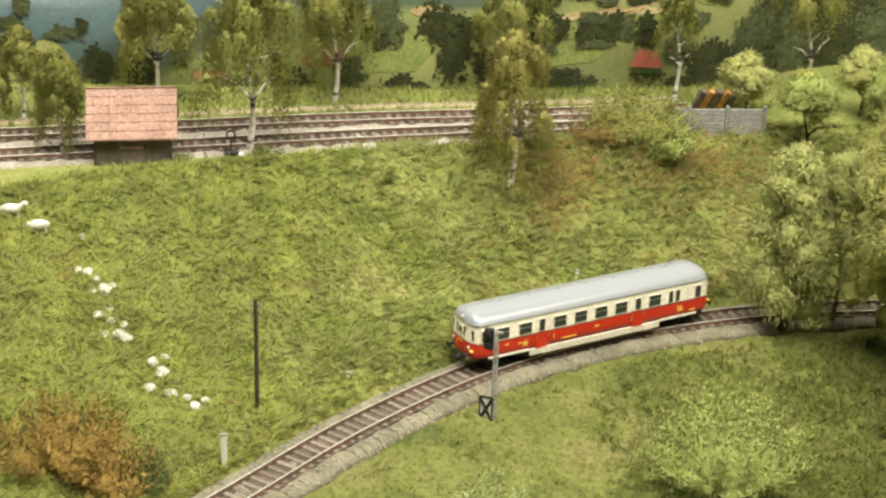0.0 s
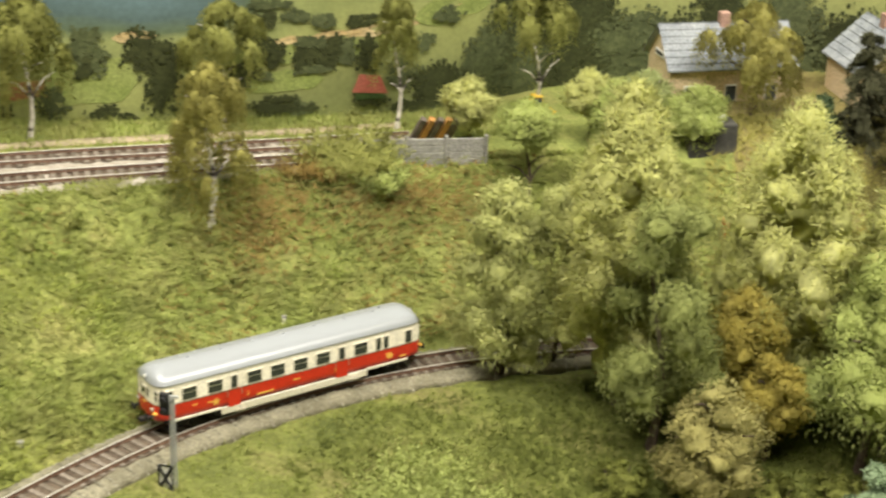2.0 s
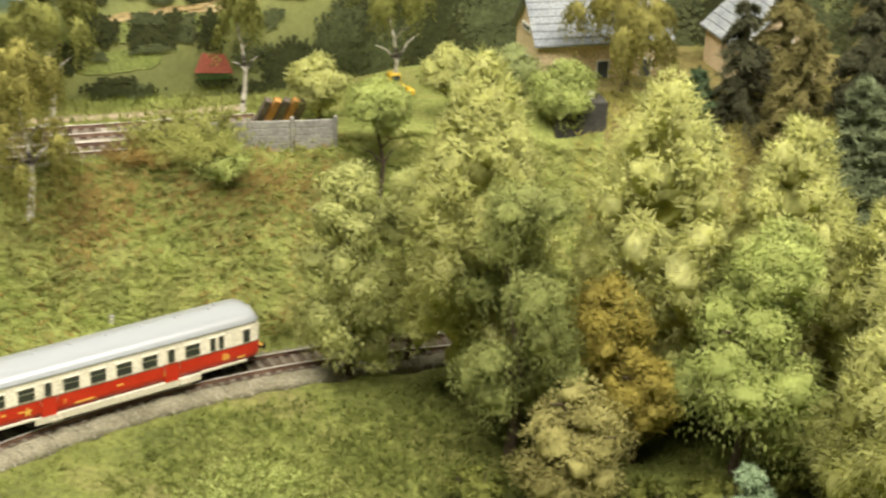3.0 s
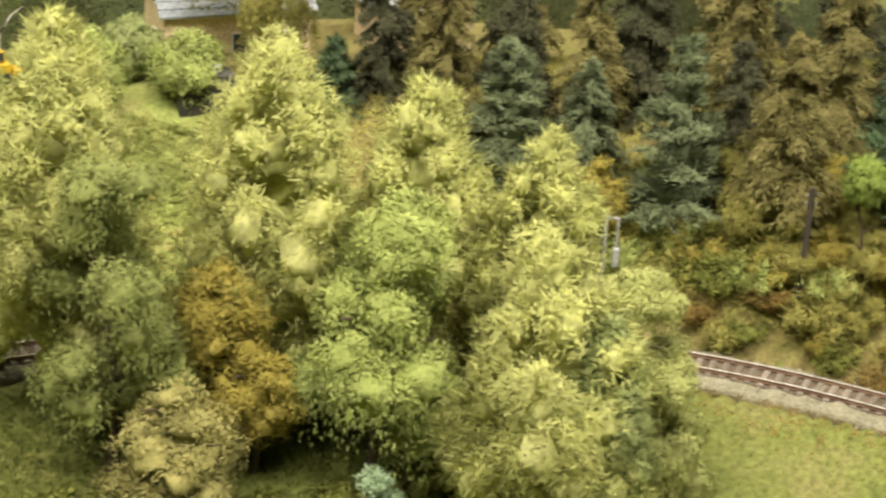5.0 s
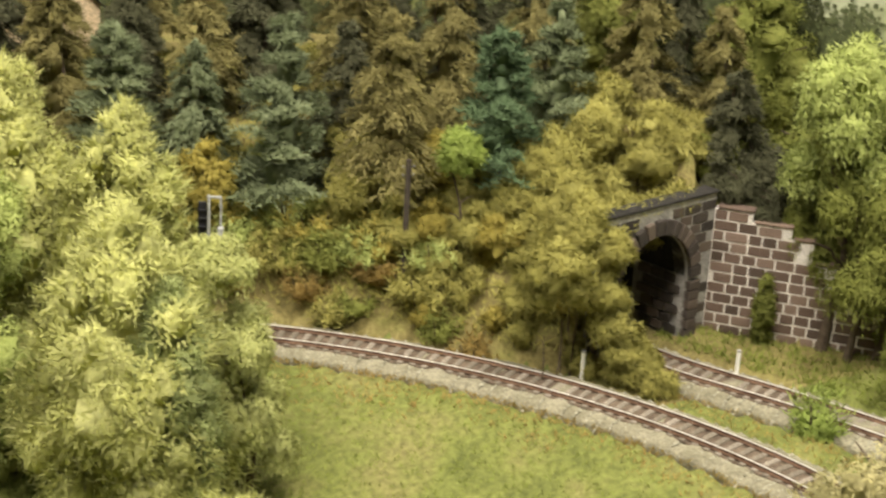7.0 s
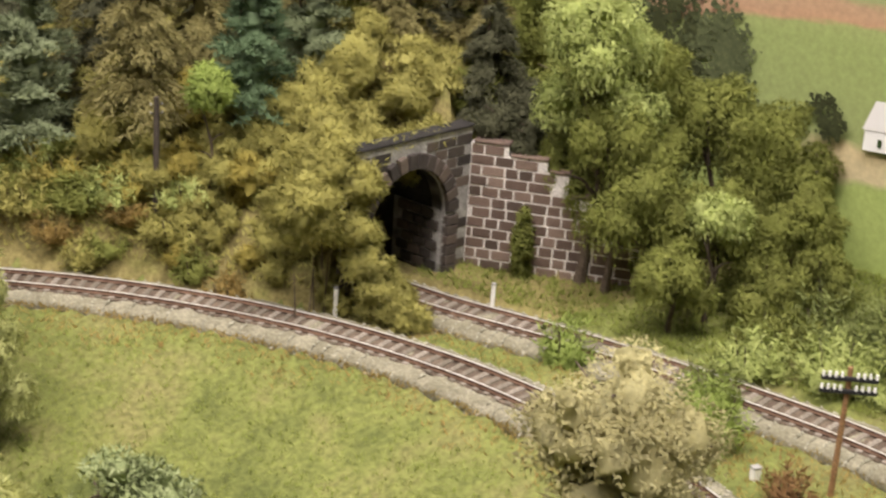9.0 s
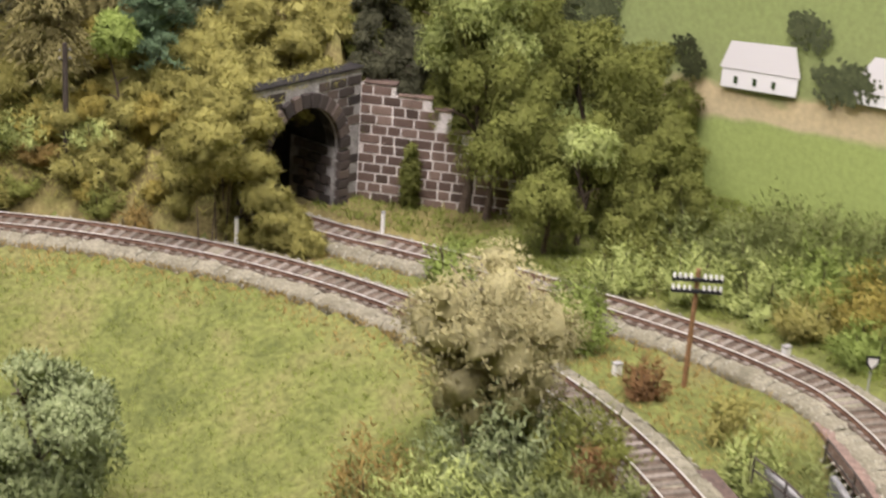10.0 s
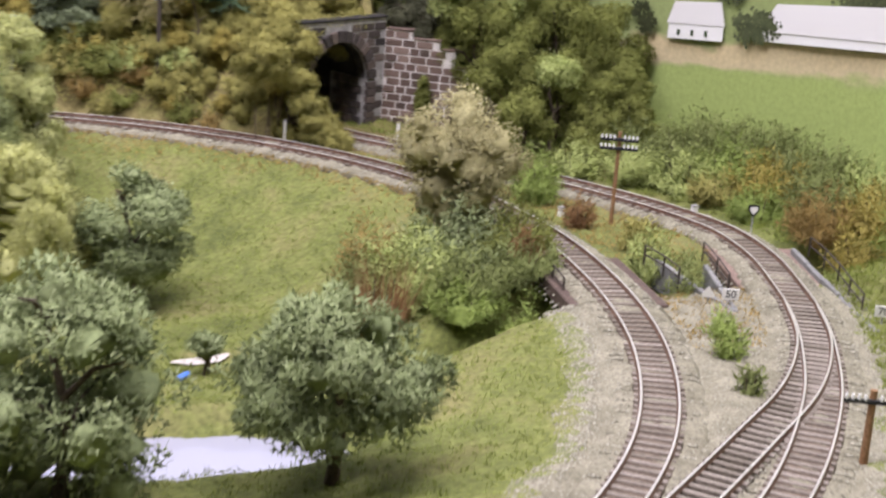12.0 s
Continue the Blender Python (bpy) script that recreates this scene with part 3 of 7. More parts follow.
# ---- railcar, standing on the open curve below the bank ----
def railcar():
    at = 0.094, 1.014
    d = LINE_A[:, :2] - np.array(at)
    i = int((d * d).sum(1).argmin())
    ahead = LINE_A[i + 9] - LINE_A[i - 9]
    turn = math.degrees(math.atan2(ahead[1], ahead[0]))
    car = thing("railcar", LINE_A[i][0], LINE_A[i][1], LINE_A[i][2], "red and cream diesel railcar with a silver roof", "railcar", turn=turn)
    half, wide = 0.0952, 0.0166
    red = mottled("red_paint", (0.62, 0.03, 0.012), (0.72, 0.045, 0.018), 70, 900, rough=0.38, dist=0.00003, spec=0.5)
    cream = mottled("cream_paint", (0.74, 0.69, 0.55), (0.82, 0.77, 0.64), 70, 900, rough=0.42, dist=0.00003, spec=0.5)
    silver = mat("silver_roof_paint", (0.33, 0.35, 0.375), 0.34, 0.15, 0.5)
    black = mottled("grimy_black", (0.02, 0.02, 0.02), (0.05, 0.045, 0.04), 120, 900, rough=0.7)
    glass = mat("dark_window_glass", (0.045, 0.05, 0.045), 0.06, 0.0, 0.8)
    steel = mat("bare_metal", (0.6, 0.58, 0.54), 0.35, 0.9)
    gold = mat("gold_lettering", (0.85, 0.5, 0.1), 0.5)
    lampglass = mat("lamp_glass", (0.85, 0.83, 0.75), 0.15, 0.0, 0.7)

    def outline(k=1.0, inset=0.0, n=9):
        """The plan of the body: straight sides, ends bowed outward with rounded corners."""
        pts = []
        w, l = (wide - inset) * k, half - inset
        for j in range(n + 1):
            a = -math.pi / 2 + math.pi * j / n
            s, c = math.sin(a), math.cos(a)
            pts.append((l - 0.010 + 0.010 * abs(c) ** 0.75, w * math.copysign(abs(s) ** 0.55, s)))
        return pts + [(-x, -y) for x, y in pts]

    def shell(name, rings, material, cap=False, label=""):
        bm = bmesh.new()
        loops = [[bm.verts.new((x, y, z)) for x, y in outline(k, ins)] for z, k, ins in rings]
        for a, b in zip(loops, loops[1:]):
            for j in range(len(a)):
                f = bm.faces.new((a[j], a[(j + 1) % len(a)], b[(j + 1) % len(b)], b[j]))
                f.smooth = True
        if cap:
            bm.faces.new(loops[-1]).smooth = True
        return part(name, bm, material, car, label)

    shell("lower_body", [(0.0088, 0.93, 0.0016), (0.0105, 0.985, 0.0002), (0.0135, 1.0, 0.0), (0.0202, 1.0, 0.0)], red, label="glossy red lower body side")
    shell("upper_body", [(0.0202, 1.0, 0.0), (0.0206, 0.997, 0.0001), (0.0300, 0.985, 0.0004), (0.0328, 0.965, 0.001)], cream, label="cream window band")
    shell("waist_line", [(0.0200, 1.008, -0.0001), (0.0206, 1.008, -0.0001)], mat("dark_trim", (0.2, 0.13, 0.08), 0.5))
    shell("gutter", [(0.0324, 0.985, 0.0004), (0.0330, 1.0, 0.0002), (0.0336, 0.99, 0.0006)], silver)
    shell("roof", [(0.0332, 0.975, 0.0008), (0.0352, 0.95, 0.0014), (0.0372, 0.86, 0.0028), (0.0388, 0.70, 0.0055), (0.0399, 0.46, 0.010), (0.0404, 0.2, 0.016)], silver, True, "silver-painted domed roof")
    part("floor_plate", boxed(-half + 0.006, half - 0.006, -0.0148, 0.0148, 0.0082, 0.0094), black, car)
    for side in (-1, 1):
        bm = bmesh.new()
        y0, y1 = sorted((side * 0.01655, side * 0.0152))
        for x0, x1, z0, z1 in ((-0.052, 0.052, 0.0045, 0.0092), (-0.083, -0.052, 0.0082, 0.0098), (0.052, 0.083, 0.0082, 0.0098)):
            box(bm, x0, x1, y0, y1, z0, z1, bevel=0.0003)
        part("skirt", bm, cream, car, "cream lower valance between the bogies")
        for x in (-0.040, 0.041):
            step = part("door_step", boxed(x - 0.0035, x + 0.0035, *sorted((side * 0.0165, side * 0.0186)), 0.0052, 0.0058), steel, car)
            part("step_riser", boxed(x - 0.0035, x + 0.0035, *sorted((side * 0.0162, side * 0.0170)), 0.0058, 0.0088), cream, step)
        # windows: place along the body, width, whether a narrow door light
        for fx, w, door in ((0.045, 0.0045, 1), (0.115, 0.0092, 0), (0.205, 0.0092, 0), (0.272, 0.004, 2), (0.345, 0.0092, 0), (0.43, 0.0092, 0),
                            (0.515, 0.0092, 0), (0.60, 0.0092, 0), (0.672, 0.004, 2), (0.745, 0.0092, 0), (0.815, 0.0032, 1), (0.845, 0.0032, 1), (0.935, 0.0045, 1)):
            x = (-0.5 + fx) * 2 * half * side * -1
            lo, hi = (0.0215, 0.0290) if not door else (0.0212, 0.0293)
            skin = side * 0.0166
            win = part("window", boxed(x - w / 2 - 0.0005, x + w / 2 + 0.0005, *sorted((skin - side * 0.0012, skin + side * 0.0001)), lo - 0.0005, hi + 0.0005, bevel=0.0001), cream, car, "cream-framed window")
            part("pane", boxed(x - w / 2, x + w / 2, *sorted((skin - side * 0.001, skin + side * 0.0002)), lo, hi), glass, win)
            if not door:
                part("glazing_bar", boxed(x - w / 2, x + w / 2, *sorted((skin - side * 0.001, skin + side * 0.00035)), 0.0258, 0.0262), steel, win)
            if door == 2:
                leaf = part("door", boxed(x - 0.0042, x + 0.0042, *sorted((skin - side * 0.001, skin + side * 0.00004)), 0.0088, 0.0206), red, car)
                for o in (-0.0047, 0.0047):
                    part("handrail", rod(bmesh.new(), (x + o, skin + side * 0.0006, 0.016), (x + o, skin + side * 0.0006, 0.0235), 0.0002, n=5), steel, leaf)
        # painted marks on the side
        star = bmesh.new()
        sx = 0.056 * (1 if side < 0 else -1)
        ring = []
        for j in range(10):
            a, r = math.pi / 2 + j * math.pi / 5, 0.0033 if j % 2 == 0 else 0.0014
            ring.append(star.verts.new((sx * -1 + r * math.cos(a), side * 0.01672, 0.0148 + r * math.sin(a))))
        star.faces.new(ring)
        part("star", star, gold, car, "gold outlined star on the red side")
        for x, z, w in ((-0.068, 0.0165, 0.004), (-0.0685, 0.0150, 0.005), (-0.0685, 0.0137, 0.004), (-0.079, 0.0125, 0.005), (0.0, 0.0158, 0.0042), (0.022, 0.0125, 0.012), (0.06, 0.0155, 0.003), (0.07, 0.0165, 0.003), (-0.028, 0.0150, 0.0006), (0.034, 0.0150, 0.0006)):
            h = 0.0016 if w < 0.001 else 0.0005
            part("lettering", boxed(-side * x * -1 - w / 2, -side * x * -1 + w / 2, *sorted((side * 0.0165, side * 0.01672)), z - h, z + h), gold, car, "gold lettering, too small to read")
    for end in (-1, 1):
        e = end * half
        for y, w in ((-0.0085, 0.0098), (0.0085, 0.0098), (0.0, 0.0036)):
            tall = (0.0222, 0.0292) if w > 0.005 else (0.0245, 0.0285)
            bow = 0.0014 if w > 0.005 else 0.0
            ang = 11 * end * (1 if y > 0 else -1 if y < 0 else 0)
            win = part("end_window", boxed(-0.0007, 0.0002, -w / 2 - 0.0004, w / 2 + 0.0004, tall[0] - 0.0004, tall[1] + 0.0004, bevel=0.0001), cream, car, "rounded cab window")
            win.matrix_basis = pose(e - end * bow, y, 0, 0, 0, ang + (180 if end < 0 else 0))
            part("pane", boxed(-0.0006, 0.0004, -w / 2, w / 2, tall[0], tall[1], bevel=0.0001), glass, win)
        for y in (-0.0095, 0.0095):
            lamp = part("headlight", rod(bmesh.new(), (e - end * 0.0035, y, 0.0166), (e - end * 0.0004, y, 0.0166), 0.0014, n=14), steel, car)
            part("lens", rod(bmesh.new(), (e - end * 0.0006, y, 0.0166), (e + end * 0.0001, y, 0.0166), 0.0010, n=14), lampglass, lamp)
            buf = part("buffer", rod(bmesh.new(), (e - end * 0.003, y, 0.0118), (e + end * 0.0030, y, 0.0118), 0.0009, n=10), black, car)
            part("buffer_head", boxed(*sorted((e + end * 0.0028, e + end * 0.0036)), y - 0.0026, y + 0.0026, 0.0100, 0.0136, bevel=0.0003), black, buf)
        top = part("roof_headlight", rod(bmesh.new(), (e - end * 0.006, 0, 0.0347), (e - end * 0.0008, 0, 0.0347), 0.0014, n=14), silver, car)
        part("lens", rod(bmesh.new(), (e - end * 0.001, 0, 0.0347), (e - end * 0.0003, 0, 0.0347), 0.0011, n=14), lampglass, top)
        bm = bmesh.new()
        for y, z, w in ((0.0, 0.0186, 0.005), (0.0045, 0.0165, 0.0008), (0.0045, 0.0145, 0.0008), (-0.013, 0.0150, 0.003)):
            box(bm, *sorted((e - end * 0.0016, e + end * 0.0002)), y - w / 2, y + w / 2, z - 0.0005, z + 0.0005)
        part("front_lettering", bm, gold, car, "small gold marks on the red front")
        part("coupling", boxed(*sorted((e - end * 0.004, e + end * 0.004)), -0.0018, 0.0018, 0.0055, 0.0080, bevel=0.0004), black, car)
        bogie = part("bogie", boxed(end * 0.063 - 0.019, end * 0.063 + 0.019, -0.0105, 0.0105, 0.0042, 0.0082, bevel=0.0008), black, car)
        for x in (-0.0125, 0.0125):
            for y in (-0.0082, 0.0082):
                part("wheel", rod(bmesh.new(), (end * 0.063 + x, y - 0.0012, 0.0053), (end * 0.063 + x, y + 0.0012, 0.0053), 0.0053, n=20), black, bogie)
    for k in range(7):
        part("roof_vent", boxed(-0.066 + 0.022 * k - 0.0008, -0.066 + 0.022 * k + 0.0008, -0.0006, 0.0006, 0.0398, 0.0411, bevel=0.0002), silver, car)
    part("horn", rod(bmesh.new(), (0.072, 0.003, 0.0385), (0.072, 0.003, 0.0415), 0.0007, n=8), silver, car)
    part("underfloor_gear", boxed(-0.034, 0.034, -0.0115, 0.0115, 0.0025, 0.0082, bevel=0.0008), black, car)
    return car


railcar()


# ---- trees and bushes ----
def pads(c, size, lo=0.5, hi=1.0):
    """The matted insides of clumps: lumpy closed shells, centres and three half-axes each."""
    a, b = np.meshgrid(np.arange(6) * math.pi / 3, np.linspace(-1.45, 1.45, 5), indexing="ij")
    s = np.stack([np.cos(a) * np.cos(b), np.sin(a) * np.cos(b), np.sin(b)], -1).reshape(-1, 3)
    v = c[:, None] + s[None] * size[:, None] * rng.uniform(lo, hi, (len(c), 30, 1))
    i, j = np.meshgrid(np.arange(6), np.arange(4), indexing="ij")
    f = np.stack([i * 5 + j, (i + 1) % 6 * 5 + j, (i + 1) % 6 * 5 + j + 1, i * 5 + j, (i + 1) % 6 * 5 + j + 1, i * 5 + j + 1], -1).reshape(-1, 3)
    n = unit(0.7 * s[None] + 0.3 * rng.standard_normal((len(c), 30, 3)) + np.array([0, 0, 0.05])).reshape(-1, 3)
    return v.reshape(-1, 3), (np.arange(len(c))[:, None, None] * 30 + f[None]).reshape(-1, 3), n


def clumps_on(c, size, per, lo=0.30, hi=0.52):
    """Smaller clumps that sit on the outside of larger ones."""
    k = np.repeat(np.arange(len(c)), per)
    d = ball(len(k))
    d[:, 2] = np.where(rng.random(len(k)) < 0.5, np.abs(d[:, 2]), d[:, 2])
    s = size[k] * rng.uniform(lo, hi, (len(k), 1))
    return c[k] + d * (size[k] - 0.45 * s), s, d


def clothe(c, size, n, long, wide, hang=0.6, stray=0.5, out=0.35, axis=0.6, mid=None, bend=None):
    """Fibres combed over clumps: hang, how far they droop; out, how far they stand off; axis, how far they take the light of the whole crown."""
    area = size[:, 0] * (size[:, 0] + size[:, 2])
    k = rng.choice(len(c), n, p=area / area.sum())
    d = ball(n)
    d[:, 2] = np.where(rng.random(n) < 0.4, np.abs(d[:, 2]), d[:, 2])
    p = c[k] + d * size[k] * rng.uniform(0.74, 1.0, (n, 1))
    whole = unit((c[k] - (np.array([0, 0, c[:, 2].mean()]) if mid is None else mid)) * np.array([1, 1, 0.6]))
    u = unit(out * d + stray * rng.standard_normal((n, 3)) - np.array([0, 0, hang]) * (1 - 0.6 * np.abs(d[:, 2:3])))
    nrm = (1 - axis) * unit(d / size[k] * size[k].mean(1, keepdims=True)) + axis * whole + np.array([0, 0, 0.18]) + 0.22 * rng.standard_normal((n, 3))
    L, W = long * rng.uniform(0.55, 1.45, n), wide * rng.uniform(0.6, 1.2, n)
    return fibres(p, u, L, W, nrm) if bend is None else bent(p, u, bend(d, p), L, W, nrm)


def egg(r, z0, z1, lumps, taper=0.0):
    """Clump centres and half-axes that fill an egg-shaped outline."""
    h = (z1 - z0) / 2
    rad = min(r, h) * rng.uniform(0.30, 0.50, lumps)
    d = ball(lumps)
    c = d * np.maximum(np.array([r, r, h]) - 0.85 * rad[:, None], 0) * rng.uniform(0.72, 1.0, (lumps, 1))
    if taper:
        k = 1 - taper * np.clip(c[:, 2] / h, 0, 1)
        c[:, :2] *= k[:, None]
        rad *= 0.5 + 0.5 * k
    c[0], rad[0] = (0, 0, h - 0.3 * r), min(r, h) * 0.34
    c[:, 2] += (z0 + z1) / 2
    return c, rad[:, None] * np.array([1.0, 1.0, 0.85]) * rng.uniform(0.88, 1.12, (lumps, 3))


def crown_airy(r, z0, z1, n, leaf, lumps):
    """Separate leafy tufts at the ends of the boughs, with gaps between them."""
    c, size = egg(r, z0, z1, lumps)
    size = size * 0.72
    sc, ss, _ = clumps_on(c, size, 8)
    return joined(clothe(sc, ss, int(n * 0.8), leaf * 1.3, leaf * 0.6, 0.1, 0.9, 0.7), clothe(c, size, n - int(n * 0.8), leaf * 1.3, leaf * 0.6, 0.1, 0.9, 0.7), pads(c, size * 0.70))


def crown_broad(r, z0, z1, n, leaf, lumps, hang=0.3, long=1.35, taper=0.0):
    """Billowing clumps upon clumps inside an egg-shaped outline."""
    c, size = egg(r, z0, z1, lumps, taper)
    sc, ss, _ = clumps_on(c, size, 6, 0.34, 0.6)
    h = (z1 - z0) / 2
    heart = pads(np.vstack([c, [(0, 0, (z0 + z1) / 2)]]), np.vstack([size * 0.82, [(0.6 * r, 0.6 * r, 0.62 * h)]]))
    return joined(clothe(sc, ss, int(n * 0.7), leaf * long, leaf * 0.55, hang, 0.8, 0.5), clothe(c, size, n - int(n * 0.7), leaf * long, leaf * 0.55, hang, 0.8, 0.5), heart)


def crown_broom(r, z0, z1, n, leaf, lumps):
    """A low mass of long fine stems that spill over and down."""
    c, size = egg(r, z0, z1, lumps)
    sc, ss, _ = clumps_on(c, size, 5, 0.34, 0.6)
    h = (z1 - z0) / 2
    heart = pads(np.vstack([c, [(0, 0, (z0 + z1) / 2)]]), np.vstack([size * 0.82, [(0.6 * r, 0.6 * r, 0.62 * h)]]))
    spill = clothe(sc, ss, n // 2, leaf * 2.4, leaf * 0.36, 0.5, 0.7, 0.4, 0.7)
    return joined(spill, clothe(np.vstack([sc, c]), np.vstack([ss, size]), n // 2, leaf * 1.5, leaf * 0.45, 0.2, 0.9, 0.5, 0.7), heart)


def crown_dome(r, z0, z1, n, leaf, boughs=9):
    """Rounded caps on spreading boughs, one above the other, from which short fibres hang like thatch."""
    h = z1 - z0
    f = (np.arange(boughs) + 0.3) / boughs
    a = np.arange(boughs) * 2.4 + 0.5 * rng.standard_normal(boughs)
    wide = r * rng.uniform(0.42, 0.58, boughs) * (1 - 0.25 * (1 - f))
    reach = np.minimum(r * 0.95 * np.sqrt(f) * rng.uniform(0.7, 1.05, boughs), np.maximum(r - 0.8 * wide, 0))
    top = z1 - (h - 1.5 * wide) * np.clip(f**1.25 + 0.10 * rng.standard_normal(boughs), 0, 1)
    top[0] = z1
    tall = wide * rng.uniform(0.75, 1.05, boughs)
    c = np.stack([reach * np.cos(a), reach * np.sin(a), top - tall], 1)
    size = np.stack([wide, wide, tall], 1)
    sc, ss, _ = clumps_on(c, size, 7, 0.26, 0.44)
    thatch = clothe(np.vstack([sc, c]), np.vstack([ss, size]), int(n * 0.75), leaf * 1.4, leaf * 0.5, 0.6, 0.6, 0.4, 0.35)
    # skirts that hang below the rim of each cap
    m = n - int(n * 0.75)
    k = rng.integers(0, boughs, m)
    g, q = rng.uniform(0, 6.283, m), np.sqrt(rng.uniform(0.35, 1.0, m))
    e = np.stack([np.cos(g), np.sin(g), 0 * g], 1)
    drop = wide[k] * rng.uniform(0.0, 1.0, m) * rng.uniform(0.3, 1.3, m)
    p = c[k] + e * (wide[k] * q * 0.98)[:, None] - np.array([0, 0, 1]) * drop[:, None]
    p[:, 2] = np.maximum(p[:, 2], z0 + 0.3 * leaf)
    skirt = fibres(p, unit(np.array([0, 0, -1.0]) + 0.22 * rng.standard_normal((m, 3))), leaf * rng.uniform(0.9, 2.0, m), leaf * rng.uniform(0.3, 0.6, m), e + np.array([0, 0, 0.25]) + 0.3 * rng.standard_normal((m, 3)))
    return joined(thatch, skirt, pads(c, size * 0.84))


def crown_weeping(r, z0, z1, n, leaf, boughs=16):
    """Boughs from which strands of small leaves hang down in curtains, with the sky between them."""
    h = z1 - z0
    f = np.sqrt((np.arange(boughs) + 0.4) / boughs)
    a = np.arange(boughs) * 2.4 + 0.5 * rng.standard_normal(boughs)
    reach = r * 0.86 * f * rng.uniform(0.75, 1.1, boughs)
    top = z1 - h * 0.55 * f**2.2 * rng.uniform(0.4, 1.2, boughs) - 0.03 * h
    top = np.maximum(top, z0 + 0.35 * h)
    wide = r * rng.uniform(0.16, 0.30, boughs)
    drop = h * rng.uniform(0.34, 0.80, boughs) * (0.35 + 0.65 * f)
    per = 12
    m = n // per
    k = rng.integers(0, boughs, m)
    q, g = np.sqrt(rng.random(m)), rng.uniform(0, 6.283, m)
    sx = reach[k] * np.cos(a[k]) + wide[k] * q * np.cos(g)
    sy = reach[k] * np.sin(a[k]) + wide[k] * q * np.sin(g)
    sz = top[k] - wide[k] * q**2 * 0.9
    long = drop[k] * rng.uniform(0.25, 1.0, m) * (0.35 + 0.65 * q)
    long = np.minimum(long, np.maximum(sz - z0, 0.05 * h) + 0.04 * h * rng.random(m))
    s = rng.random((m, per))
    p = np.stack([sx[:, None] + 0 * s, sy[:, None] + 0 * s, sz[:, None] - s * long[:, None]], -1)
    p[..., :2] *= (1 + 0.10 * np.sqrt(s))[..., None]
    p = p.reshape(-1, 3) + rng.normal(0, leaf * 0.45, (m * per, 3))
    u = unit(np.array([0, 0, -0.9]) + 0.6 * rng.standard_normal(p.shape))
    q = len(p)
    kk = np.repeat(k, per)
    c = np.stack([reach * np.cos(a), reach * np.sin(a), top - wide * 0.6], 1)
    away = unit((p - c[kk]) * np.array([1, 1, 0.5])) + 0.7 * unit(p * np.array([1, 1, 0])) + np.array([0, 0, 0.35]) + 0.15 * rng.standard_normal((q, 3))
    hung = fibres(p, u, leaf * rng.uniform(0.8, 1.8, q), leaf * rng.uniform(0.35, 0.75, q), away, 0.5)
    return joined(hung, pads(c, np.stack([wide * 0.45, wide * 0.45, wide * 0.5], 1)))


def crown_feathery(r, z0, z1, n, leaf, lumps=40):
    """Soft plumes one above the other, combed in long fine fibres whose tips stand out of the outline."""
    h = z1 - z0
    f = (np.arange(lumps) + rng.random(lumps)) / lumps
    a = np.arange(lumps) * 2.4 + 0.5 * rng.standard_normal(lumps)
    env = r * (1 - f**2.2) ** 0.62 * np.clip(0.82 + 0.9 * f, 0, 1) + 0.06 * r
    rad = r * 0.36 * (1 - 0.45 * f) * rng.uniform(0.75, 1.25, lumps)
    reach = np.maximum(env - 0.8 * rad, 0) * rng.uniform(0.75, 1.05, lumps)
    c = np.stack([np.cos(a) * reach, np.sin(a) * reach, z0 + rad * 0.6 + (h - 1.1 * rad) * f], 1)
    size = rad[:, None] * np.array([0.95, 0.95, 1.2])
    sc, ss, _ = clumps_on(c, size, 6, 0.34, 0.6)
    rise = np.clip((sc[:, 2] - z0) / h, 0, 1)

    def sweep(d, p):
        lift = np.clip((p[:, 2:3] - z0) / h, 0, 1)
        return unit(p * np.array([1, 1, 0]) + 1e-6) * 0.5 + np.array([0, 0, 1.0]) * (1.5 * lift - 0.75)

    plume = clothe(sc, ss, int(n * 0.22), leaf * 2.0, leaf * 0.28, 0.15, 0.6, 0.45, 0.75, bend=sweep)
    soft = clothe(np.vstack([sc, c]), np.vstack([ss, size]), n, leaf * 1.3, leaf * 0.40, 0.35, 0.8, 0.4, 0.75)
    k = rng.choice(len(sc), n // 22, p=(0.1 + rise**2) / (0.1 + rise**2).sum())
    out = unit(sc[k] * np.array([1, 1, 0]) + 1e-6)
    d = unit(out + 0.5 * rng.standard_normal((len(k), 3)) + np.array([0, 0, 1.0]) * (1.6 * rise[k] - 0.5)[:, None])
    wisps = bent(sc[k] + d * ss[k] * 0.7, d, np.array([0, 0, -0.25]) + 0.4 * rng.standard_normal((len(k), 3)), leaf * rng.uniform(1.6, 3.2, len(k)), leaf * rng.uniform(0.16, 0.28, len(k)), out + np.array([0, 0, 0.5]))
    axis = np.linspace(0.06, 0.82, 9)
    heart = pads(np.stack([0 * axis, 0 * axis, z0 + h * axis], 1), np.stack([np.interp(axis, f, env) * 0.5] * 2 + [0 * axis + h * 0.10], 1))
    return joined(plume, soft, wisps, pads(c, size * 0.80), heart)


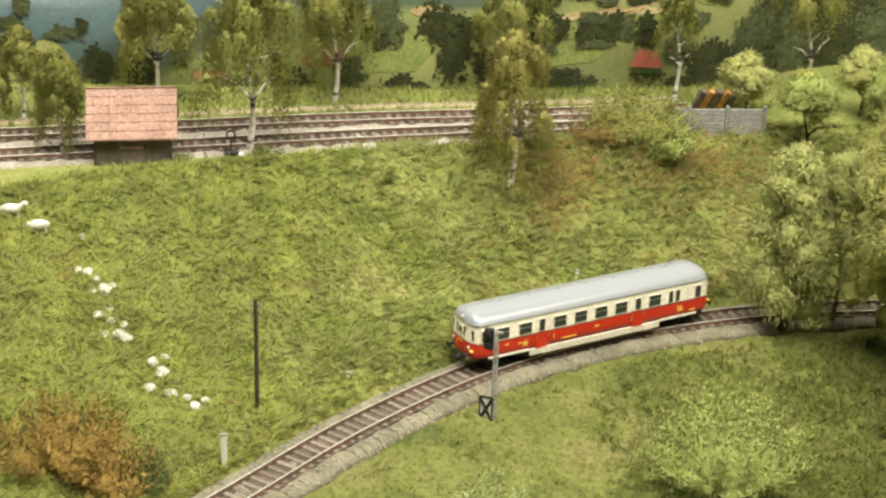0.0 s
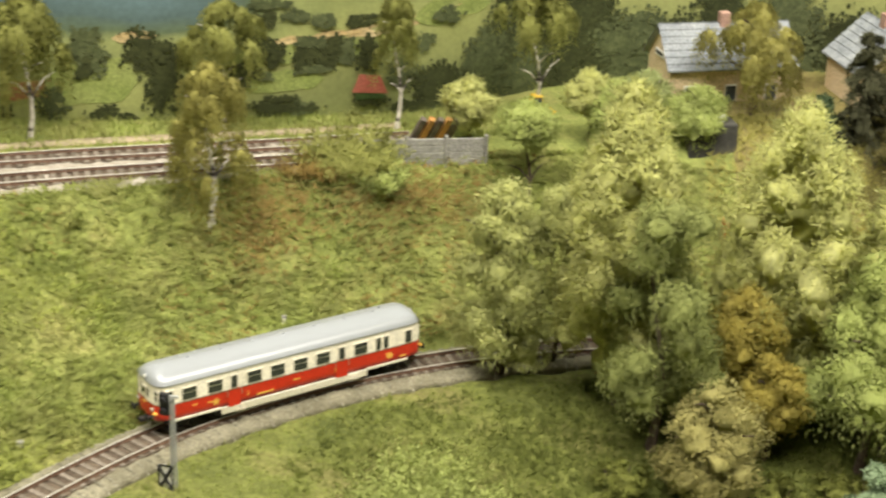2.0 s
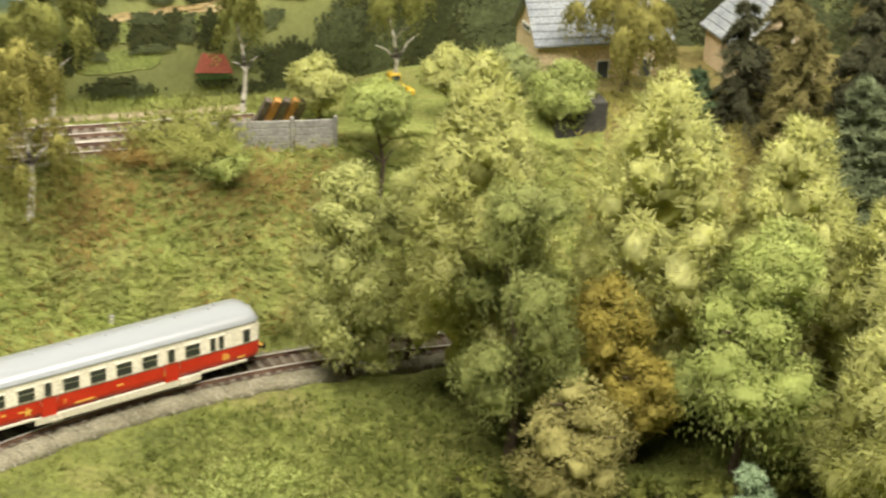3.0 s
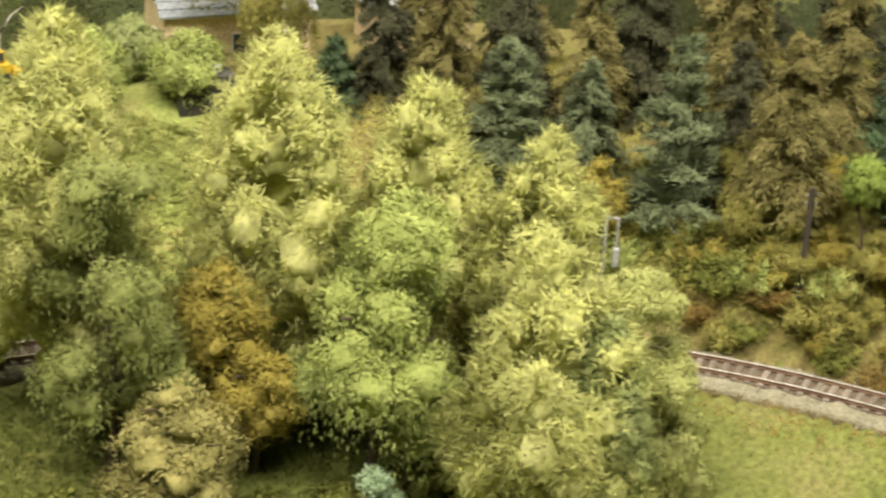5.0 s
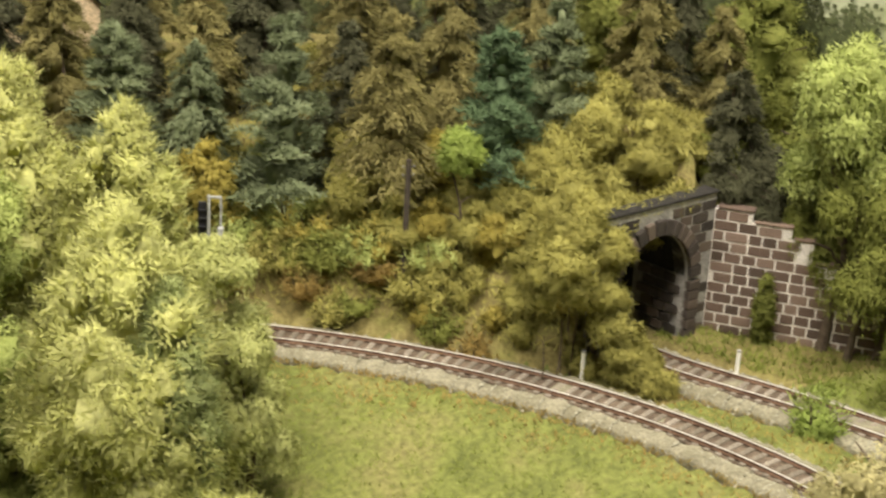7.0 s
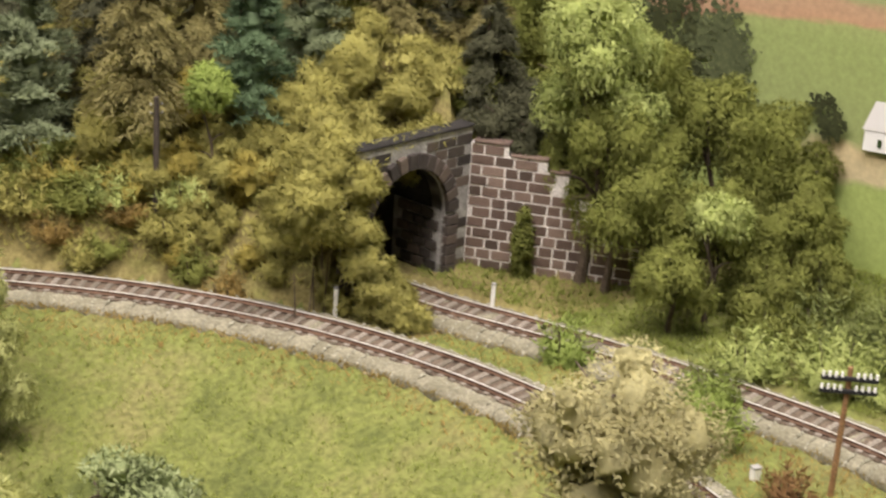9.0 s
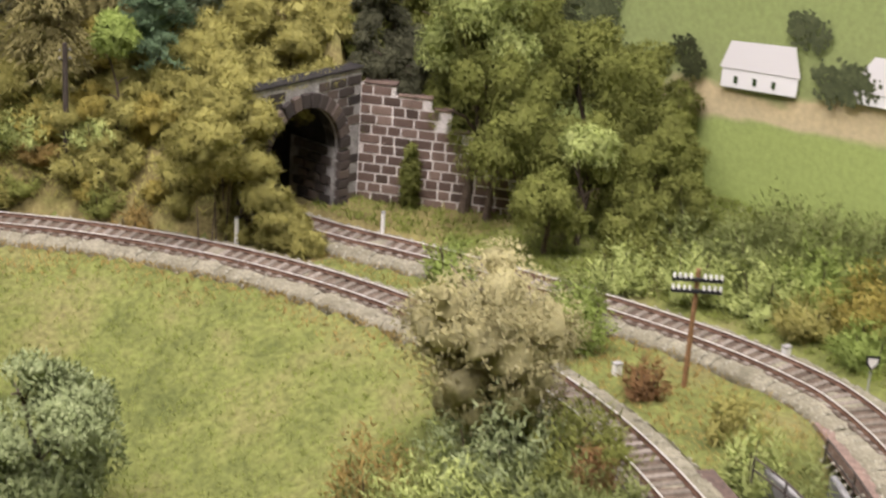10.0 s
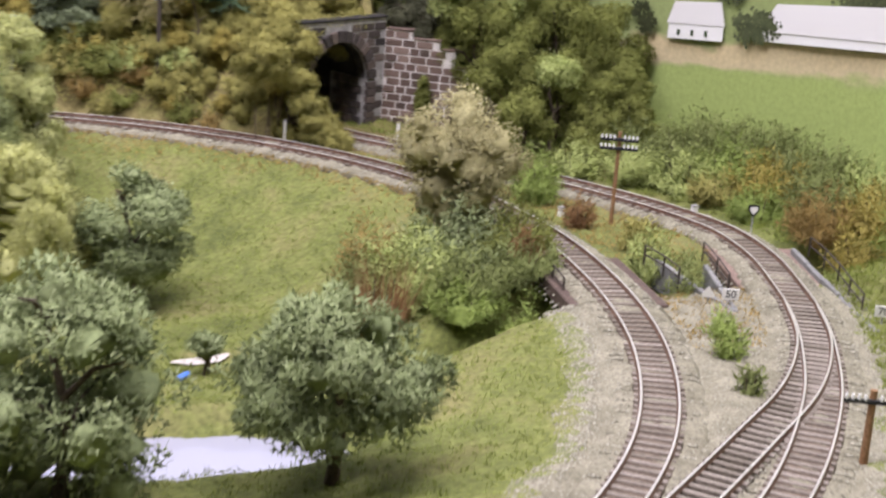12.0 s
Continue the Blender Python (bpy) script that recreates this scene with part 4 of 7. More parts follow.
def crown_conifer(r, z0, z1, n, leaf, whorls=11, droop=0.42, arms=7, soft=False):
    """Tiers of drooping sprays that taper to a tip; soft: fuller, with upturned ends."""
    m = whorls * arms
    per = n // m
    f = np.repeat((np.arange(whorls) + 0.5 * rng.random(whorls)) / whorls, arms)
    a = rng.uniform(0, 6.283, m)
    reach = r * (1 - f) ** 0.75 * rng.uniform(0.6, 1.25, m) + 0.07 * r
    zz = z0 + (z1 - z0) * f + 0.02 * (z1 - z0) * rng.standard_normal(m)
    s = rng.random((m, per)) ** 0.6
    fan = (0.22 if soft else 0.16) * reach[:, None] * np.sqrt(s) * rng.standard_normal((m, per))
    x = np.cos(a)[:, None] * reach[:, None] * s - np.sin(a)[:, None] * fan
    y = np.sin(a)[:, None] * reach[:, None] * s + np.cos(a)[:, None] * fan
    sag = (0.22 * s - droop * s * s * 1.5) if not soft else (-0.30 * s + 0.22 * s * s)
    z = zz[:, None] + reach[:, None] * sag + 0.03 * r * rng.standard_normal((m, per)) - 0.45 * np.abs(fan)
    p = np.stack([x, y, z], -1).reshape(-1, 3)
    out = np.stack([np.cos(a)[:, None] + 0 * s, np.sin(a)[:, None] + 0 * s, (0.25 if soft else -0.55) + 0 * s], -1).reshape(-1, 3)
    u = unit(out + 0.6 * rng.standard_normal(out.shape))
    q = len(p)
    nrm = out * np.array([1, 1, 0]) * 0.7 + np.array([0, 0, 0.6]) + 0.3 * rng.standard_normal((q, 3))
    g = np.linspace(0.02, 0.86, 9)
    c = np.stack([0 * g, 0 * g, z0 + (z1 - z0) * g], 1)
    w = r * (0.42 if soft else 0.26) * (1 - g) ** 0.75 + 0.03 * r
    needles = fibres(p, u, leaf * rng.uniform(1.1, 2.6, q), leaf * rng.uniform(0.3, 0.6, q), nrm)
    return joined(needles, pads(c, np.stack([w, w, (z1 - z0) * 0.09 + 0 * g], 1), 0.55, 1.05))


def crown_wild(r, h, n, leaf):
    """Arching stems that rise from the ground, with small leaves all along them."""
    m = max(14, n // 45)
    k = np.repeat(np.arange(m), n // m)
    a, q = rng.uniform(0, 6.283, m), np.sqrt(rng.random(m))
    foot = np.stack([np.cos(a) * q * 0.75 * r, np.sin(a) * q * 0.75 * r, 0 * a], 1)
    tall = h * (1.1 - 0.5 * q**2) * rng.uniform(0.25, 1.1, m)
    lean = np.stack([np.cos(a) * q, np.sin(a) * q, 0 * a], 1) * (0.40 * r) + rng.normal(0, 0.12 * r, (m, 3)) * np.array([1, 1, 0])
    s = rng.random(len(k)) ** 0.8
    p = foot[k] + lean[k] * (s**1.6)[:, None] + np.array([0, 0, 1]) * (tall[k] * s)[:, None] + rng.normal(0, leaf * 0.8, (len(k), 3))
    p[:, 2] = np.maximum(p[:, 2], -0.002)
    u = unit(np.array([0, 0, 0.45]) + lean[k] / r + 0.8 * rng.standard_normal((len(k), 3)))
    nrm = p * np.array([0.8, 0.8, 0]) / r + np.array([0, 0, 0.7]) + 0.35 * rng.standard_normal((len(k), 3))
    lf = fibres(p, u, leaf * rng.uniform(0.9, 2.6, len(k)), leaf * rng.uniform(0.25, 0.6, len(k)), nrm)
    return joined(lf, pads(np.array([(0, 0, 0.06 * h)]), np.array([(0.7 * r, 0.7 * r, 0.34 * h)]), 0.5, 1.0))


def trunk_mesh(height, r0, crown_r, z0, limbs=5, bend=0.0):
    bm = bmesh.new()
    pts = [Vector((bend * math.sin(k * 0.9) * height * 0.04, bend * math.cos(k * 1.3) * height * 0.03, height * k / 6 - (0.006 if k == 0 else 0))) for k in range(7)]
    pts[0].x = pts[0].y = 0
    for k in range(6):
        rod(bm, pts[k], pts[k + 1], r0 * (1 - 0.145 * k) * (1.25 if k == 0 else 1), r0 * (1 - 0.145 * (k + 1)), 8)
    for k in range(limbs):
        f = 0.35 + 0.5 * k / max(1, limbs - 1)
        i = min(5, int(f * 6))
        a = k * 2.4 + 0.7
        a0 = pts[i]
        reach = crown_r * rng.uniform(0.45, 0.75)
        mid = a0 + Vector((math.cos(a) * reach * 0.5, math.sin(a) * reach * 0.5, reach * 0.55))
        tip = a0 + Vector((math.cos(a) * reach, math.sin(a) * reach, reach * 0.75))
        rod(bm, a0, mid, r0 * 0.45, r0 * 0.3, 6)
        rod(bm, mid, tip, r0 * 0.3, r0 * 0.12, 6)
    return bm


TOO_MANY = 17000


def plant(name, style, x, y, top, r, material, label, low=None, leaf=0.0024, density=1.0, bark=None, category="tree", base=None, group="", limbs=5, stem=None, lean=0.0):
    """A tree or bush standing on the land; top and low: heights of the crown's top and lower edge."""
    z = gz(x, y) if base is None else base
    ob = thing(name, x, y, z, label, category, group)
    h = top - z
    z0 = 0.0 if low is None else low - z
    tall = max(h - z0, 0.6 * r)
    n = min(26000 if style == "feathery" else TOO_MANY, max(500, int((13 if style == "wild" else 20 if style in ("bush", "feathery") else 11 if style in ("conifer", "fir") else 15) * density * r * tall / (0.5 * leaf * leaf))))
    if style == "broad":
        crown = crown_broad(r, z0, h, n, leaf, max(16, int(15 * tall / r)))
    elif style == "cone":
        crown = crown_broad(r, z0, h, n, leaf, max(20, int(15 * tall / r)), taper=0.6)
    elif style == "broom":
        crown = crown_broom(r, z0, h, n, leaf, 14)
    elif style == "airy":
        crown = crown_airy(r, z0, h, n, leaf, int(30 * max(1, r / 0.05)))
    elif style == "bush":
        crown = crown_broad(r, z0 - 0.4 * h, h, n, leaf, 20)
    elif style == "wild":
        crown = crown_wild(r, h, n, leaf)
    elif style == "reed":
        m = 420
        a, q = rng.uniform(0, 6.283, m), np.sqrt(rng.random(m))
        foot = np.stack([np.cos(a) * q * r, np.sin(a) * q * r, 0 * a - 0.001], 1)
        u = unit(np.stack([0.25 * np.cos(a) * q, 0.25 * np.sin(a) * q, 1 + 0 * a], 1) + 0.16 * rng.standard_normal((m, 3)))
        crown = fibres(foot, u, h * rng.uniform(0.55, 1.15, m), leaf * rng.uniform(0.35, 0.7, m), ball(m) + np.array([0, 0, 0.5]))
    elif style == "weeping":
        crown = crown_weeping(r, z0, h, n, leaf, max(15, int(8 * tall / r)))
    elif style in ("willow", "dome"):
        crown = crown_dome(r, z0, h, n, leaf, max(6, int((5.0 if style == "willow" else 4.5) * tall / r)))
    elif style == "feathery":
        crown = crown_feathery(r, z0, h, n, leaf, max(40, int(16 * tall / r)))
    else:
        crown = crown_conifer(r, z0, h, n, leaf, soft=style == "fir")
    if lean:
        crown[0][:, 0] += lean
    part("crown", mesh_np("crown", crown[0], crown[1], material, crown[2]), None, ob)
    if style == "broom":
        for k in range(2):
            foot = Vector(((k - 0.5) * 0.3 * r, 0.1 * r, -0.002))
            part("stem", rod(bmesh.new(), foot, foot + Vector(((k - 0.5) * 0.2 * r, 0, 0.4 * h)), 0.0006, 0.0003, 5), M_BARK, ob)
        return ob
    if style in ("bush", "wild", "reed"):
        for k in range(4):
            a = 1.57 * k + x * 40
            foot = Vector((0.3 * r * math.cos(a), 0.3 * r * math.sin(a), -0.002))
            part("stem", rod(bmesh.new(), foot, foot + Vector((0.25 * r * math.cos(a), 0.25 * r * math.sin(a), 0.75 * h)), 0.0006, 0.0003, 5), bark or M_BARK, ob)
    else:
        part("trunk", trunk_mesh(h * (0.93 if style in ("conifer", "fir") else 0.82), stem or (0.0017 if style == "feathery" else max(0.0012, 0.05 * r + 0.008 * h)), r * (0.62 if style == "airy" else 1.0), z0, 0 if style in ("conifer", "fir", "feathery") else limbs, 1.0), bark or M_BARK, ob)
    return ob

# ---- printed backdrop that closes the layout ----
BACK = spline([(-0.95, 1.15), (-0.4, 1.24), (0.0, 1.262), (0.2, 1.29), (0.35, 1.37), (0.6, 1.36), (0.85, 1.23), (1.02, 1.05), (1.085, 0.85), (1.11, 0.65), (1.105, 0.45), (1.06, 0.2), (1.0, -0.1)], 0.02)


def build_print(nt, bsdf):
    co = nt.nodes.new("ShaderNodeTexCoord")
    sep = nt.nodes.new("ShaderNodeSeparateXYZ")
    nt.links.new(co.outputs["Object"], sep.inputs[0])
    mp = nt.nodes.new("ShaderNodeMapping")
    mp.inputs["Scale"].default_value = (9, 9, 28)
    nt.links.new(co.outputs["Object"], mp.inputs[0])
    n = node(nt, "ShaderNodeTexNoise", Scale=1.0, Detail=5.0)
    nt.links.new(mp.outputs[0], n.inputs["Vector"])
    warp = node(nt, "ShaderNodeMath")
    warp.operation = "MULTIPLY_ADD"
    warp.inputs[1].default_value = 0.045
    nt.links.new(n.outputs[0], warp.inputs[0])
    nt.links.new(sep.outputs["Z"], warp.inputs[2])
    west = nt.nodes.new("ShaderNodeMapRange")
    west.inputs["From Min"].default_value, west.inputs["From Max"].default_value = -0.15, -0.22
    west.inputs["To Max"].default_value = 0.052
    nt.links.new(sep.outputs["X"], west.inputs[0])
    lifted = node(nt, "ShaderNodeMath")
    nt.links.new(warp.outputs[0], lifted.inputs[0])
    nt.links.new(west.outputs[0], lifted.inputs[1])
    rising = nt.nodes.new("ShaderNodeMapRange")
    rising.inputs["From Min"].default_value, rising.inputs["From Max"].default_value = 0.03, 0.13
    rising.inputs["To Max"].default_value = -0.055
    nt.links.new(sep.outputs["X"], rising.inputs[0])
    higher = node(nt, "ShaderNodeMath")
    nt.links.new(lifted.outputs[0], higher.inputs[0])
    nt.links.new(rising.outputs[0], higher.inputs[1])
    level = nt.nodes.new("ShaderNodeMapRange")
    level.inputs["From Min"].default_value, level.inputs["From Max"].default_value = 0.1, 0.3
    level.clamp = False
    nt.links.new(higher.outputs[0], level.inputs[0])
    hills = ramp(nt, level.outputs[0], [(0.0, (0.20, 0.22, 0.085)), (0.16, (0.26, 0.28, 0.105)), (0.28, (0.33, 0.35, 0.13)), (0.36, (0.24, 0.27, 0.10)), (0.44, (0.30, 0.33, 0.13)),
                                        (0.49, (0.12, 0.16, 0.09)), (0.57, (0.10, 0.15, 0.15)), (0.65, (0.13, 0.20, 0.22)), (0.74, (0.17, 0.25, 0.28)), (0.81, (0.34, 0.42, 0.46)), (0.86, (0.62, 0.68, 0.72)), (1.0, (0.76, 0.80, 0.83))])
    tilted = node(nt, "ShaderNodeMath")
    tilted.operation = "MULTIPLY_ADD"
    tilted.inputs[1].default_value = 0.6
    nt.links.new(sep.outputs["Y"], tilted.inputs[0])
    nt.links.new(level.outputs[0], tilted.inputs[2])
    sunk = node(nt, "ShaderNodeMath")
    sunk.inputs[1].default_value = -0.6 * 0.886 + 0.30
    nt.links.new(tilted.outputs[0], sunk.inputs[0])
    village = ramp(nt, sunk.outputs[0], [(0.0, (0.35, 0.43, 0.13)), (0.012, (0.35, 0.42, 0.14)), (0.035, (0.58, 0.49, 0.29)), (0.10, (0.60, 0.49, 0.28)), (0.125, (0.29, 0.34, 0.13)),
                                          (0.40, (0.28, 0.34, 0.12)), (0.455, (0.30, 0.35, 0.13)), (0.475, (0.46, 0.28, 0.17)), (0.525, (0.44, 0.29, 0.18)), (0.55, (0.28, 0.32, 0.14)), (0.66, (0.40, 0.43, 0.26)), (0.9, (0.75, 0.8, 0.8))])
    east = nt.nodes.new("ShaderNodeMapRange")
    east.inputs["From Min"].default_value, east.inputs["From Max"].default_value = 0.94, 1.0
    nt.links.new(sep.outputs["X"], east.inputs[0])
    col = mix(nt, east.outputs[0], hills, village)
    fine = ramp(nt, noise_out(nt, 260, 5), [(0.3, (0.86, 0.86, 0.86)), (0.7, (1.12, 1.12, 1.12))])
    nt.links.new(mix(nt, 1.0, col, fine, "MULTIPLY"), bsdf.inputs["Base Color"])


M_PRINT = mat("printed_landscape", build_print, 0.7)
heights = np.linspace(-0.12, 0.75, 30)
v = np.concatenate([np.c_[BACK, np.full(len(BACK), h)] for h in heights])
n = len(BACK)
i = (np.arange(len(heights) - 1)[:, None] * n + np.arange(n - 1)[None, :]).ravel()
backdrop = single("backdrop", mesh_np("backdrop", v, np.c_[i, i + 1, i + n + 1, i + n], M_PRINT), None, "printed scenic backdrop of fields, hills and farms", "backdrop", kind="structure")


def print_spot(s, east=False):
    """A place on the backdrop by its x, or by its y on the eastern side, and the way along it."""
    k = int(np.abs(BACK[:, 1] - s)[BACK[:, 0] > 0.9].argmin() + (BACK[:, 0] <= 0.9).sum()) if east else int(np.abs(BACK[:, 0] - s)[BACK[:, 0] < 0.95].argmin())
    k = min(max(k, 1), len(BACK) - 2)
    t = unit(BACK[k + 1] - BACK[k - 1])
    p = BACK[k] + t * ((s - BACK[k, 1]) / t[1] if east else (s - BACK[k, 0]) / t[0])
    return p, t, np.array([t[1], -t[0]])


def along_print(p, t, away, a, out, east):
    """Places on the curved backdrop, a metres along it from p."""
    a = np.asarray(a, float)
    rim = BACK[BACK[:, 0] > 0.9][::-1] if east else BACK[BACK[:, 0] < 0.95]
    if east:
        y = p[1] + t[1] * a
        x = np.interp(y, rim[:, 1], rim[:, 0])
    else:
        x = p[0] + t[0] * a
        y = np.interp(x, rim[:, 0], rim[:, 1])
    return x + away[0] * out, y + away[1] * out


def printed(name, s, pts, material, label, east=False, out=0.002):
    """A flat picture element on the backdrop: corners (along, height)."""
    p, t, away = print_spot(s, east)
    x, y = along_print(p, t, away, [a for a, _ in pts], out, east)
    bm = bmesh.new()
    bm.faces.new([bm.verts.new((u, v, z)) for u, v, (_, z) in zip(x, y, pts)])
    part(name, bm, material, backdrop, label)


L_DARK = foliage("printed_dark_leaves", (0.022, 0.028, 0.012), (0.045, 0.052, 0.022), (0.09, 0.10, 0.04), 0.0)
L_WOOD = foliage("printed_wood_leaves", (0.04, 0.05, 0.024), (0.085, 0.10, 0.048), (0.16, 0.18, 0.09), 0.0)
P_DARK = mottled("printed_dark_trees", (0.02, 0.04, 0.012), (0.06, 0.10, 0.03), 90, 500, dist=0.0)
P_FIELD = mottled("printed_green_field", (0.23, 0.28, 0.08), (0.31, 0.35, 0.12), 40, 500, dist=0.0)
P_CORN = mottled("printed_corn_field", (0.5, 0.36, 0.16), (0.62, 0.5, 0.28), 40, 500, dist=0.0)
P_EARTH = mottled("printed_ploughed_field", (0.33, 0.17, 0.08), (0.42, 0.24, 0.12), 40, 500, dist=0.0)
P_PALE = mottled("printed_pale_meadow", (0.36, 0.36, 0.13), (0.44, 0.43, 0.18), 40, 500, dist=0.0)
P_ROOF = mottled("printed_red_roof", (0.42, 0.12, 0.09), (0.52, 0.18, 0.13), 60, 500, dist=0.0)
P_WHITE = mat("printed_white_wall", (0.82, 0.81, 0.79), 0.6)
P_SLATE = mat("printed_pale_roof", (0.74, 0.72, 0.71), 0.6)


def printed_leaves(s, w, z0, z1, material, label, east=False, out=0.002):
    """A printed tree: a flat patch of many small dabs."""
    p, t, away = print_spot(s, east)
    n = int(60 + 2.6e5 * w * (z1 - z0))
    g = rng.uniform(0, 6.283, 14)
    c = np.stack([np.cos(g), np.sin(g)], 1) * (np.sqrt(rng.random(14)) * 0.34)[:, None]
    k = rng.integers(0, 14, n)
    a, q = rng.uniform(0, 6.283, n), np.minimum(np.abs(rng.normal(0, 0.55, n)), 1.15)
    u = (c[k, 0] + 0.20 * q * np.cos(a)) * w
    z = (z0 + z1) / 2 + (c[k, 1] + 0.20 * q * np.sin(a)) * (z1 - z0)
    size = rng.uniform(0.0015, 0.0038, (n, 1, 1))
    corner = np.array([(-1, -0.6), (0.7, -1), (1, 0.7), (-0.6, 1)])[None] * size * 0.5
    uv = np.stack([u, z], 1)[:, None] + corner
    o = out + rng.random((n, 1)) * 0.0007
    px, py = along_print(p, t, away, uv[..., 0], o, east)
    v = np.stack([px, py, uv[..., 1]], -1).reshape(-1, 3)
    part("printed_tree", mesh_np("printed_tree", v, np.arange(4 * n).reshape(-1, 4)), material, backdrop, label)


def strip(w, z0, z1, rise=0.0, uneven=0.0):
    """The outline of a band, with wandering long edges where it is uneven."""
    if not uneven:
        return [(-w / 2, z0), (w / 2, z0 + rise), (w / 2, z1 + rise), (-w / 2, z1)]
    u = np.linspace(0, 1, 12)
    wave = rng.normal(0, uneven, (2, 12))
    taper = np.minimum(1, 6 * np.minimum(u, 1 - u) + 0.12)
    mid = (z0 + z1) / 2 + rise * u
    low, high = mid - (z1 - z0) / 2 * taper + wave[0] * taper, mid + (z1 - z0) / 2 * taper + wave[1] * taper
    return list(zip((u - 0.5) * w, low)) + list(zip((u[::-1] - 0.5) * w, high[::-1]))


for k, (s, w, z0, z1, rise, m, what) in enumerate([
        (-0.047, 0.066, 0.124, 0.157, 0.004, P_FIELD, "bright green meadow"), (-0.015, 0.032, 0.172, 0.179, 0.002, P_CORN, "ripe corn field"), (0.092, 0.062, 0.132, 0.148, 0.003, P_FIELD, "bright green meadow"),
        (0.083, 0.060, 0.151, 0.164, 0.006, P_FIELD, "bright green meadow"), (0.110, 0.095, 0.166, 0.171, 0.012, P_CORN, "ripe corn field"), (0.195, 0.115, 0.171, 0.178, 0.020, P_CORN, "ripe corn field"),
        (0.165, 0.06, 0.158, 0.170, 0.006, P_FIELD, "bright green meadow"), (0.225, 0.075, 0.176, 0.196, 0.014, P_FIELD, "bright green meadow"), (-0.227, 0.066, 0.137, 0.178, 0.006, P_PALE, "pale yellow-green meadow"),
        (-0.185, 0.030, 0.116, 0.125, 0.002, P_EARTH, "reddish ploughed field"), (-0.093, 0.046, 0.128, 0.142, 0.003, P_EARTH, "reddish ploughed field"), (-0.165, 0.05, 0.128, 0.150, 0.006, P_PALE, "pale yellow-green meadow"),
        (-0.330, 0.07, 0.115, 0.145, 0.004, P_PALE, "pale yellow-green meadow")]):
    printed("printed_field", s, strip(w, z0, z1, rise, 0.0009), m, what, out=0.0004 + 0.0001 * (k % 5))
for k, (s, w, z0, z1) in enumerate([(-0.006, 0.056, 0.110, 0.184), (-0.050, 0.036, 0.146, 0.190), (-0.242, 0.038, 0.106, 0.160), (-0.272, 0.032, 0.112, 0.150), (-0.300, 0.034, 0.148, 0.160), (0.127, 0.030, 0.148, 0.184),
                                    (0.085, 0.013, 0.150, 0.163), (0.112, 0.040, 0.146, 0.155), (0.095, 0.060, 0.113, 0.131), (0.030, 0.030, 0.112, 0.150), (0.140, 0.018, 0.150, 0.176), (-0.035, 0.050, 0.108, 0.126), (-0.12, 0.04, 0.108, 0.13),
                                    (-0.16, 0.04, 0.108, 0.124), (0.158, 0.03, 0.118, 0.138), (0.21, 0.06, 0.108, 0.162), (0.245, 0.05, 0.112, 0.176), (-0.40, 0.06, 0.10, 0.15), (0.155, 0.024, 0.140, 0.179), (0.182, 0.03, 0.128, 0.158), (0.268, 0.05, 0.125, 0.215),
                                    (0.315, 0.07, 0.11, 0.205), (0.20, 0.02, 0.160, 0.176), (0.108, 0.022, 0.150, 0.170), (0.072, 0.03, 0.166, 0.180), (-0.075, 0.03, 0.112, 0.142), (0.055, 0.03, 0.128, 0.150)]):
    printed_leaves(s, w, z0, z1, L_WOOD if k % 3 == 1 else L_DARK, "dark leafy tree in the printed landscape", out=0.0010 + 0.0003 * (k % 5))
for k, s in enumerate(np.linspace(0.275, 0.84, 11)):
    printed_leaves(float(s), 0.10, 0.09, 0.195 + 0.012 * math.sin(k * 2.1), L_DARK if k % 2 else L_WOOD, "dark wood in the printed landscape", out=0.0010 + 0.0003 * (k % 5))
for k, s in enumerate(np.linspace(1.14, 0.96, 6)):
    printed_leaves(float(s), 0.075, 0.06, 0.225 - 0.010 * k, L_WOOD if k % 2 else L_DARK, "green wood in the printed landscape", True, 0.001 + 0.0003 * k)
spots = np.random.default_rng(11)
for k in range(30):
    s = float(spots.uniform(-0.42, 0.2))
    z0 = float(spots.choice([0.108, 0.112, 0.128, 0.142, 0.156, 0.166]))
    w, h = spots.uniform(0.012, 0.034), spots.uniform(0.008, 0.020)
    printed_leaves(s, w, z0, z0 + h, L_DARK if k % 2 else L_WOOD, "dark hedge and trees in the printed landscape", out=0.0010 + 0.0003 * (k % 6))
for k in range(8):
    s = float(spots.uniform(0.07, 0.30))
    z0 = float(spots.choice([0.180, 0.186, 0.196, 0.206]))
    printed_leaves(s, spots.uniform(0.018, 0.05), z0, z0 + spots.uniform(0.008, 0.018), L_WOOD if k % 3 else L_DARK, "dark hedge and trees in the printed landscape", out=0.0010 + 0.0003 * (k % 6))
printed("printed_house", 0.157, strip(0.022, 0.126, 0.133), P_DARK, "shaded farmhouse wall", out=0.0036)
printed("printed_roof", 0.157, [(-0.014, 0.132), (0.014, 0.130), (0.008, 0.144), (-0.008, 0.146)], P_ROOF, "red farmhouse roof", out=0.004)
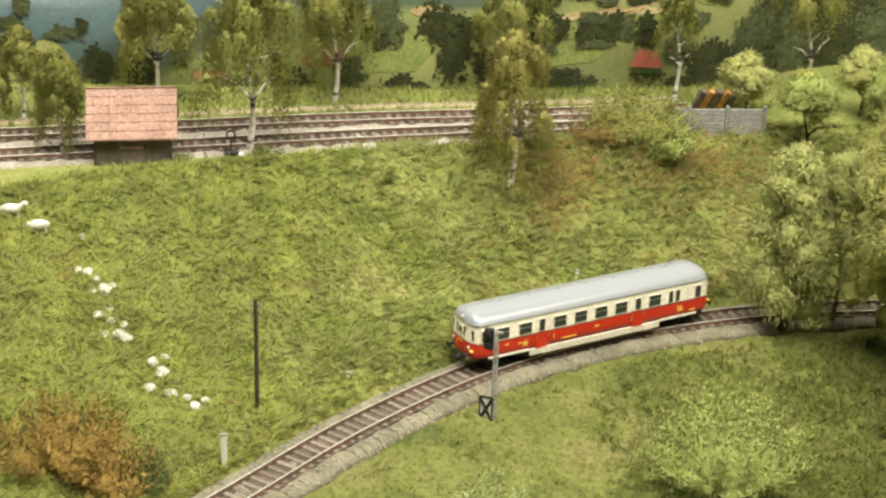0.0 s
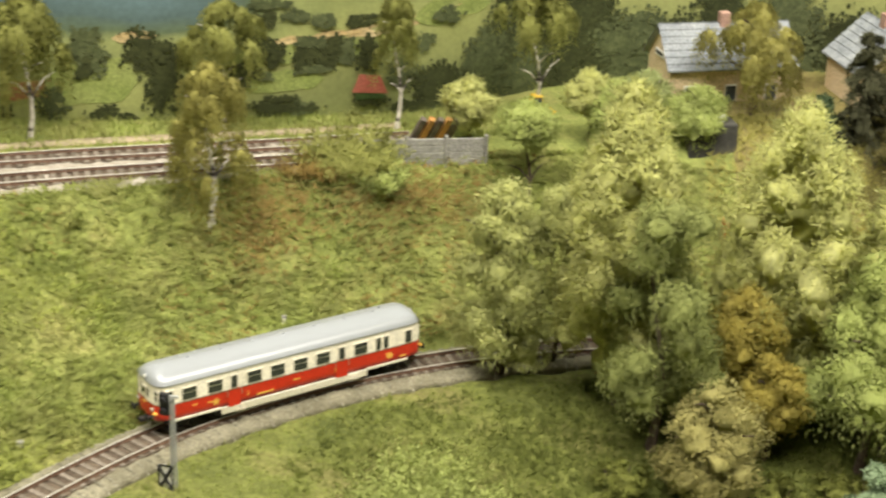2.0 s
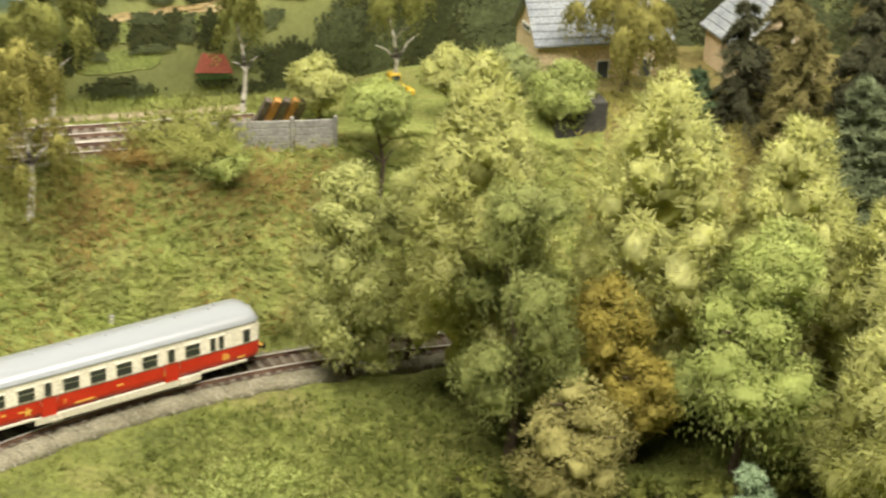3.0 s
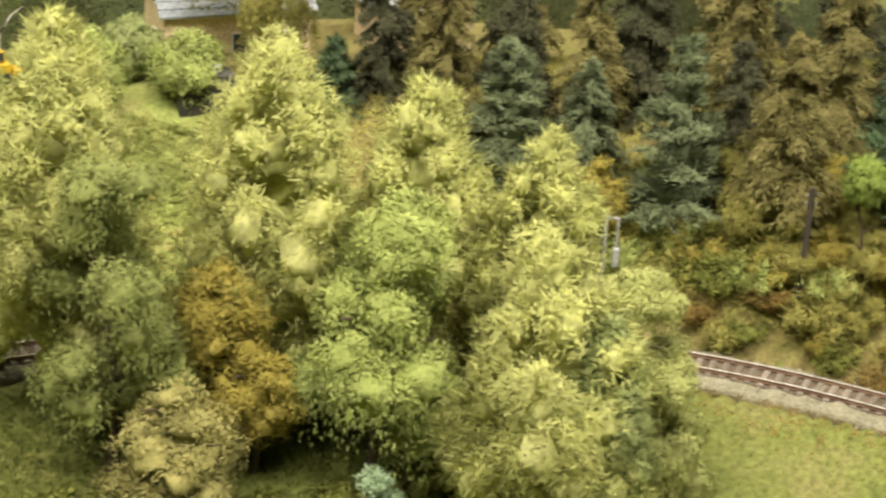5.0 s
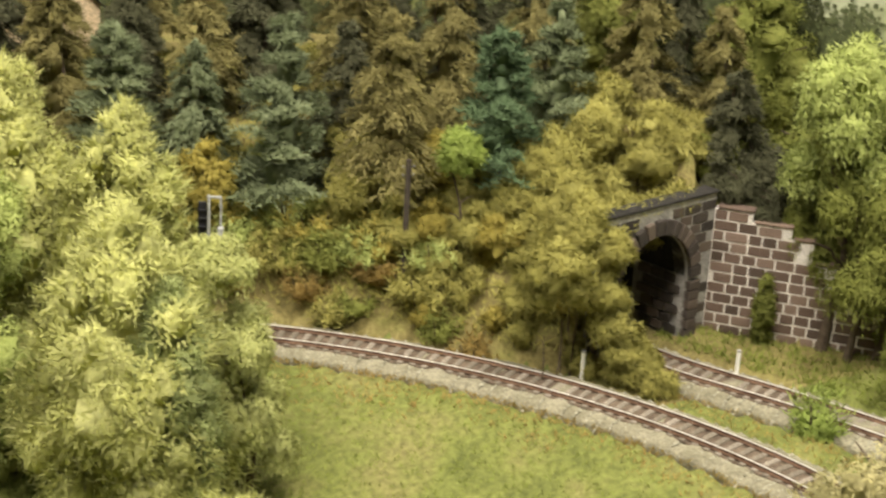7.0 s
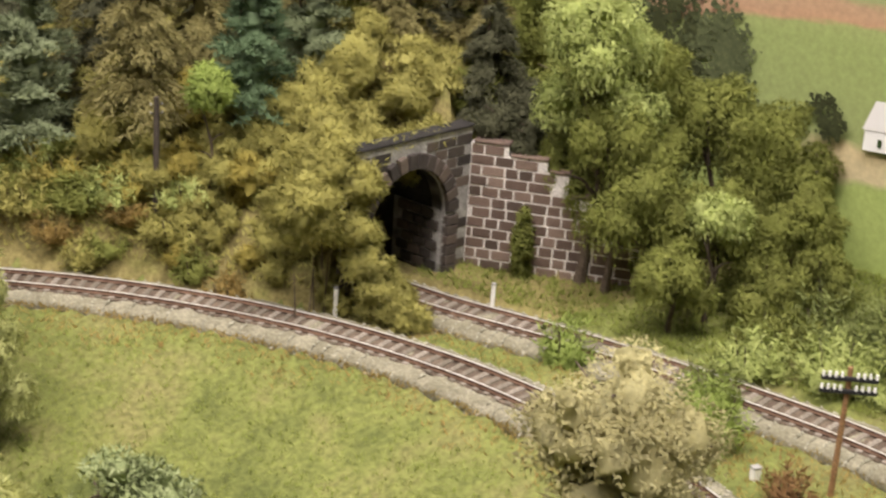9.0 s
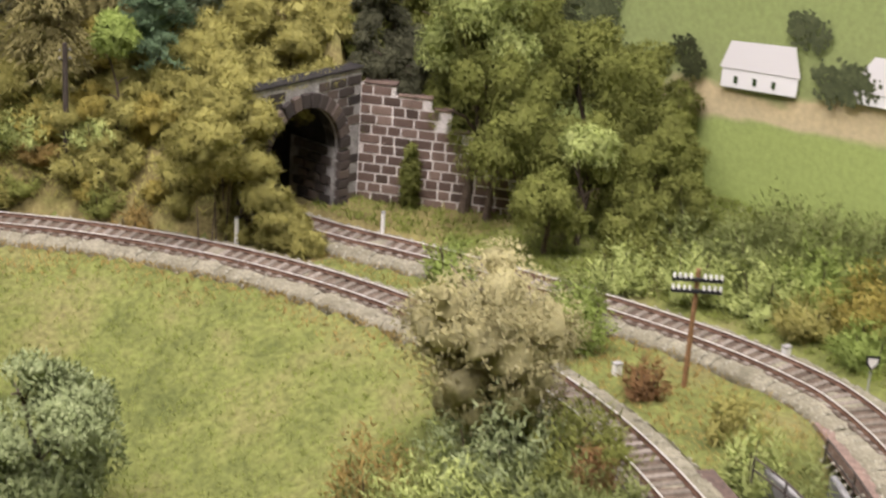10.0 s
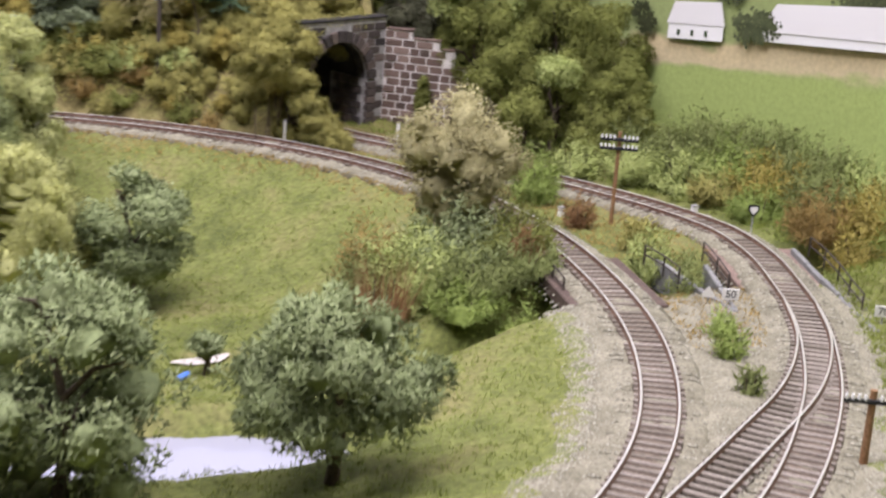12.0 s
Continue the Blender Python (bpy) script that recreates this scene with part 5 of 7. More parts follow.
for s, w, z, wall, roof in ((0.816, 0.058, 0.1045, 0.013, 0.017), (0.672, 0.150, 0.1235, 0.008, 0.022)):
    tilt = 0.055 * w
    printed("printed_house", s, strip(w, z - tilt, z + wall - tilt, 2 * tilt), P_WHITE, "white farmhouse wall", True, 0.0036)
    printed("printed_roof", s, [(-w * 0.53, z + wall - 0.001 - tilt), (w * 0.53, z + wall - 0.001 + tilt), (w * 0.42, z + wall + roof + tilt), (-w * 0.42, z + wall + roof - tilt)], P_SLATE, "pale tiled farmhouse roof", True, 0.004)
    for o in (-0.3, -0.05, 0.2):
        printed("printed_window", s, [(o * w + a, z + b + 2 * o * tilt) for a, b in ((-0.0015, 0.003), (0.0015, 0.003), (0.0015, 0.0075), (-0.0015, 0.0075))], P_DARK, "small dark farmhouse window", True, 0.0044)
printed_leaves(0.757, 0.058, 0.108, 0.142, L_WOOD, "round green tree between farmhouses", True, 0.0046)
printed_leaves(0.872, 0.036, 0.098, 0.128, L_DARK, "green tree beside the farm", True, 0.0046)
printed_leaves(0.785, 0.035, 0.134, 0.162, L_WOOD, "dark tree above the farm roof", True, 0.003)
printed_leaves(0.63, 0.12, 0.145, 0.175, L_WOOD, "hazy trees behind the barns", True, 0.003)


# ---- tunnel front and wing wall in dark stone ----
M_MORTAR = mottled("pale_mortar", (0.66, 0.61, 0.57), (0.82, 0.78, 0.73), 120, 700)


def build_brick(nt, bsdf):
    info = nt.nodes.new("ShaderNodeObjectInfo")
    col = ramp(nt, info.outputs["Random"], [(0, (0.085, 0.062, 0.05)), (0.5, (0.16, 0.112, 0.09)), (1, (0.25, 0.185, 0.15))])
    grain = ramp(nt, noise_out(nt, 420), [(0.3, (0.6, 0.6, 0.62)), (0.7, (1.35, 1.3, 1.25))])
    nt.links.new(mix(nt, 1.0, col, grain, "MULTIPLY"), bsdf.inputs["Base Color"])
    bump(nt, bsdf, noise_out(nt, 700), 0.0004)


M_BRICK = mat("brown_stone_block", build_brick, 0.85)


def build_soot(nt, bsdf):
    info = nt.nodes.new("ShaderNodeObjectInfo")
    col = ramp(nt, info.outputs["Random"], [(0, (0.038, 0.033, 0.03)), (0.5, (0.075, 0.062, 0.053)), (1, (0.14, 0.11, 0.09))])
    grain = ramp(nt, noise_out(nt, 420), [(0.3, (0.6, 0.6, 0.62)), (0.7, (1.35, 1.3, 1.25))])
    nt.links.new(mix(nt, 1.0, col, grain, "MULTIPLY"), bsdf.inputs["Base Color"])
    bump(nt, bsdf, noise_out(nt, 700), 0.0004)


M_SOOT = mat("sooty_stone_block", build_soot, 0.85)
M_GREYMORTAR = mottled("sooty_mortar", (0.22, 0.21, 0.20), (0.46, 0.44, 0.41), 120, 700)
# near-black colour for the bore lining and the coping of the front
M_BORE = mottled("black_tunnel_lining", (0.015, 0.014, 0.013), (0.04, 0.036, 0.033), 60, 500)
WALL_TOP, FOOT = 0.103, 0.004
WING_STEPS = ((0.0, 0.0925), (0.022, 0.0865), (0.045, 0.0800), (0.058, 0.0670), (0.075, 0.0545), (0.090, 0.0420), (0.105, 0.0295), (0.116, 0.0))


turn_wall = math.degrees(math.atan2(ALONG[1], ALONG[0]))
turn_wing = math.degrees(math.atan2(WING[1], WING[0]))
# laid out from the corner: x out of the front, or along the wing wall; y into the ground behind the wing wall
tunnel = thing("tunnel_portal", CORNER[0], CORNER[1], 0.0, "dark stone tunnel front with an arched mouth and pale joints", "tunnel", turn=turn_wall)
wing = thing("wing_wall", CORNER[0], CORNER[1], 0.0, "retaining wall of dark stone blocks with white mortar joints", "wall", turn=turn_wing)
MID, RISE, ARCH = -0.0510, 0.054, 0.0315  # arch centre across, springing height, inner radius


def portal_face():
    bm = bmesh.new()
    n = 16
    inner = [(MID + ARCH, FOOT)] + [(MID + ARCH * math.cos(math.pi * k / n), RISE + ARCH * math.sin(math.pi * k / n)) for k in range(n + 1)] + [(MID - ARCH, FOOT)]
    outer = []
    for y, z in inner:
        if z <= RISE + 1e-6:
            outer.append((0.0 if y > MID else -0.094, z))
        else:
            outer.append((max(-0.094, min(0.0, MID + (y - MID) * 3.4)), WALL_TOP - 0.001))
    for x in (0.0, -0.010):
        a = [bm.verts.new((x, y, z)) for y, z in inner]
        b = [bm.verts.new((x, y, z)) for y, z in outer]
        for k in range(len(a) - 1):
            q = (a[k], a[k + 1], b[k + 1], b[k])
            bm.faces.new(q if x == 0 else q[::-1])
    bm.verts.ensure_lookup_table()
    m = len(inner)
    for k in range(m - 1):
        bm.faces.new((bm.verts[k + 1], bm.verts[k], bm.verts[2 * m + k], bm.verts[2 * m + k + 1]))
    bmesh.ops.remove_doubles(bm, verts=bm.verts, dist=1e-5)
    return bm


part("wall_face", portal_face(), M_GREYMORTAR, tunnel, "mortar bed of the tunnel front")
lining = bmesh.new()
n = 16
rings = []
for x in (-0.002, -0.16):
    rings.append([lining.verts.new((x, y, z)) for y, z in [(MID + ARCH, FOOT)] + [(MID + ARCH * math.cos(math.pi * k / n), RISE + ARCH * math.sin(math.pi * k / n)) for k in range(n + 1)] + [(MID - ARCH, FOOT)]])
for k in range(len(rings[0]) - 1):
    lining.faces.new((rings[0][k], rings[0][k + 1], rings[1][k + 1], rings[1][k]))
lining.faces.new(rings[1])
part("bore", lining, M_BORE, tunnel, "black tunnel bore")
core = bmesh.new()
top = [(0.116, FOOT - 0.02)]
for (s0, z0), (s1, z1) in reversed(list(zip(WING_STEPS, WING_STEPS[1:]))):
    top += [(s1, z0), (s0, z0)]
top.append((0.0, FOOT - 0.02))
sides = [[core.verts.new((x, y, z)) for x, z in top[::-1]] for y in (0.0, 0.008)]
core.faces.new(sides[0])
core.faces.new(sides[1][::-1])
for k in range(len(top)):
    core.faces.new((sides[0][k], sides[1][k], sides[1][(k + 1) % len(top)], sides[0][(k + 1) % len(top)]))
bmesh.ops.recalc_face_normals(core, faces=core.faces)
part("wall_core", core, M_MORTAR, wing, "mortar bed of the wing wall")
part("coping", boxed(-0.0105, 0.0012, -0.094, 0.001, WALL_TOP - 0.0008, WALL_TOP + 0.0006, bevel=0.0004), M_BORE, tunnel, "black coping")
for (s0, z0), (s1, _) in zip(WING_STEPS, WING_STEPS[1:]):
    part("coping", boxed(s0 + 0.0014, s1 + 0.0004, -0.0008, 0.0085, z0 + 0.0002, z0 + 0.0018, bevel=0.0004), M_BRICK, wing)
cover = bmesh.new()
rings = [[cover.verts.new((x, MID + 0.050 * math.cos(math.pi * k / 10), 0.005 + 0.084 * math.sin(math.pi * k / 10) ** 0.7)) for k in range(11)] for x in (-0.011, -0.05, -0.17)]
for ra, rb in zip(rings, rings[1:]):
    for k in range(10):
        cover.faces.new((ra[k], ra[k + 1], rb[k + 1], rb[k]))
single("ground_hump", cover, M_SCRUBSOIL, "earth over the tunnel", "ground", pose(CORNER[0], CORNER[1], 0, 0, 0, turn_wall), kind="structure")


# ---- buildings and fences of the station ----
M_PLANK = mottled("weathered_planks", (0.11, 0.09, 0.075), (0.19, 0.16, 0.13), 120, 900)
M_SHINGLE = mottled("pinkish_shingles", (0.36, 0.22, 0.17), (0.48, 0.31, 0.25), 60, 500)
M_OCHRE = mottled("ochre_plaster", (0.62, 0.48, 0.30), (0.72, 0.58, 0.40), 50, 600)
M_SLATE = mottled("grey_slate_roof", (0.22, 0.24, 0.265), (0.36, 0.38, 0.40), 60, 500)
M_CONCRETE = mottled("concrete", (0.26, 0.255, 0.24), (0.38, 0.37, 0.34), 60, 600)
M_WHITE = mat("white_paint", (0.8, 0.79, 0.75), 0.5)
M_BLACK = mat("black_paint", (0.02, 0.02, 0.022), 0.5)
M_DARKPANE = mat("window_pane", (0.05, 0.06, 0.07), 0.1, 0, 0.7)


def shed(x, y, turn):
    hut = thing("wooden_hut", x, y, YARD - 0.003, "small grey plank hut with a pink shingled roof", "hut", turn=turn)
    w, d, h = 0.029, 0.021, 0.030
    for k in range(12):
        x0 = -w + 2 * w * k / 12
        part("plank", boxed(x0 + 0.0001, x0 + 2 * w / 12 - 0.0001, -d, -d + 0.0012, 0, h - 0.001 * (k % 2), bevel=0.0002), M_PLANK, hut)
        part("plank", boxed(x0 + 0.0001, x0 + 2 * w / 12 - 0.0001, d - 0.0012, d, 0, h, bevel=0.0002), M_PLANK, hut)
    for sx in (-1, 1):
        bm = bmesh.new()
        pts = [(-d, 0), (d, 0), (d, h), (0, h + 0.023), (-d, h)]
        a = [bm.verts.new((sx * w, q, z)) for q, z in pts]
        b = [bm.verts.new((sx * (w - 0.0015), q, z)) for q, z in pts]
        bm.faces.new(a if sx > 0 else a[::-1])
        bm.faces.new(b[::-1] if sx > 0 else b)
        for k in range(5):
            bm.faces.new((a[k], b[k], b[(k + 1) % 5], a[(k + 1) % 5]) if sx > 0 else (b[k], a[k], a[(k + 1) % 5], b[(k + 1) % 5]))
        part("gable_wall", bm, M_PLANK, hut)
    door = part("door", boxed(-0.010, 0.008, -d - 0.0010, -d - 0.0002, 0.001, 0.026, bevel=0.0002), M_PLANK, hut, "lighter plank door")
    part("door_bar", boxed(-0.010, 0.008, -d - 0.0015, -d - 0.0008, 0.016, 0.018), M_SHINGLE, door)
    for side in (-1, 1):
        base = bmesh.new()
        q = side * (d + 0.0065)
        base.faces.new([base.verts.new(p) for p in ((-w - 0.005, q, h - 0.0062), (w + 0.005, q, h - 0.0062), (w + 0.005, 0, h + 0.0238), (-w - 0.005, 0, h + 0.0238))])
        slope = part("roof_slope", base, M_SHINGLE, hut, "pinkish shingled roof slope")
        for r in range(6):
            for c in range(12):
                tile = bmesh.new()
                q0, q1 = side * (d + 0.007) * (1 - r / 6), side * (d + 0.007) * (1 - r / 6 - 0.20)
                z0 = h - 0.006 + 0.030 * r / 6 + 0.0012
                z1 = z0 + 0.006
                x0 = -w - 0.005 + (2 * w + 0.010) * c / 12
                x1 = x0 + (2 * w + 0.010) / 12 - 0.0003
                j = rng.uniform(-0.0004, 0.0004)
                vs = [tile.verts.new(p) for p in ((x0, q0 + j, z0), (x1, q0 + j, z0), (x1, q1, z1 - 0.0008), (x0, q1, z1 - 0.0008), (x0, q0 + j, z0 - 0.0012), (x1, q0 + j, z0 - 0.0012))]
                tile.faces.new(vs[:4] if side < 0 else vs[3::-1])
                tile.faces.new((vs[0], vs[4], vs[5], vs[1]) if side < 0 else (vs[1], vs[5], vs[4], vs[0]))
                part("shingle", tile, M_SHINGLE, slope)
    return hut


hut = shed(-0.214, 1.078, 8)
hut.scale = (0.89, 0.89, 0.95)


def building(x, y, turn, w, d, h, ridge, label):
    b = thing("station_building", x, y, YARD - 0.004, label, "building", "station buildings", turn)
    bm = bmesh.new()
    pts = [(-d, 0), (d, 0), (d, h), (0, h + ridge), (-d, h)]
    a, c = [bm.verts.new((-w, q, z)) for q, z in pts], [bm.verts.new((w, q, z)) for q, z in pts]
    bm.faces.new(a[::-1])
    bm.faces.new(c)
    for k in range(5):
        bm.faces.new((a[k], a[(k + 1) % 5], c[(k + 1) % 5], c[k]))
    bmesh.ops.recalc_face_normals(bm, faces=bm.faces)
    part("wall", bm, M_OCHRE, b, "ochre plastered walls")
    for side in (-1, 1):
        bm = bmesh.new()
        rows = 7
        bm.faces.new([bm.verts.new(p) for p in ((-w - 0.004, side * (d + 0.004), h - 0.003), (w + 0.004, side * (d + 0.004), h - 0.003), (w + 0.004, 0, h + ridge + 0.001), (-w - 0.004, 0, h + ridge + 0.001))])
        slope = part("roof_slope", bm, M_SLATE, b, "grey slate roof")
        for r in range(rows):
            q0, q1 = side * (d + 0.004) * (1 - r / rows), side * (d + 0.004) * (1 - (r + 1.15) / rows)
            z0, z1 = h - 0.003 + (ridge + 0.004) * r / rows, h - 0.003 + (ridge + 0.004) * (r + 1.15) / rows
            for k in range(10):
                x0, x1 = -w - 0.004 + (2 * w + 0.008) * k / 10, -w - 0.004 + (2 * w + 0.008) * (k + 0.985) / 10
                tile = bmesh.new()
                vs = [tile.verts.new(p) for p in ((x0, q0, z0 + 0.0014), (x1, q0, z0 + 0.0014), (x1, q1, z1 + 0.0004), (x0, q1, z1 + 0.0004), (x0, q0, z0), (x1, q0, z0))]
                tile.faces.new(vs[:4])
                tile.faces.new((vs[0], vs[4], vs[5], vs[1]))
                part("slate", tile, M_SLATE, slope)
    for k in range(3):
        xw = -w + 2 * w * (k + 0.5) / 3
        win = part("window", boxed(xw - 0.005, xw + 0.005, -d - 0.0009, -d + 0.0005, 0.012, 0.027, bevel=0.0003), M_WHITE, b)
        part("pane", boxed(xw - 0.004, xw + 0.004, -d - 0.0012, -d, 0.013, 0.026), M_DARKPANE, win)
    win = part("window", boxed(-w - 0.0009, -w + 0.0005, -0.005, 0.005, 0.012, 0.027, bevel=0.0003), M_WHITE, b)
    part("pane", boxed(-w - 0.0012, -w, -0.004, 0.004, 0.013, 0.026), M_DARKPANE, win)
    sign = part("name_board", boxed(-w - 0.0012, -w, -0.009, 0.009, h + 0.002, h + 0.007), M_WHITE, b, "white name board with dark bars")
    part("board_bar", boxed(-w - 0.0015, -w - 0.001, -0.0075, 0.0075, h + 0.0035, h + 0.0055), M_BLACK, sign)
    part("chimney", boxed(-0.004, 0.004, -0.004, 0.004, h + ridge - 0.006, h + ridge + 0.010, bevel=0.0004), M_SHINGLE, b)
    return b


building(0.435, 1.315, 8, 0.050, 0.026, 0.042, 0.026, "ochre station house with a grey slate roof and name board")
building(0.56, 1.30, 96, 0.034, 0.030, 0.044, 0.028, "ochre station annexe with a grey slate roof")

fence = thing("panel_fence", 0.196, 1.178, gz(0.196, 1.178), "grey concrete panel fence at the edge of the yard", "fence", turn=4)
for k in range(4):
    part("post", boxed(-0.0445 + 0.0285 * k - 0.0012, -0.0445 + 0.0285 * k + 0.0012, -0.0015, 0.0015, -0.012, 0.0225, bevel=0.0003), M_CONCRETE, fence)
for k in range(3):
    for r in range(5):
        part("panel", boxed(-0.043 + 0.0285 * k, -0.0175 + 0.0285 * k, -0.0008, 0.0008, -0.0045 + 0.005 * r, 0.0003 + 0.005 * r, bevel=0.0003), M_CONCRETE, fence)

retaining = single("stone_platform", boxed(-0.018, 0.018, -0.010, 0.010, -0.02, 0.026, bevel=0.001), mottled("dark_masonry", (0.05, 0.05, 0.045), (0.10, 0.095, 0.085), 80, 600), "dark masonry loading platform above the slope", "platform", pose(0.405, 1.21, 0.106, 0, 0, 5))
for k, (dx, dy) in enumerate(((-0.012, 0.0), (-0.004, 0.003), (0.006, -0.002))):
    single("white_crate", boxed(-0.0035, 0.0035, -0.0025, 0.0025, 0, 0.0035 + 0.001 * k, bevel=0.0003), M_WHITE, "small white crate on the platform", "crate", pose(0.405 + dx, 1.21 + dy, 0.132, 0, 0, 20 * k), "crates on the platform")
M_RUSTBEAM = mottled("rusty_timber", (0.42, 0.2, 0.06), (0.58, 0.32, 0.12), 100, 700)
for k in range(5):
    single("timber_beam", boxed(-0.0022, 0.0022, -0.0022, 0.0022, 0, 0.026, bevel=0.0003), M_RUSTBEAM if k % 2 else M_PLANK, "leaning brown timber beam in the yard", "beam", pose(0.185 + 0.0062 * k, 1.215, YARD - 0.001, 28, 18, 10), "timber beams leaning in a stack")


# ---- line-side furniture ----
M_POLE = mottled("tarred_pole", (0.05, 0.04, 0.035), (0.09, 0.075, 0.06), 120, 800)
M_LIGHTPOLE = mottled("brown_pole", (0.24, 0.13, 0.06), (0.34, 0.2, 0.10), 120, 800)
M_STEEL = mottled("grey_signal_mast", (0.34, 0.35, 0.34), (0.46, 0.47, 0.46), 100, 700, rough=0.5)
M_INSUL = mat("white_insulator", (0.85, 0.85, 0.83), 0.25, 0, 0.6)


def pole(x, y, base, height, material, label, arms=0, turn=0.0, r=0.0013):
    p = thing("telegraph_pole", x, y, base, label, "pole", turn=turn)
    part("post", rod(bmesh.new(), (0, 0, -0.006), (0, 0, height), r * 1.15, r * 0.9, 9), material, p)
    if not arms:
        for side in (-1, 1):
            for z in (height - 0.004, height - 0.009):
                hook = part("hook", rod(bmesh.new(), (0, 0, z - 0.001), (side * 0.0032, 0, z), 0.0003, n=5), M_BLACK, p)
                part("insulator", rod(bmesh.new(), (side * 0.0032, 0, z - 0.0003), (side * 0.0032, 0, z + 0.0010), 0.0005, 0.0004, 7), M_CONCRETE, hook)
    for k in range(arms):
        z = height - 0.005 - 0.006 * k
        arm = part("crossarm", boxed(-0.0125, 0.0125, -0.0022, -0.0010, z - 0.0011, z + 0.0011, bevel=0.0002), M_BLACK, p)
        for o in (-0.0115, -0.0088, -0.0061, -0.0034, 0.0034, 0.0061, 0.0088, 0.0115):
            part("insulator", rod(bmesh.new(), (o, -0.0016, z + 0.0006), (o, -0.0016, z + 0.0030), 0.0008, 0.0006, 7), M_INSUL, arm)
    return p


pole(-0.110, 0.893, 0.012, 0.078, M_POLE, "dark tarred telegraph pole on the grassy bank")
pole(0.712, 0.999, 0.052, 0.064, M_POLE, "dark tarred telegraph pole among the scrub", r=0.0017)
pole(0.908, 0.644, 0.010, 0.066, M_LIGHTPOLE, "brown telegraph pole with two insulator arms", 2, -32)
pole(0.787, 0.261, 0.012, 0.042, M_LIGHTPOLE, "brown telegraph pole by the switch", 1, -32, 0.0018)


def marker(x, y, base, h, w, label, turn=0.0, name="marker_post"):
    p = thing(name, x, y, base, label, "post", "white posts", turn)
    part("post", boxed(-w, w, -w * 0.8, w * 0.8, -0.003, h, bevel=0.0004), M_WHITE, p)
    part("cap", boxed(-w * 1.08, w * 1.08, -w * 0.88, w * 0.88, h - 0.0006, h + 0.0007, bevel=0.0003), M_CONCRETE, p)


marker(0.781, 0.903, 0.013, 0.018, 0.0011, "thin white marker post beside the track")
marker(0.866, 0.881, 0.014, 0.017, 0.0011, "thin white marker post before the wing wall")
marker(0.884, 0.668, 0.013, 0.0068, 0.0022, "white kilometre stone between the lines", name="kilometre_stone")
marker(0.981, 0.651, 0.012, 0.0075, 0.0022, "white kilometre stone beside the tunnel line", name="kilometre_stone")
marker(-0.123, 0.838, 0.010, 0.019, 0.0016, "grey concrete post on the verge")
marker(-0.058, 0.945, 0.010, 0.0075, 0.002, "small white stone post on the verge", name="kilometre_stone")
marker(0.095, 1.075, 0.024, 0.014, 0.0014, "pale concrete post in the grass")

sig = thing("colour_light_signal", 0.034, 0.913, gz(0.034, 0.913), "grey lattice signal mast with a black lamp head and crossed board", "signal", turn=-20)
for sx in (-1, 1):
    for sy in (-1, 1):
        part("mast_leg", rod(bmesh.new(), (sx * 0.0011, sy * 0.0011, -0.003), (sx * 0.0009, sy * 0.0009, 0.058), 0.0004, n=5), M_STEEL, sig)
lat = bmesh.new()
for k in range(14):
    z = 0.004 * k + 0.002
    s = 1 if k % 2 else -1
    rod(lat, (-0.0011 * s, -0.0011, z), (0.0011 * s, -0.0011, z + 0.004), 0.0003, n=4)
    rod(lat, (-0.0011, 0.0011 * s, z), (-0.0011, -0.0011 * s, z + 0.004), 0.0003, n=4)
part("lattice", lat, M_STEEL, sig)
head = part("lamp_head", boxed(-0.0075, -0.0015, -0.0020, 0.0012, 0.046, 0.060, bevel=0.0006), M_BLACK, sig, "black signal head with hoods")
for z in (0.0495, 0.0565):
    part("hood", rod(bmesh.new(), (-0.0045, -0.0045, z), (-0.0045, -0.0015, z), 0.0019, n=10), M_BLACK, head)
part("bracket", boxed(-0.002, 0.004, -0.0006, 0.0006, 0.0575, 0.0588), M_STEEL, sig)
board = part("crossed_board", boxed(-0.0085, 0.0005, -0.0034, -0.0026, -0.002, 0.015, bevel=0.0002), M_WHITE, sig, "white board with a black cross")
cross = bmesh.new()
for a, b in (((-0.0083, -0.0016), (0.0003, 0.0146)), ((-0.0083, 0.0146), (0.0003, -0.0016))):
    rod(cross, (a[0], -0.0035, a[1]), (b[0], -0.0035, b[1]), 0.0011, n=4)
for z in (-0.0017, 0.0147):
    box(cross, -0.0085, 0.0005, -0.0037, -0.0034, z - 0.0006, z + 0.0006)
for x in (-0.0081, 0.0001):
    box(cross, x - 0.0005, x + 0.0005, -0.0037, -0.0034, -0.0017, 0.0147)
part("cross", cross, M_BLACK, board)

sig = thing("hooked_signal", 0.608, 1.04, gz(0.608, 1.04), "grey signal mast with a hooked top and a black back plate", "signal", turn=-20)
part("mast", rod(bmesh.new(), (0, 0, -0.004), (0, 0, 0.082), 0.0011, 0.0009, 8), M_STEEL, sig)
part("hook_arm", boxed(0, 0.007, -0.0006, 0.0006, 0.080, 0.0815, bevel=0.0002), M_STEEL, sig)
part("hook_drop", rod(bmesh.new(), (0.0068, 0, 0.081), (0.0068, 0, 0.062), 0.0007, n=6), M_STEEL, sig)
part("lamp_box", boxed(0.0050, 0.0086, -0.002, 0.002, 0.052, 0.063, bevel=0.0005), M_STEEL, sig)
plate = part("back_plate", boxed(-0.006, -0.0012, -0.0005, 0.0005, 0.050, 0.078, bevel=0.0003), M_BLACK, sig)
for k in range(5):
    part("louvre", boxed(-0.006, -0.0012, -0.0016, -0.0004, 0.0525 + 0.005 * k, 0.0535 + 0.005 * k), M_BLACK, plate)


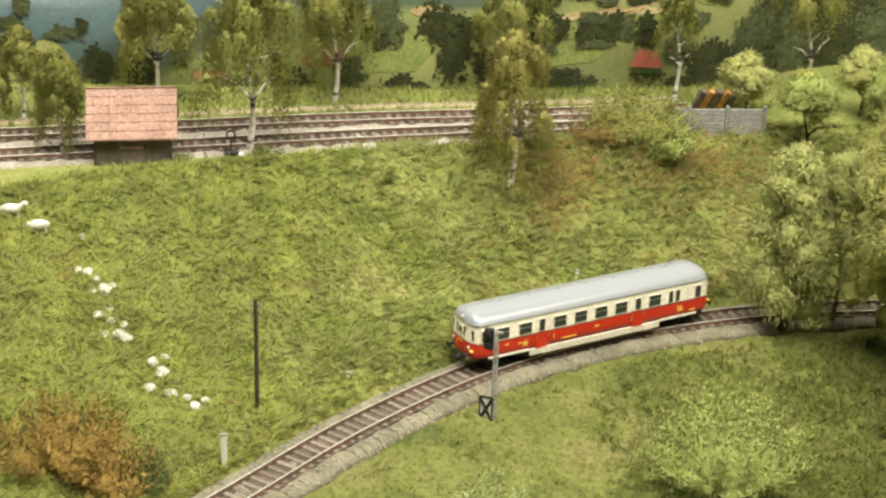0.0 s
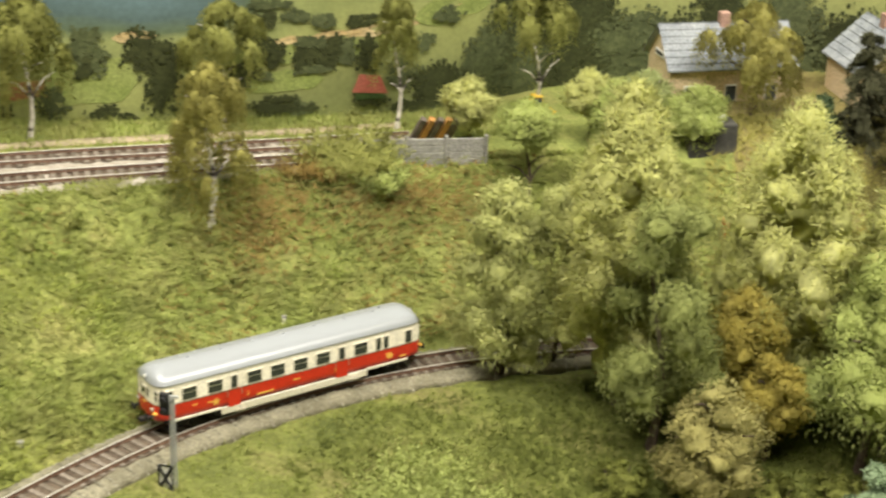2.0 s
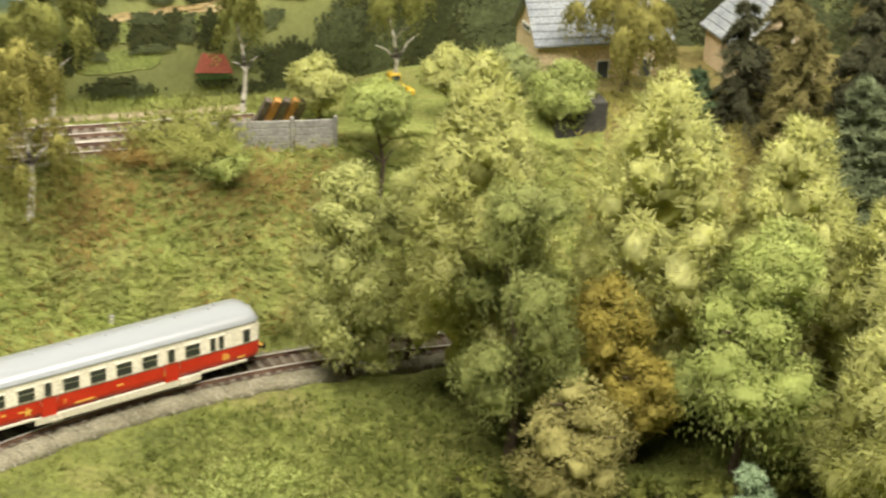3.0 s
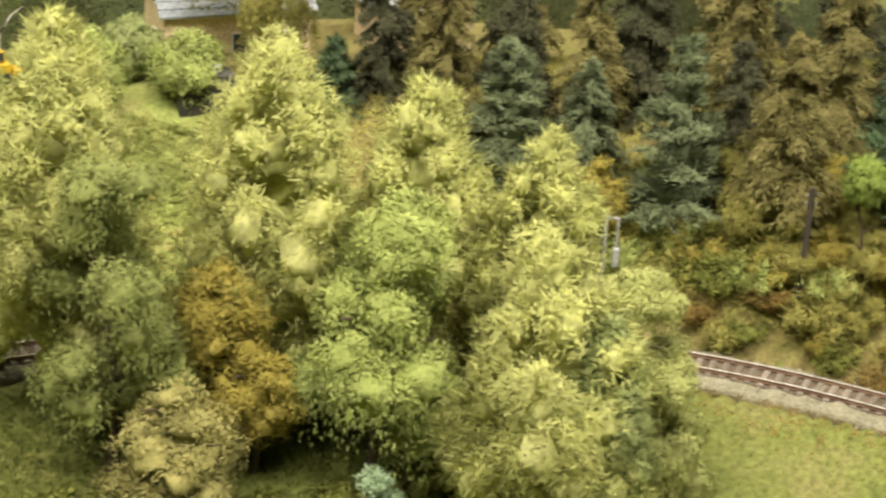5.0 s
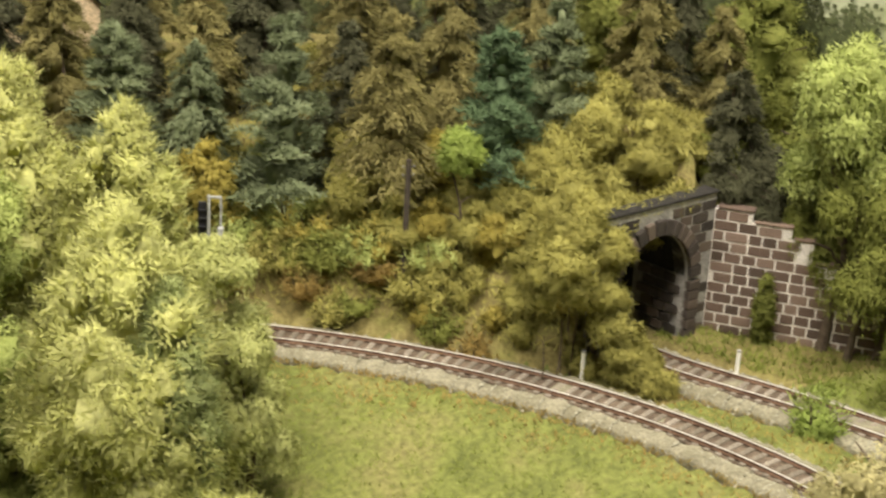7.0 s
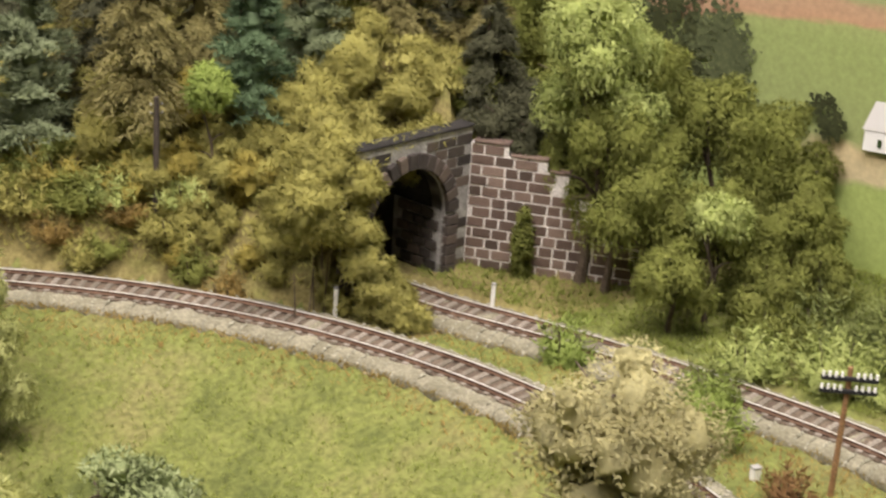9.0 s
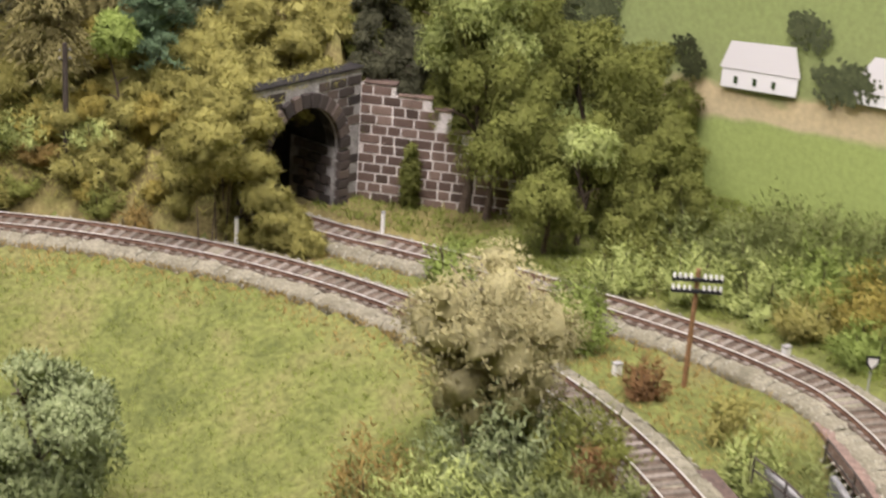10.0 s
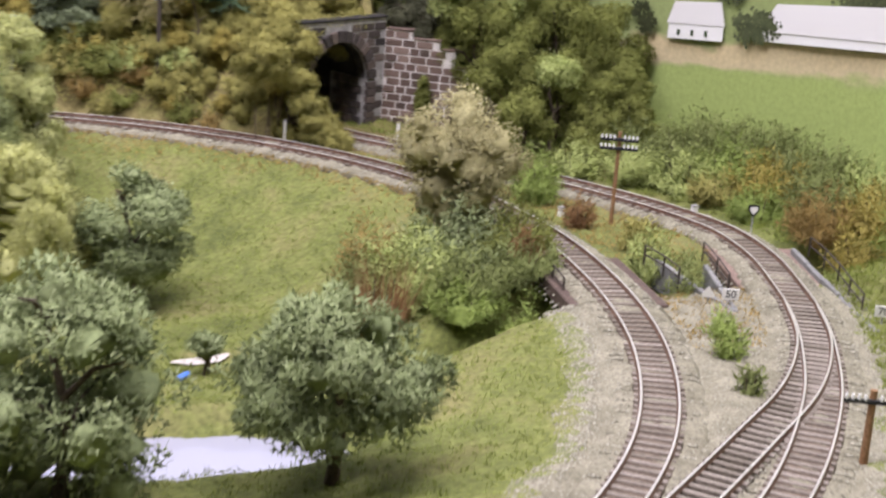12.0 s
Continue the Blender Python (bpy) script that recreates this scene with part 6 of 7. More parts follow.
def sign_text(text, size, material, parent, m):
    cu = bpy.data.curves.new("digits", "FONT")
    cu.body, cu.size, cu.extrude, cu.align_x, cu.align_y = text, size, 0.00008, "CENTER", "CENTER"
    tmp = new("digits_tmp", cu)
    me = bpy.data.meshes.new_from_object(tmp.evaluated_get(bpy.context.evaluated_depsgraph_get()))
    bpy.data.objects.remove(tmp)
    ob = part("digits", me, material, parent)
    ob.matrix_basis = m


def speed_sign(x, y, base, text, turn):
    s = thing("speed_sign", x, y, base, "white speed board with black digits on a thin post", "sign", "speed signs", turn)
    part("post", rod(bmesh.new(), (0, 0, -0.004), (0, 0, 0.014), 0.0005, n=6), M_STEEL, s)
    b = part("board", boxed(-0.0048, 0.0048, -0.0009, -0.0003, 0.0085, 0.0150, bevel=0.0002), M_WHITE, s)
    sign_text(text, 0.0062, M_BLACK, b, pose(0, -0.00095, 0.0117, 90, 0, 0))
    return s


speed_sign(0.872, 0.468, 0.012, "50", -30)
speed_sign(0.940, 0.418, 0.012, "70", -30)
tri = thing("warning_sign", 0.861, 0.474, 0.012, "small white pointed board beside the speed board", "sign", turn=-30)
bm = bmesh.new()
for yy in (-0.0003, 0.0003):
    bm.faces.new([bm.verts.new((a, yy, b)) for a, b in ((-0.0035, 0.009), (0.0035, 0.009), (0.0035, 0.011), (0.0, 0.0155), (-0.0035, 0.011))])
part("board", bm, M_WHITE, tri)
part("post", rod(bmesh.new(), (0, 0.0008, -0.004), (0, 0.0008, 0.010), 0.0005, n=6), M_STEEL, tri)
shield = thing("shield_sign", 0.993, 0.603, gz(0.993, 0.603), "small black-edged white shield on a post", "sign", turn=-30)
part("post", rod(bmesh.new(), (0, 0, -0.004), (0, 0, 0.019), 0.0005, n=6), M_STEEL, shield)
bm = bmesh.new()
bm.faces.new([bm.verts.new((a, -0.0008, b)) for a, b in ((0, 0.016), (0.0036, 0.0205), (0.0036, 0.0245), (-0.0036, 0.0245), (-0.0036, 0.0205))])
part("rim", bm, M_BLACK, shield)
bm = bmesh.new()
bm.faces.new([bm.verts.new((a, -0.0011, b)) for a, b in ((0, 0.0175), (0.0024, 0.0207), (0.0024, 0.0232), (-0.0024, 0.0232), (-0.0024, 0.0207))])
part("plate", bm, M_WHITE, shield)
motor = thing("switch_lantern", 0.774, 0.335, 0.016, "white switch lantern box beside the points", "box", turn=-30)
for k in range(4):
    part("lamp_face", boxed(-0.0075 + 0.004 * k, -0.0042 + 0.004 * k, -0.002, 0.002, 0, 0.0036, bevel=0.0006), M_WHITE, motor)


stand = thing("switch_stand", -0.1475, 1.079, gz(-0.1475, 1.079), "black switch stand with a ring and a white weight", "switch", turn=10)
part("post", rod(bmesh.new(), (0, 0, -0.002), (0, 0, 0.014), 0.0007, n=6), M_BLACK, stand)
ring = bmesh.new()
for k in range(10):
    a0, a1 = 0.628 * k, 0.628 * (k + 1)
    rod(ring, (0.003 * math.cos(a0), 0, 0.017 + 0.003 * math.sin(a0)), (0.003 * math.cos(a1), 0, 0.017 + 0.003 * math.sin(a1)), 0.0006, n=5)
part("ring", ring, M_BLACK, stand)
part("base_box", boxed(-0.005, 0.005, -0.003, 0.003, 0, 0.006, bevel=0.0008), M_BLACK, stand)
part("weight", boxed(0.0045, 0.0085, -0.0024, 0.0024, 0, 0.004, bevel=0.0007), M_WHITE, stand, "white-painted weight")
digger = thing("yellow_loader", 0.283, 1.262, gz(0.283, 1.262), "small yellow loader standing behind the bushes", "vehicle", turn=15)
M_YELLOW = mottled("yellow_machine_paint", (0.62, 0.40, 0.03), (0.72, 0.5, 0.06), 90, 700, rough=0.45)
part("body", boxed(-0.010, 0.008, -0.0045, 0.0045, 0.006, 0.014, bevel=0.0012), M_YELLOW, digger)
cab = part("cab", boxed(-0.004, 0.004, -0.004, 0.004, 0.0142, 0.022, bevel=0.0008), M_YELLOW, digger)
part("cab_window", boxed(-0.003, 0.003, -0.0043, -0.0038, 0.0155, 0.0205), M_DARKPANE, cab)
part("bucket", boxed(0.009, 0.015, -0.005, 0.005, 0.004, 0.010, bevel=0.0015), M_YELLOW, digger)
for sx in (-0.006, 0.005):
    for sy in (-0.005, 0.005):
        part("wheel", rod(bmesh.new(), (sx, sy - 0.0012, 0.0036), (sx, sy + 0.0012, 0.0036), 0.0038, n=14), M_BLACK, digger)


# ---- bridges over the brook ----
def handrail(points, label, height=0.0125):
    f = thing("handrail", points[0][0], points[0][1], 0, label, "railing", "bridge railings")
    o = Vector((points[0][0], points[0][1], 0))
    for p in points:
        part("post", rod(bmesh.new(), Vector(p) - o, Vector(p) - o + Vector((0, 0, height)), 0.0006, n=6), M_POLE, f)
    for z in (0.55, 1.0):
        bm = bmesh.new()
        for a, b in zip(points, points[1:]):
            rod(bm, Vector(a) - o + Vector((0, 0, height * z)), Vector(b) - o + Vector((0, 0, height * z)), 0.0005, n=5)
        part("bar", bm, M_POLE, f)


M_CURB = mottled("weathered_curb_concrete", (0.17, 0.17, 0.165), (0.27, 0.265, 0.25), 60, 600)


def curb(a, b, label, h=0.0045, w=0.0017):
    d = Vector((b[0] - a[0], b[1] - a[1], 0))
    c = thing("bridge_curb", a[0], a[1], a[2], label, "curb", "bridge curbs", math.degrees(math.atan2(d.y, d.x)))
    k = max(2, int(d.length / 0.03))
    for j in range(k):
        part("slab", boxed(d.length * j / k + 0.0003, d.length * (j + 1) / k - 0.0003, -w, w, -0.014, h - 0.0005 * (j % 2), bevel=0.0005), M_CURB, c)


handrail([(0.792, 0.517, 0.012), (0.799, 0.540, 0.012), (0.806, 0.562, 0.012), (0.812, 0.584, 0.012)], "dark iron handrail on the brook bridge")
handrail([(0.866, 0.545, 0.018), (0.864, 0.522, 0.018), (0.859, 0.500, 0.018)], "dark iron handrail on the brook bridge")
handrail([(0.912, 0.548, 0.016), (0.900, 0.518, 0.016), (0.886, 0.488, 0.016)], "dark iron handrail beside the tunnel line")
handrail([(0.994, 0.545, 0.014), (0.985, 0.520, 0.014), (0.972, 0.492, 0.014), (0.958, 0.466, 0.014), (0.945, 0.440, 0.014)], "dark iron handrail outside the tunnel line")
curb((0.882, 0.556, 0.014), (0.866, 0.456, 0.014), "grey concrete bridge curb")
curb((0.905, 0.535, 0.014), (0.868, 0.456, 0.014), "grey concrete bridge curb")
curb((0.990, 0.556, 0.012), (0.928, 0.408, 0.012), "stepped grey concrete curb")
for line, k0 in ((LINE_A, (0.815, 0.526)), (LINE_B, (0.950, 0.533))):
    j = int(((line[:, :2] - np.array(k0)) ** 2).sum(1).argmin())
    t = line[j + 2] - line[j - 2]
    m = pose(line[j][0], line[j][1], line[j][2], 0, 0, math.degrees(math.atan2(t[1], t[0])))
    deck = tagged(new("bridge_deck"), "small stone and concrete culvert bridge under the track", "bridge", "culvert bridges")
    deck.matrix_basis = m
    part("slab", boxed(-0.045, 0.045, -0.029, 0.029, -0.014, -0.0055, bevel=0.0006), M_BRICK, deck)
    for sx in (-1, 1):
        part("abutment", boxed(*sorted((sx * 0.026, sx * 0.045)), -0.029, 0.029, -0.075, -0.0142, bevel=0.001), M_BRICK, deck, "dark stone abutment")


# ---- figures and stones on the pasture ----
M_WOOL = mottled("white_wool", (0.66, 0.64, 0.58), (0.8, 0.78, 0.72), 300, 900)


def sheep(x, y, turn, down):
    bm = bmesh.new()
    bmesh.ops.create_icosphere(bm, subdivisions=2, radius=1, matrix=Matrix.Translation((0, 0, 0.0062)) @ Matrix.Diagonal((0.0072, 0.0034, 0.0034, 1)))
    hz0 = 0.0048 if down else 0.0092
    bmesh.ops.create_icosphere(bm, subdivisions=2, radius=1, matrix=Matrix.Translation((-0.0088, 0, hz0)) @ Matrix.Diagonal((0.0026, 0.0015, 0.0017, 1)))
    rod(bm, (-0.0055, 0, 0.0072), (-0.0080, 0, hz0), 0.0018, 0.0013, 7)
    for sx in (-0.0045, 0.0045):
        for sy in (-0.0016, 0.0016):
            rod(bm, (sx, sy, -0.0005), (sx, sy, 0.0045), 0.0006, 0.0008, 5)
    single("sheep_figure", bm, M_WOOL, "tiny white sheep figurine on the pasture", "figurine", pose(x, y, gz(x, y), 0, 0, turn), "sheep figurines")


sheep(-0.276, 0.983, 190, False)
sheep(-0.258, 0.980, 10, True)
deer = bmesh.new()
bmesh.ops.create_icosphere(deer, subdivisions=2, radius=1, matrix=Matrix.Translation((0, 0, 0.0105)) @ Matrix.Diagonal((0.0062, 0.0026, 0.0029, 1)))
rod(deer, (-0.0045, 0, 0.0115), (-0.0065, 0, 0.0165), 0.0017, 0.0011, 7)
bmesh.ops.create_icosphere(deer, subdivisions=2, radius=1, matrix=Matrix.Translation((-0.0075, 0, 0.0172)) @ Matrix.Diagonal((0.0022, 0.0012, 0.0013, 1)))
for sx in (-0.0042, 0.0042):
    for sy in (-0.0013, 0.0013):
        rod(deer, (sx, sy, -0.001), (sx, sy, 0.0095), 0.0006, 0.0009, 5)
single("deer_figure", deer, mat("orange_brown_paint", (0.5, 0.14, 0.03), 0.6), "tiny orange-brown deer figurine under the trees", "figurine", pose(0.407, 1.150, gz(0.407, 1.150), 0, 0, 60))


M_ROCK = mottled("pale_limestone", (0.5, 0.48, 0.42), (0.74, 0.72, 0.66), 140, 800)
for k, (x, y, s) in enumerate([(-0.223, 0.958, 5), (-0.217, 0.953, 4), (-0.211, 0.946, 6), (-0.207, 0.952, 4), (-0.217, 0.943, 4), (-0.210, 0.923, 5), (-0.202, 0.919, 4), (-0.196, 0.912, 6), (-0.204, 0.910, 4), (-0.194, 0.920, 4), (-0.174, 0.900, 5),
                               (-0.168, 0.896, 6), (-0.173, 0.883, 5), (-0.161, 0.884, 6), (-0.151, 0.883, 4), (-0.146, 0.879, 5), (-0.140, 0.887, 4), (-0.168, 0.908, 4), (-0.229, 0.958, 4), (-0.191, 0.910, 5), (-0.232, 0.985, 4), (-0.205, 0.93, 4)]):
    bm = bmesh.new()
    bmesh.ops.create_icosphere(bm, subdivisions=2, radius=s * 0.00078)
    for q in bm.verts:
        q.co *= 1 + 0.35 * noise.noise(q.co * 420 + Vector((k * 3.1, 0, 0)))
        q.co.z *= 0.75
    single("limestone_rock", bm, M_ROCK, "pale limestone rock lying in the grass", "rock", pose(x, y, gz(x, y) + 0.0016, 0, 0, 37 * k), "rocks on the pasture")
def deepen(bm, depth):
    """Gives a flat face a thickness below it."""
    top = bm.faces[:]
    low = bmesh.ops.extrude_face_region(bm, geom=top)
    for p in low["geom"]:
        if isinstance(p, bmesh.types.BMVert):
            p.co.z -= depth
    bmesh.ops.recalc_face_normals(bm, faces=bm.faces[:])


shore = np.linspace(0, 2 * math.pi, 48, endpoint=False)
wander = 1 + 0.06 * np.sin(3 * shore + 1) + 0.04 * np.sin(7 * shore)
u, v = 0.088 * wander * np.cos(shore), 0.044 * wander * np.sin(shore)
pool = bmesh.new()
pool.faces.new([pool.verts.new((a * 0.985 + b * 0.174, -a * 0.174 + b * 0.985, 0)) for a, b in zip(u, v)])
deepen(pool, 0.002)
single("pond", pool, mat("still_water", (0.30, 0.30, 0.36), 0.08, 0, 0.6), "still grey pond reflecting the hall", "pond", pose(*POND), kind="structure")
sand = bmesh.new()
rim = []
for a in np.linspace(0, 2 * math.pi, 26, endpoint=False):
    x, y = 0.612 + 0.017 * math.cos(a) * (1 + 0.15 * math.sin(3 * a)), 0.612 + 0.007 * math.sin(a) * (1 + 0.2 * math.cos(2 * a))
    rim.append(sand.verts.new((x, y, gz(x, y) + 0.0016)))
mid = sand.verts.new((0.612, 0.612, gz(0.612, 0.612) + 0.0020))
for p, q in zip(rim, rim[1:] + rim[:1]):
    sand.faces.new((mid, p, q))
single("sand_patch", sand, mottled("pale_pond_sand", (0.40, 0.37, 0.33), (0.52, 0.48, 0.43), 90, 700), "small pale patch of bare sand beside the pond", "sand", None, kind="structure")
plant("pond_shrub", "broad", 0.606, 0.588, gz(0.606, 0.588) + 0.027, 0.012, F_FRONT, "stunted little tree with a thick stem on the meadow", gz(0.606, 0.588) + 0.010, 0.0018, 1.0, group="meadow trees", stem=0.0022)
single("blue_boat", boxed(-0.005, 0.005, -0.002, 0.002, 0, 0.003, bevel=0.0008), mat("blue_paint", (0.08, 0.18, 0.55), 0.4), "tiny blue boat at the pond", "boat", pose(0.588, 0.574, gz(0.588, 0.574) + 0.001, 0, 0, 40))


# ---- planting: station yard and bank ----
W = "weeping"
plant("birch_tree", W, 0.046, 1.108, 0.207, 0.030, F_DRYBIRCH, "weeping birch with olive leaves on the bank", 0.090, 0.0019, 0.8, M_BIRCH, group="birches", stem=0.0024)
plant("birch_tree", W, -0.138, 1.095, 0.250, 0.036, F_BIRCH, "tall birch with hanging leaves beside the yard", 0.122, 0.0021, 0.75, M_BIRCH, group="birches", stem=0.0024)
plant("birch_tree", W, -0.087, 1.215, 0.228, 0.031, F_BIRCH, "tall birch behind the yard tracks", 0.128, 0.0021, 0.9, M_BIRCH, group="birches", stem=0.002)
plant("birch_tree", W, -0.222, 1.205, 0.224, 0.030, F_BIRCH, "tall birch behind the wooden hut", 0.122, 0.0021, 0.9, M_BIRCH, group="birches", stem=0.002)
plant("birch_tree", W, -0.309, 1.15, 0.187, 0.019, F_BIRCH, "slim olive birch beside the wooden hut", 0.118, 0.0019, 1.0, M_BIRCH, group="birches")
plant("birch_tree", W, -0.265, 1.078, 0.192, 0.018, F_BIRCH, "slim birch touching the hut wall", 0.114, 0.0019, 1.0, M_BIRCH, group="birches")
plant("birch_tree", W, 0.176, 1.243, 0.222, 0.017, F_BIRCH, "slim white-stemmed birch behind the fence", 0.147, 0.0019, 0.9, M_BIRCH, group="birches", stem=0.0018)
plant("birch_tree", W, 0.281, 1.262, 0.226, 0.030, F_BIRCH, "white-stemmed birch near the station", 0.158, 0.0021, 0.8, M_BIRCH, group="birches", stem=0.002)
plant("birch_tree", W, 0.049, 1.235, 0.214, 0.030, F_BIRCH, "tall birch at the edge of the printed fields", 0.150, 0.0021, 0.9, M_BIRCH, group="birches", stem=0.002)
plant("yard_bush", "wild", 0.138, 1.160, 0.146, 0.036, F_BIRCH, "straggly light green bush at the yard edge", 0.09, 0.0022, 0.75, category="bush", group="bushes")
plant("yard_bush", "wild", 0.112, 1.146, 0.126, 0.020, G_DRY, "straggly rusty bush at the yard edge", 0.09, 0.0022, 0.6, category="bush", group="bushes")
plant("yard_bush", "wild", 0.158, 1.150, 0.128, 0.022, F_MID, "straggly light green bush at the fence", 0.09, 0.0022, 0.7, category="bush", group="bushes")
plant("yard_bush", "broad", 0.227, 1.214, 0.162, 0.023, F_BRIGHT, "pale cream-green bush behind the fence", 0.118, 0.0021, 0.9, category="bush", group="bushes")
plant("yard_bush", "broad", 0.264, 1.161, 0.163, 0.025, F_MID, "round green bush behind the fence", 0.118, 0.0021, 1.0, category="bush", group="bushes")
plant("yard_bush", "broad", 0.316, 1.217, 0.169, 0.021, F_BRIGHT, "bright green bush beside the station", 0.127, 0.0021, 1.0, category="bush", group="bushes")
for k in range(7):
    x = -0.21 + 0.028 * k + 0.004 * math.sin(3 * k)
    y = 1.065 + 0.022 * (k / 7) + 0.01 * math.cos(2 * k)
    plant("yard_weed", "wild", x, y, gz(x, y) + 0.006, 0.008, G_BANK, "low green weeds at the foot of the hut", None, 0.002, 0.6, category="weed", group="weeds")
# front of the bank
plant("willow_tree", "willow", 0.235, 1.048, 0.146, 0.031, F_SILVER, "grey-green weeping willow beside the track", 0.022, 0.0024, 2.0, stem=0.0036, limbs=2, group="willows", lean=0.002)
plant("willow_tree", "willow", 0.272, 1.06, 0.137, 0.018, F_SILVER, "small grey-green willow beside the track", 0.09, 0.0019, 1.4, group="willows")
plant("meadow_bush", "wild", 0.174, 0.888, 0.034, 0.046, F_MID, "spreading pale green bush in the meadow", None, 0.0020, 1.6, category="bush", group="bushes")
plant("meadow_bush", "wild", 0.028, 0.795, 0.028, 0.026, F_GREY, "mint-green bush at the meadow edge", None, 0.0022, 0.8, category="bush", group="bushes")
plant("autumn_bush", "wild", -0.215, 0.815, 0.058, 0.038, F_ORANGE, "orange autumn bush on the verge", None, 0.0022, 1.0, category="bush", group="bushes")
plant("autumn_bush", "wild", -0.18, 0.80, 0.046, 0.024, F_ORANGE, "orange autumn bush on the verge", None, 0.0022, 0.9, category="bush", group="bushes")
plant("verge_shrub", "wild", -0.160, 0.806, 0.046, 0.009, F_REED, "small fresh green shrub on the verge", None, 0.002, 1.0, category="bush", group="bushes")

# ---- planting: the grove inside the curve ----
plant("feathery_tree", "feathery", 0.306, 1.012, 0.218, 0.046, F_BRIGHT, "bright yellow-green feathery tree inside the curve", 0.030, 0.0031, 1.0, group="feathery trees")
plant("feathery_tree", "feathery", 0.416, 1.020, 0.200, 0.054, F_BRIGHT, "bright yellow-green feathery tree inside the curve", 0.012, 0.0031, 1.0, group="feathery trees")
plant("feathery_tree", "feathery", 0.490, 1.005, 0.178, 0.048, F_BRIGHT, "bright yellow-green feathery tree inside the curve", 0.012, 0.0031, 1.0, group="feathery trees")
plant("feathery_tree", "feathery", 0.545, 0.968, 0.158, 0.043, F_BRIGHT, "slim bright feathery tree inside the curve", 0.002, 0.0031, 1.0, group="feathery trees")
plant("feathery_tree", "feathery", 0.527, 0.885, 0.132, 0.058, F_BRIGHT, "broad bright feathery tree at the grove edge", -0.025, 0.0031, 1.0, group="feathery trees")
plant("grove_tree", "willow", 0.323, 0.971, 0.160, 0.037, F_SHADE, "dull green tree with hanging clumps", 0.020, 0.0020, 1.3, group="grove trees")
plant("grove_tree", "broad", 0.345, 0.968, 0.070, 0.026, F_SHADE, "low dull green tree in the grove", 0.012, 0.0020, 1.2, group="grove trees")
plant("grove_tree", "broad", 0.383, 0.992, 0.098, 0.029, F_YELLOW, "ochre autumn tree in the grove", 0.018, 0.0021, 1.3, group="grove trees")
plant("grove_tree", "broad", 0.395, 0.965, 0.060, 0.026, F_YELLOW, "small ochre autumn tree in the grove", 0.005, 0.0021, 1.2, group="grove trees")
plant("grove_tree", "cone", 0.351, 0.928, 0.064, 0.038, F_OLIVE, "blunt tan-olive conical tree in the grove", -0.035, 0.0021, 1.5, group="grove trees")
plant("grove_tree", "willow", 0.452, 0.953, 0.102, 0.046, F_MID, "green tree with arching boughs in the grove", 0.0, 0.0021, 1.5, group="grove trees")
plant("grove_tree", "broad", 0.470, 0.965, 0.138, 0.034, F_MID, "green tree with round clumps in the grove", 0.060, 0.0021, 1.5, group="grove trees")
plant("grove_bush", "bush", 0.437, 0.884, 0.030, 0.022, F_PALE, "pale mint bush in front of the grove", None, 0.002, 1.2, category="bush", group="bushes")
plant("willow_tree", "willow", 0.577, 0.912, 0.112, 0.026, F_SILVER, "small arching willow at the grove edge", 0.030, 0.0019, 1.8, group="willows")
plant("willow_tree", "willow", 0.590, 0.895, 0.072, 0.026, F_SILVER, "low rounded willow at the grove edge", -0.004, 0.0019, 1.6, group="willows")
for k in range(6):
    x, y = 0.30 + 0.045 * k, 0.935 + 0.012 * math.sin(2 * k)
    plant("undergrowth", "bush", x, y, gz(x, y) + 0.016, 0.022, F_OAK, "shaded dark undergrowth in the grove", None, 0.0022, 0.5, category="bush", group="undergrowth")

# ---- planting: station side and wooded hill ----
plant("hill_tree", "broad", 0.395, 1.215, 0.158, 0.027, F_MID, "green tree beside the loading platform", 0.10, 0.0021, 1.1, group="hill trees")
plant("hill_tree", "broad", 0.335, 1.20, 0.166, 0.024, F_MID, "green tree below the station house", 0.10, 0.0021, 1.1, group="hill trees")
plant("hill_tree", "broad", 0.363, 1.25, 0.160, 0.022, F_GREY, "grey-green tree below the station house", 0.115, 0.0021, 1.1, group="hill trees")
plant("hill_tree", "weeping", 0.446, 1.255, 0.212, 0.042, F_DRYBIRCH, "tall olive birch before the station house", 0.127, 0.0021, 1.1, group="hill trees")
C = "conifer"
plant("spruce_tree", C, 0.549, 1.218, 0.225, 0.035, F_SPRUCE, "brown-green spruce by the station", 0.110, 0.0024, 1.2, group="spruces")
plant("spruce_tree", C, 0.515, 1.200, 0.205, 0.032, F_DARK, "dark spruce by the station", 0.106, 0.0024, 1.2, group="spruces")
plant("pine_tree", "fir", 0.485, 1.200, 0.155, 0.020, F_TEAL, "small emerald fir on the hill", 0.110, 0.0022, 1.3, group="spruces")
plant("spruce_tree", C, 0.545, 1.160, 0.204, 0.033, F_SPRUCE, "lichen-covered brown spruce on the hill", 0.090, 0.0024, 1.2, group="spruces")
plant("spruce_tree", "fir", 0.572, 1.115, 0.180, 0.032, F_BLUE, "blue-green fir on the hill", 0.088, 0.0024, 1.4, group="spruces")
plant("spruce_tree", C, 0.629, 1.137, 0.212, 0.033, F_SPRUCE, "brown-green spruce on the hill", 0.095, 0.0024, 1.2, group="spruces")
plant("spruce_tree", "fir", 0.659, 1.066, 0.190, 0.033, F_BLUE, "blue-green fir on the hill", 0.080, 0.0024, 1.4, group="spruces")
plant("spruce_tree", C, 0.717, 1.040, 0.195, 0.032, F_SPRUCE, "tiered brown spruce above the pole", 0.112, 0.0024, 1.3, group="spruces")
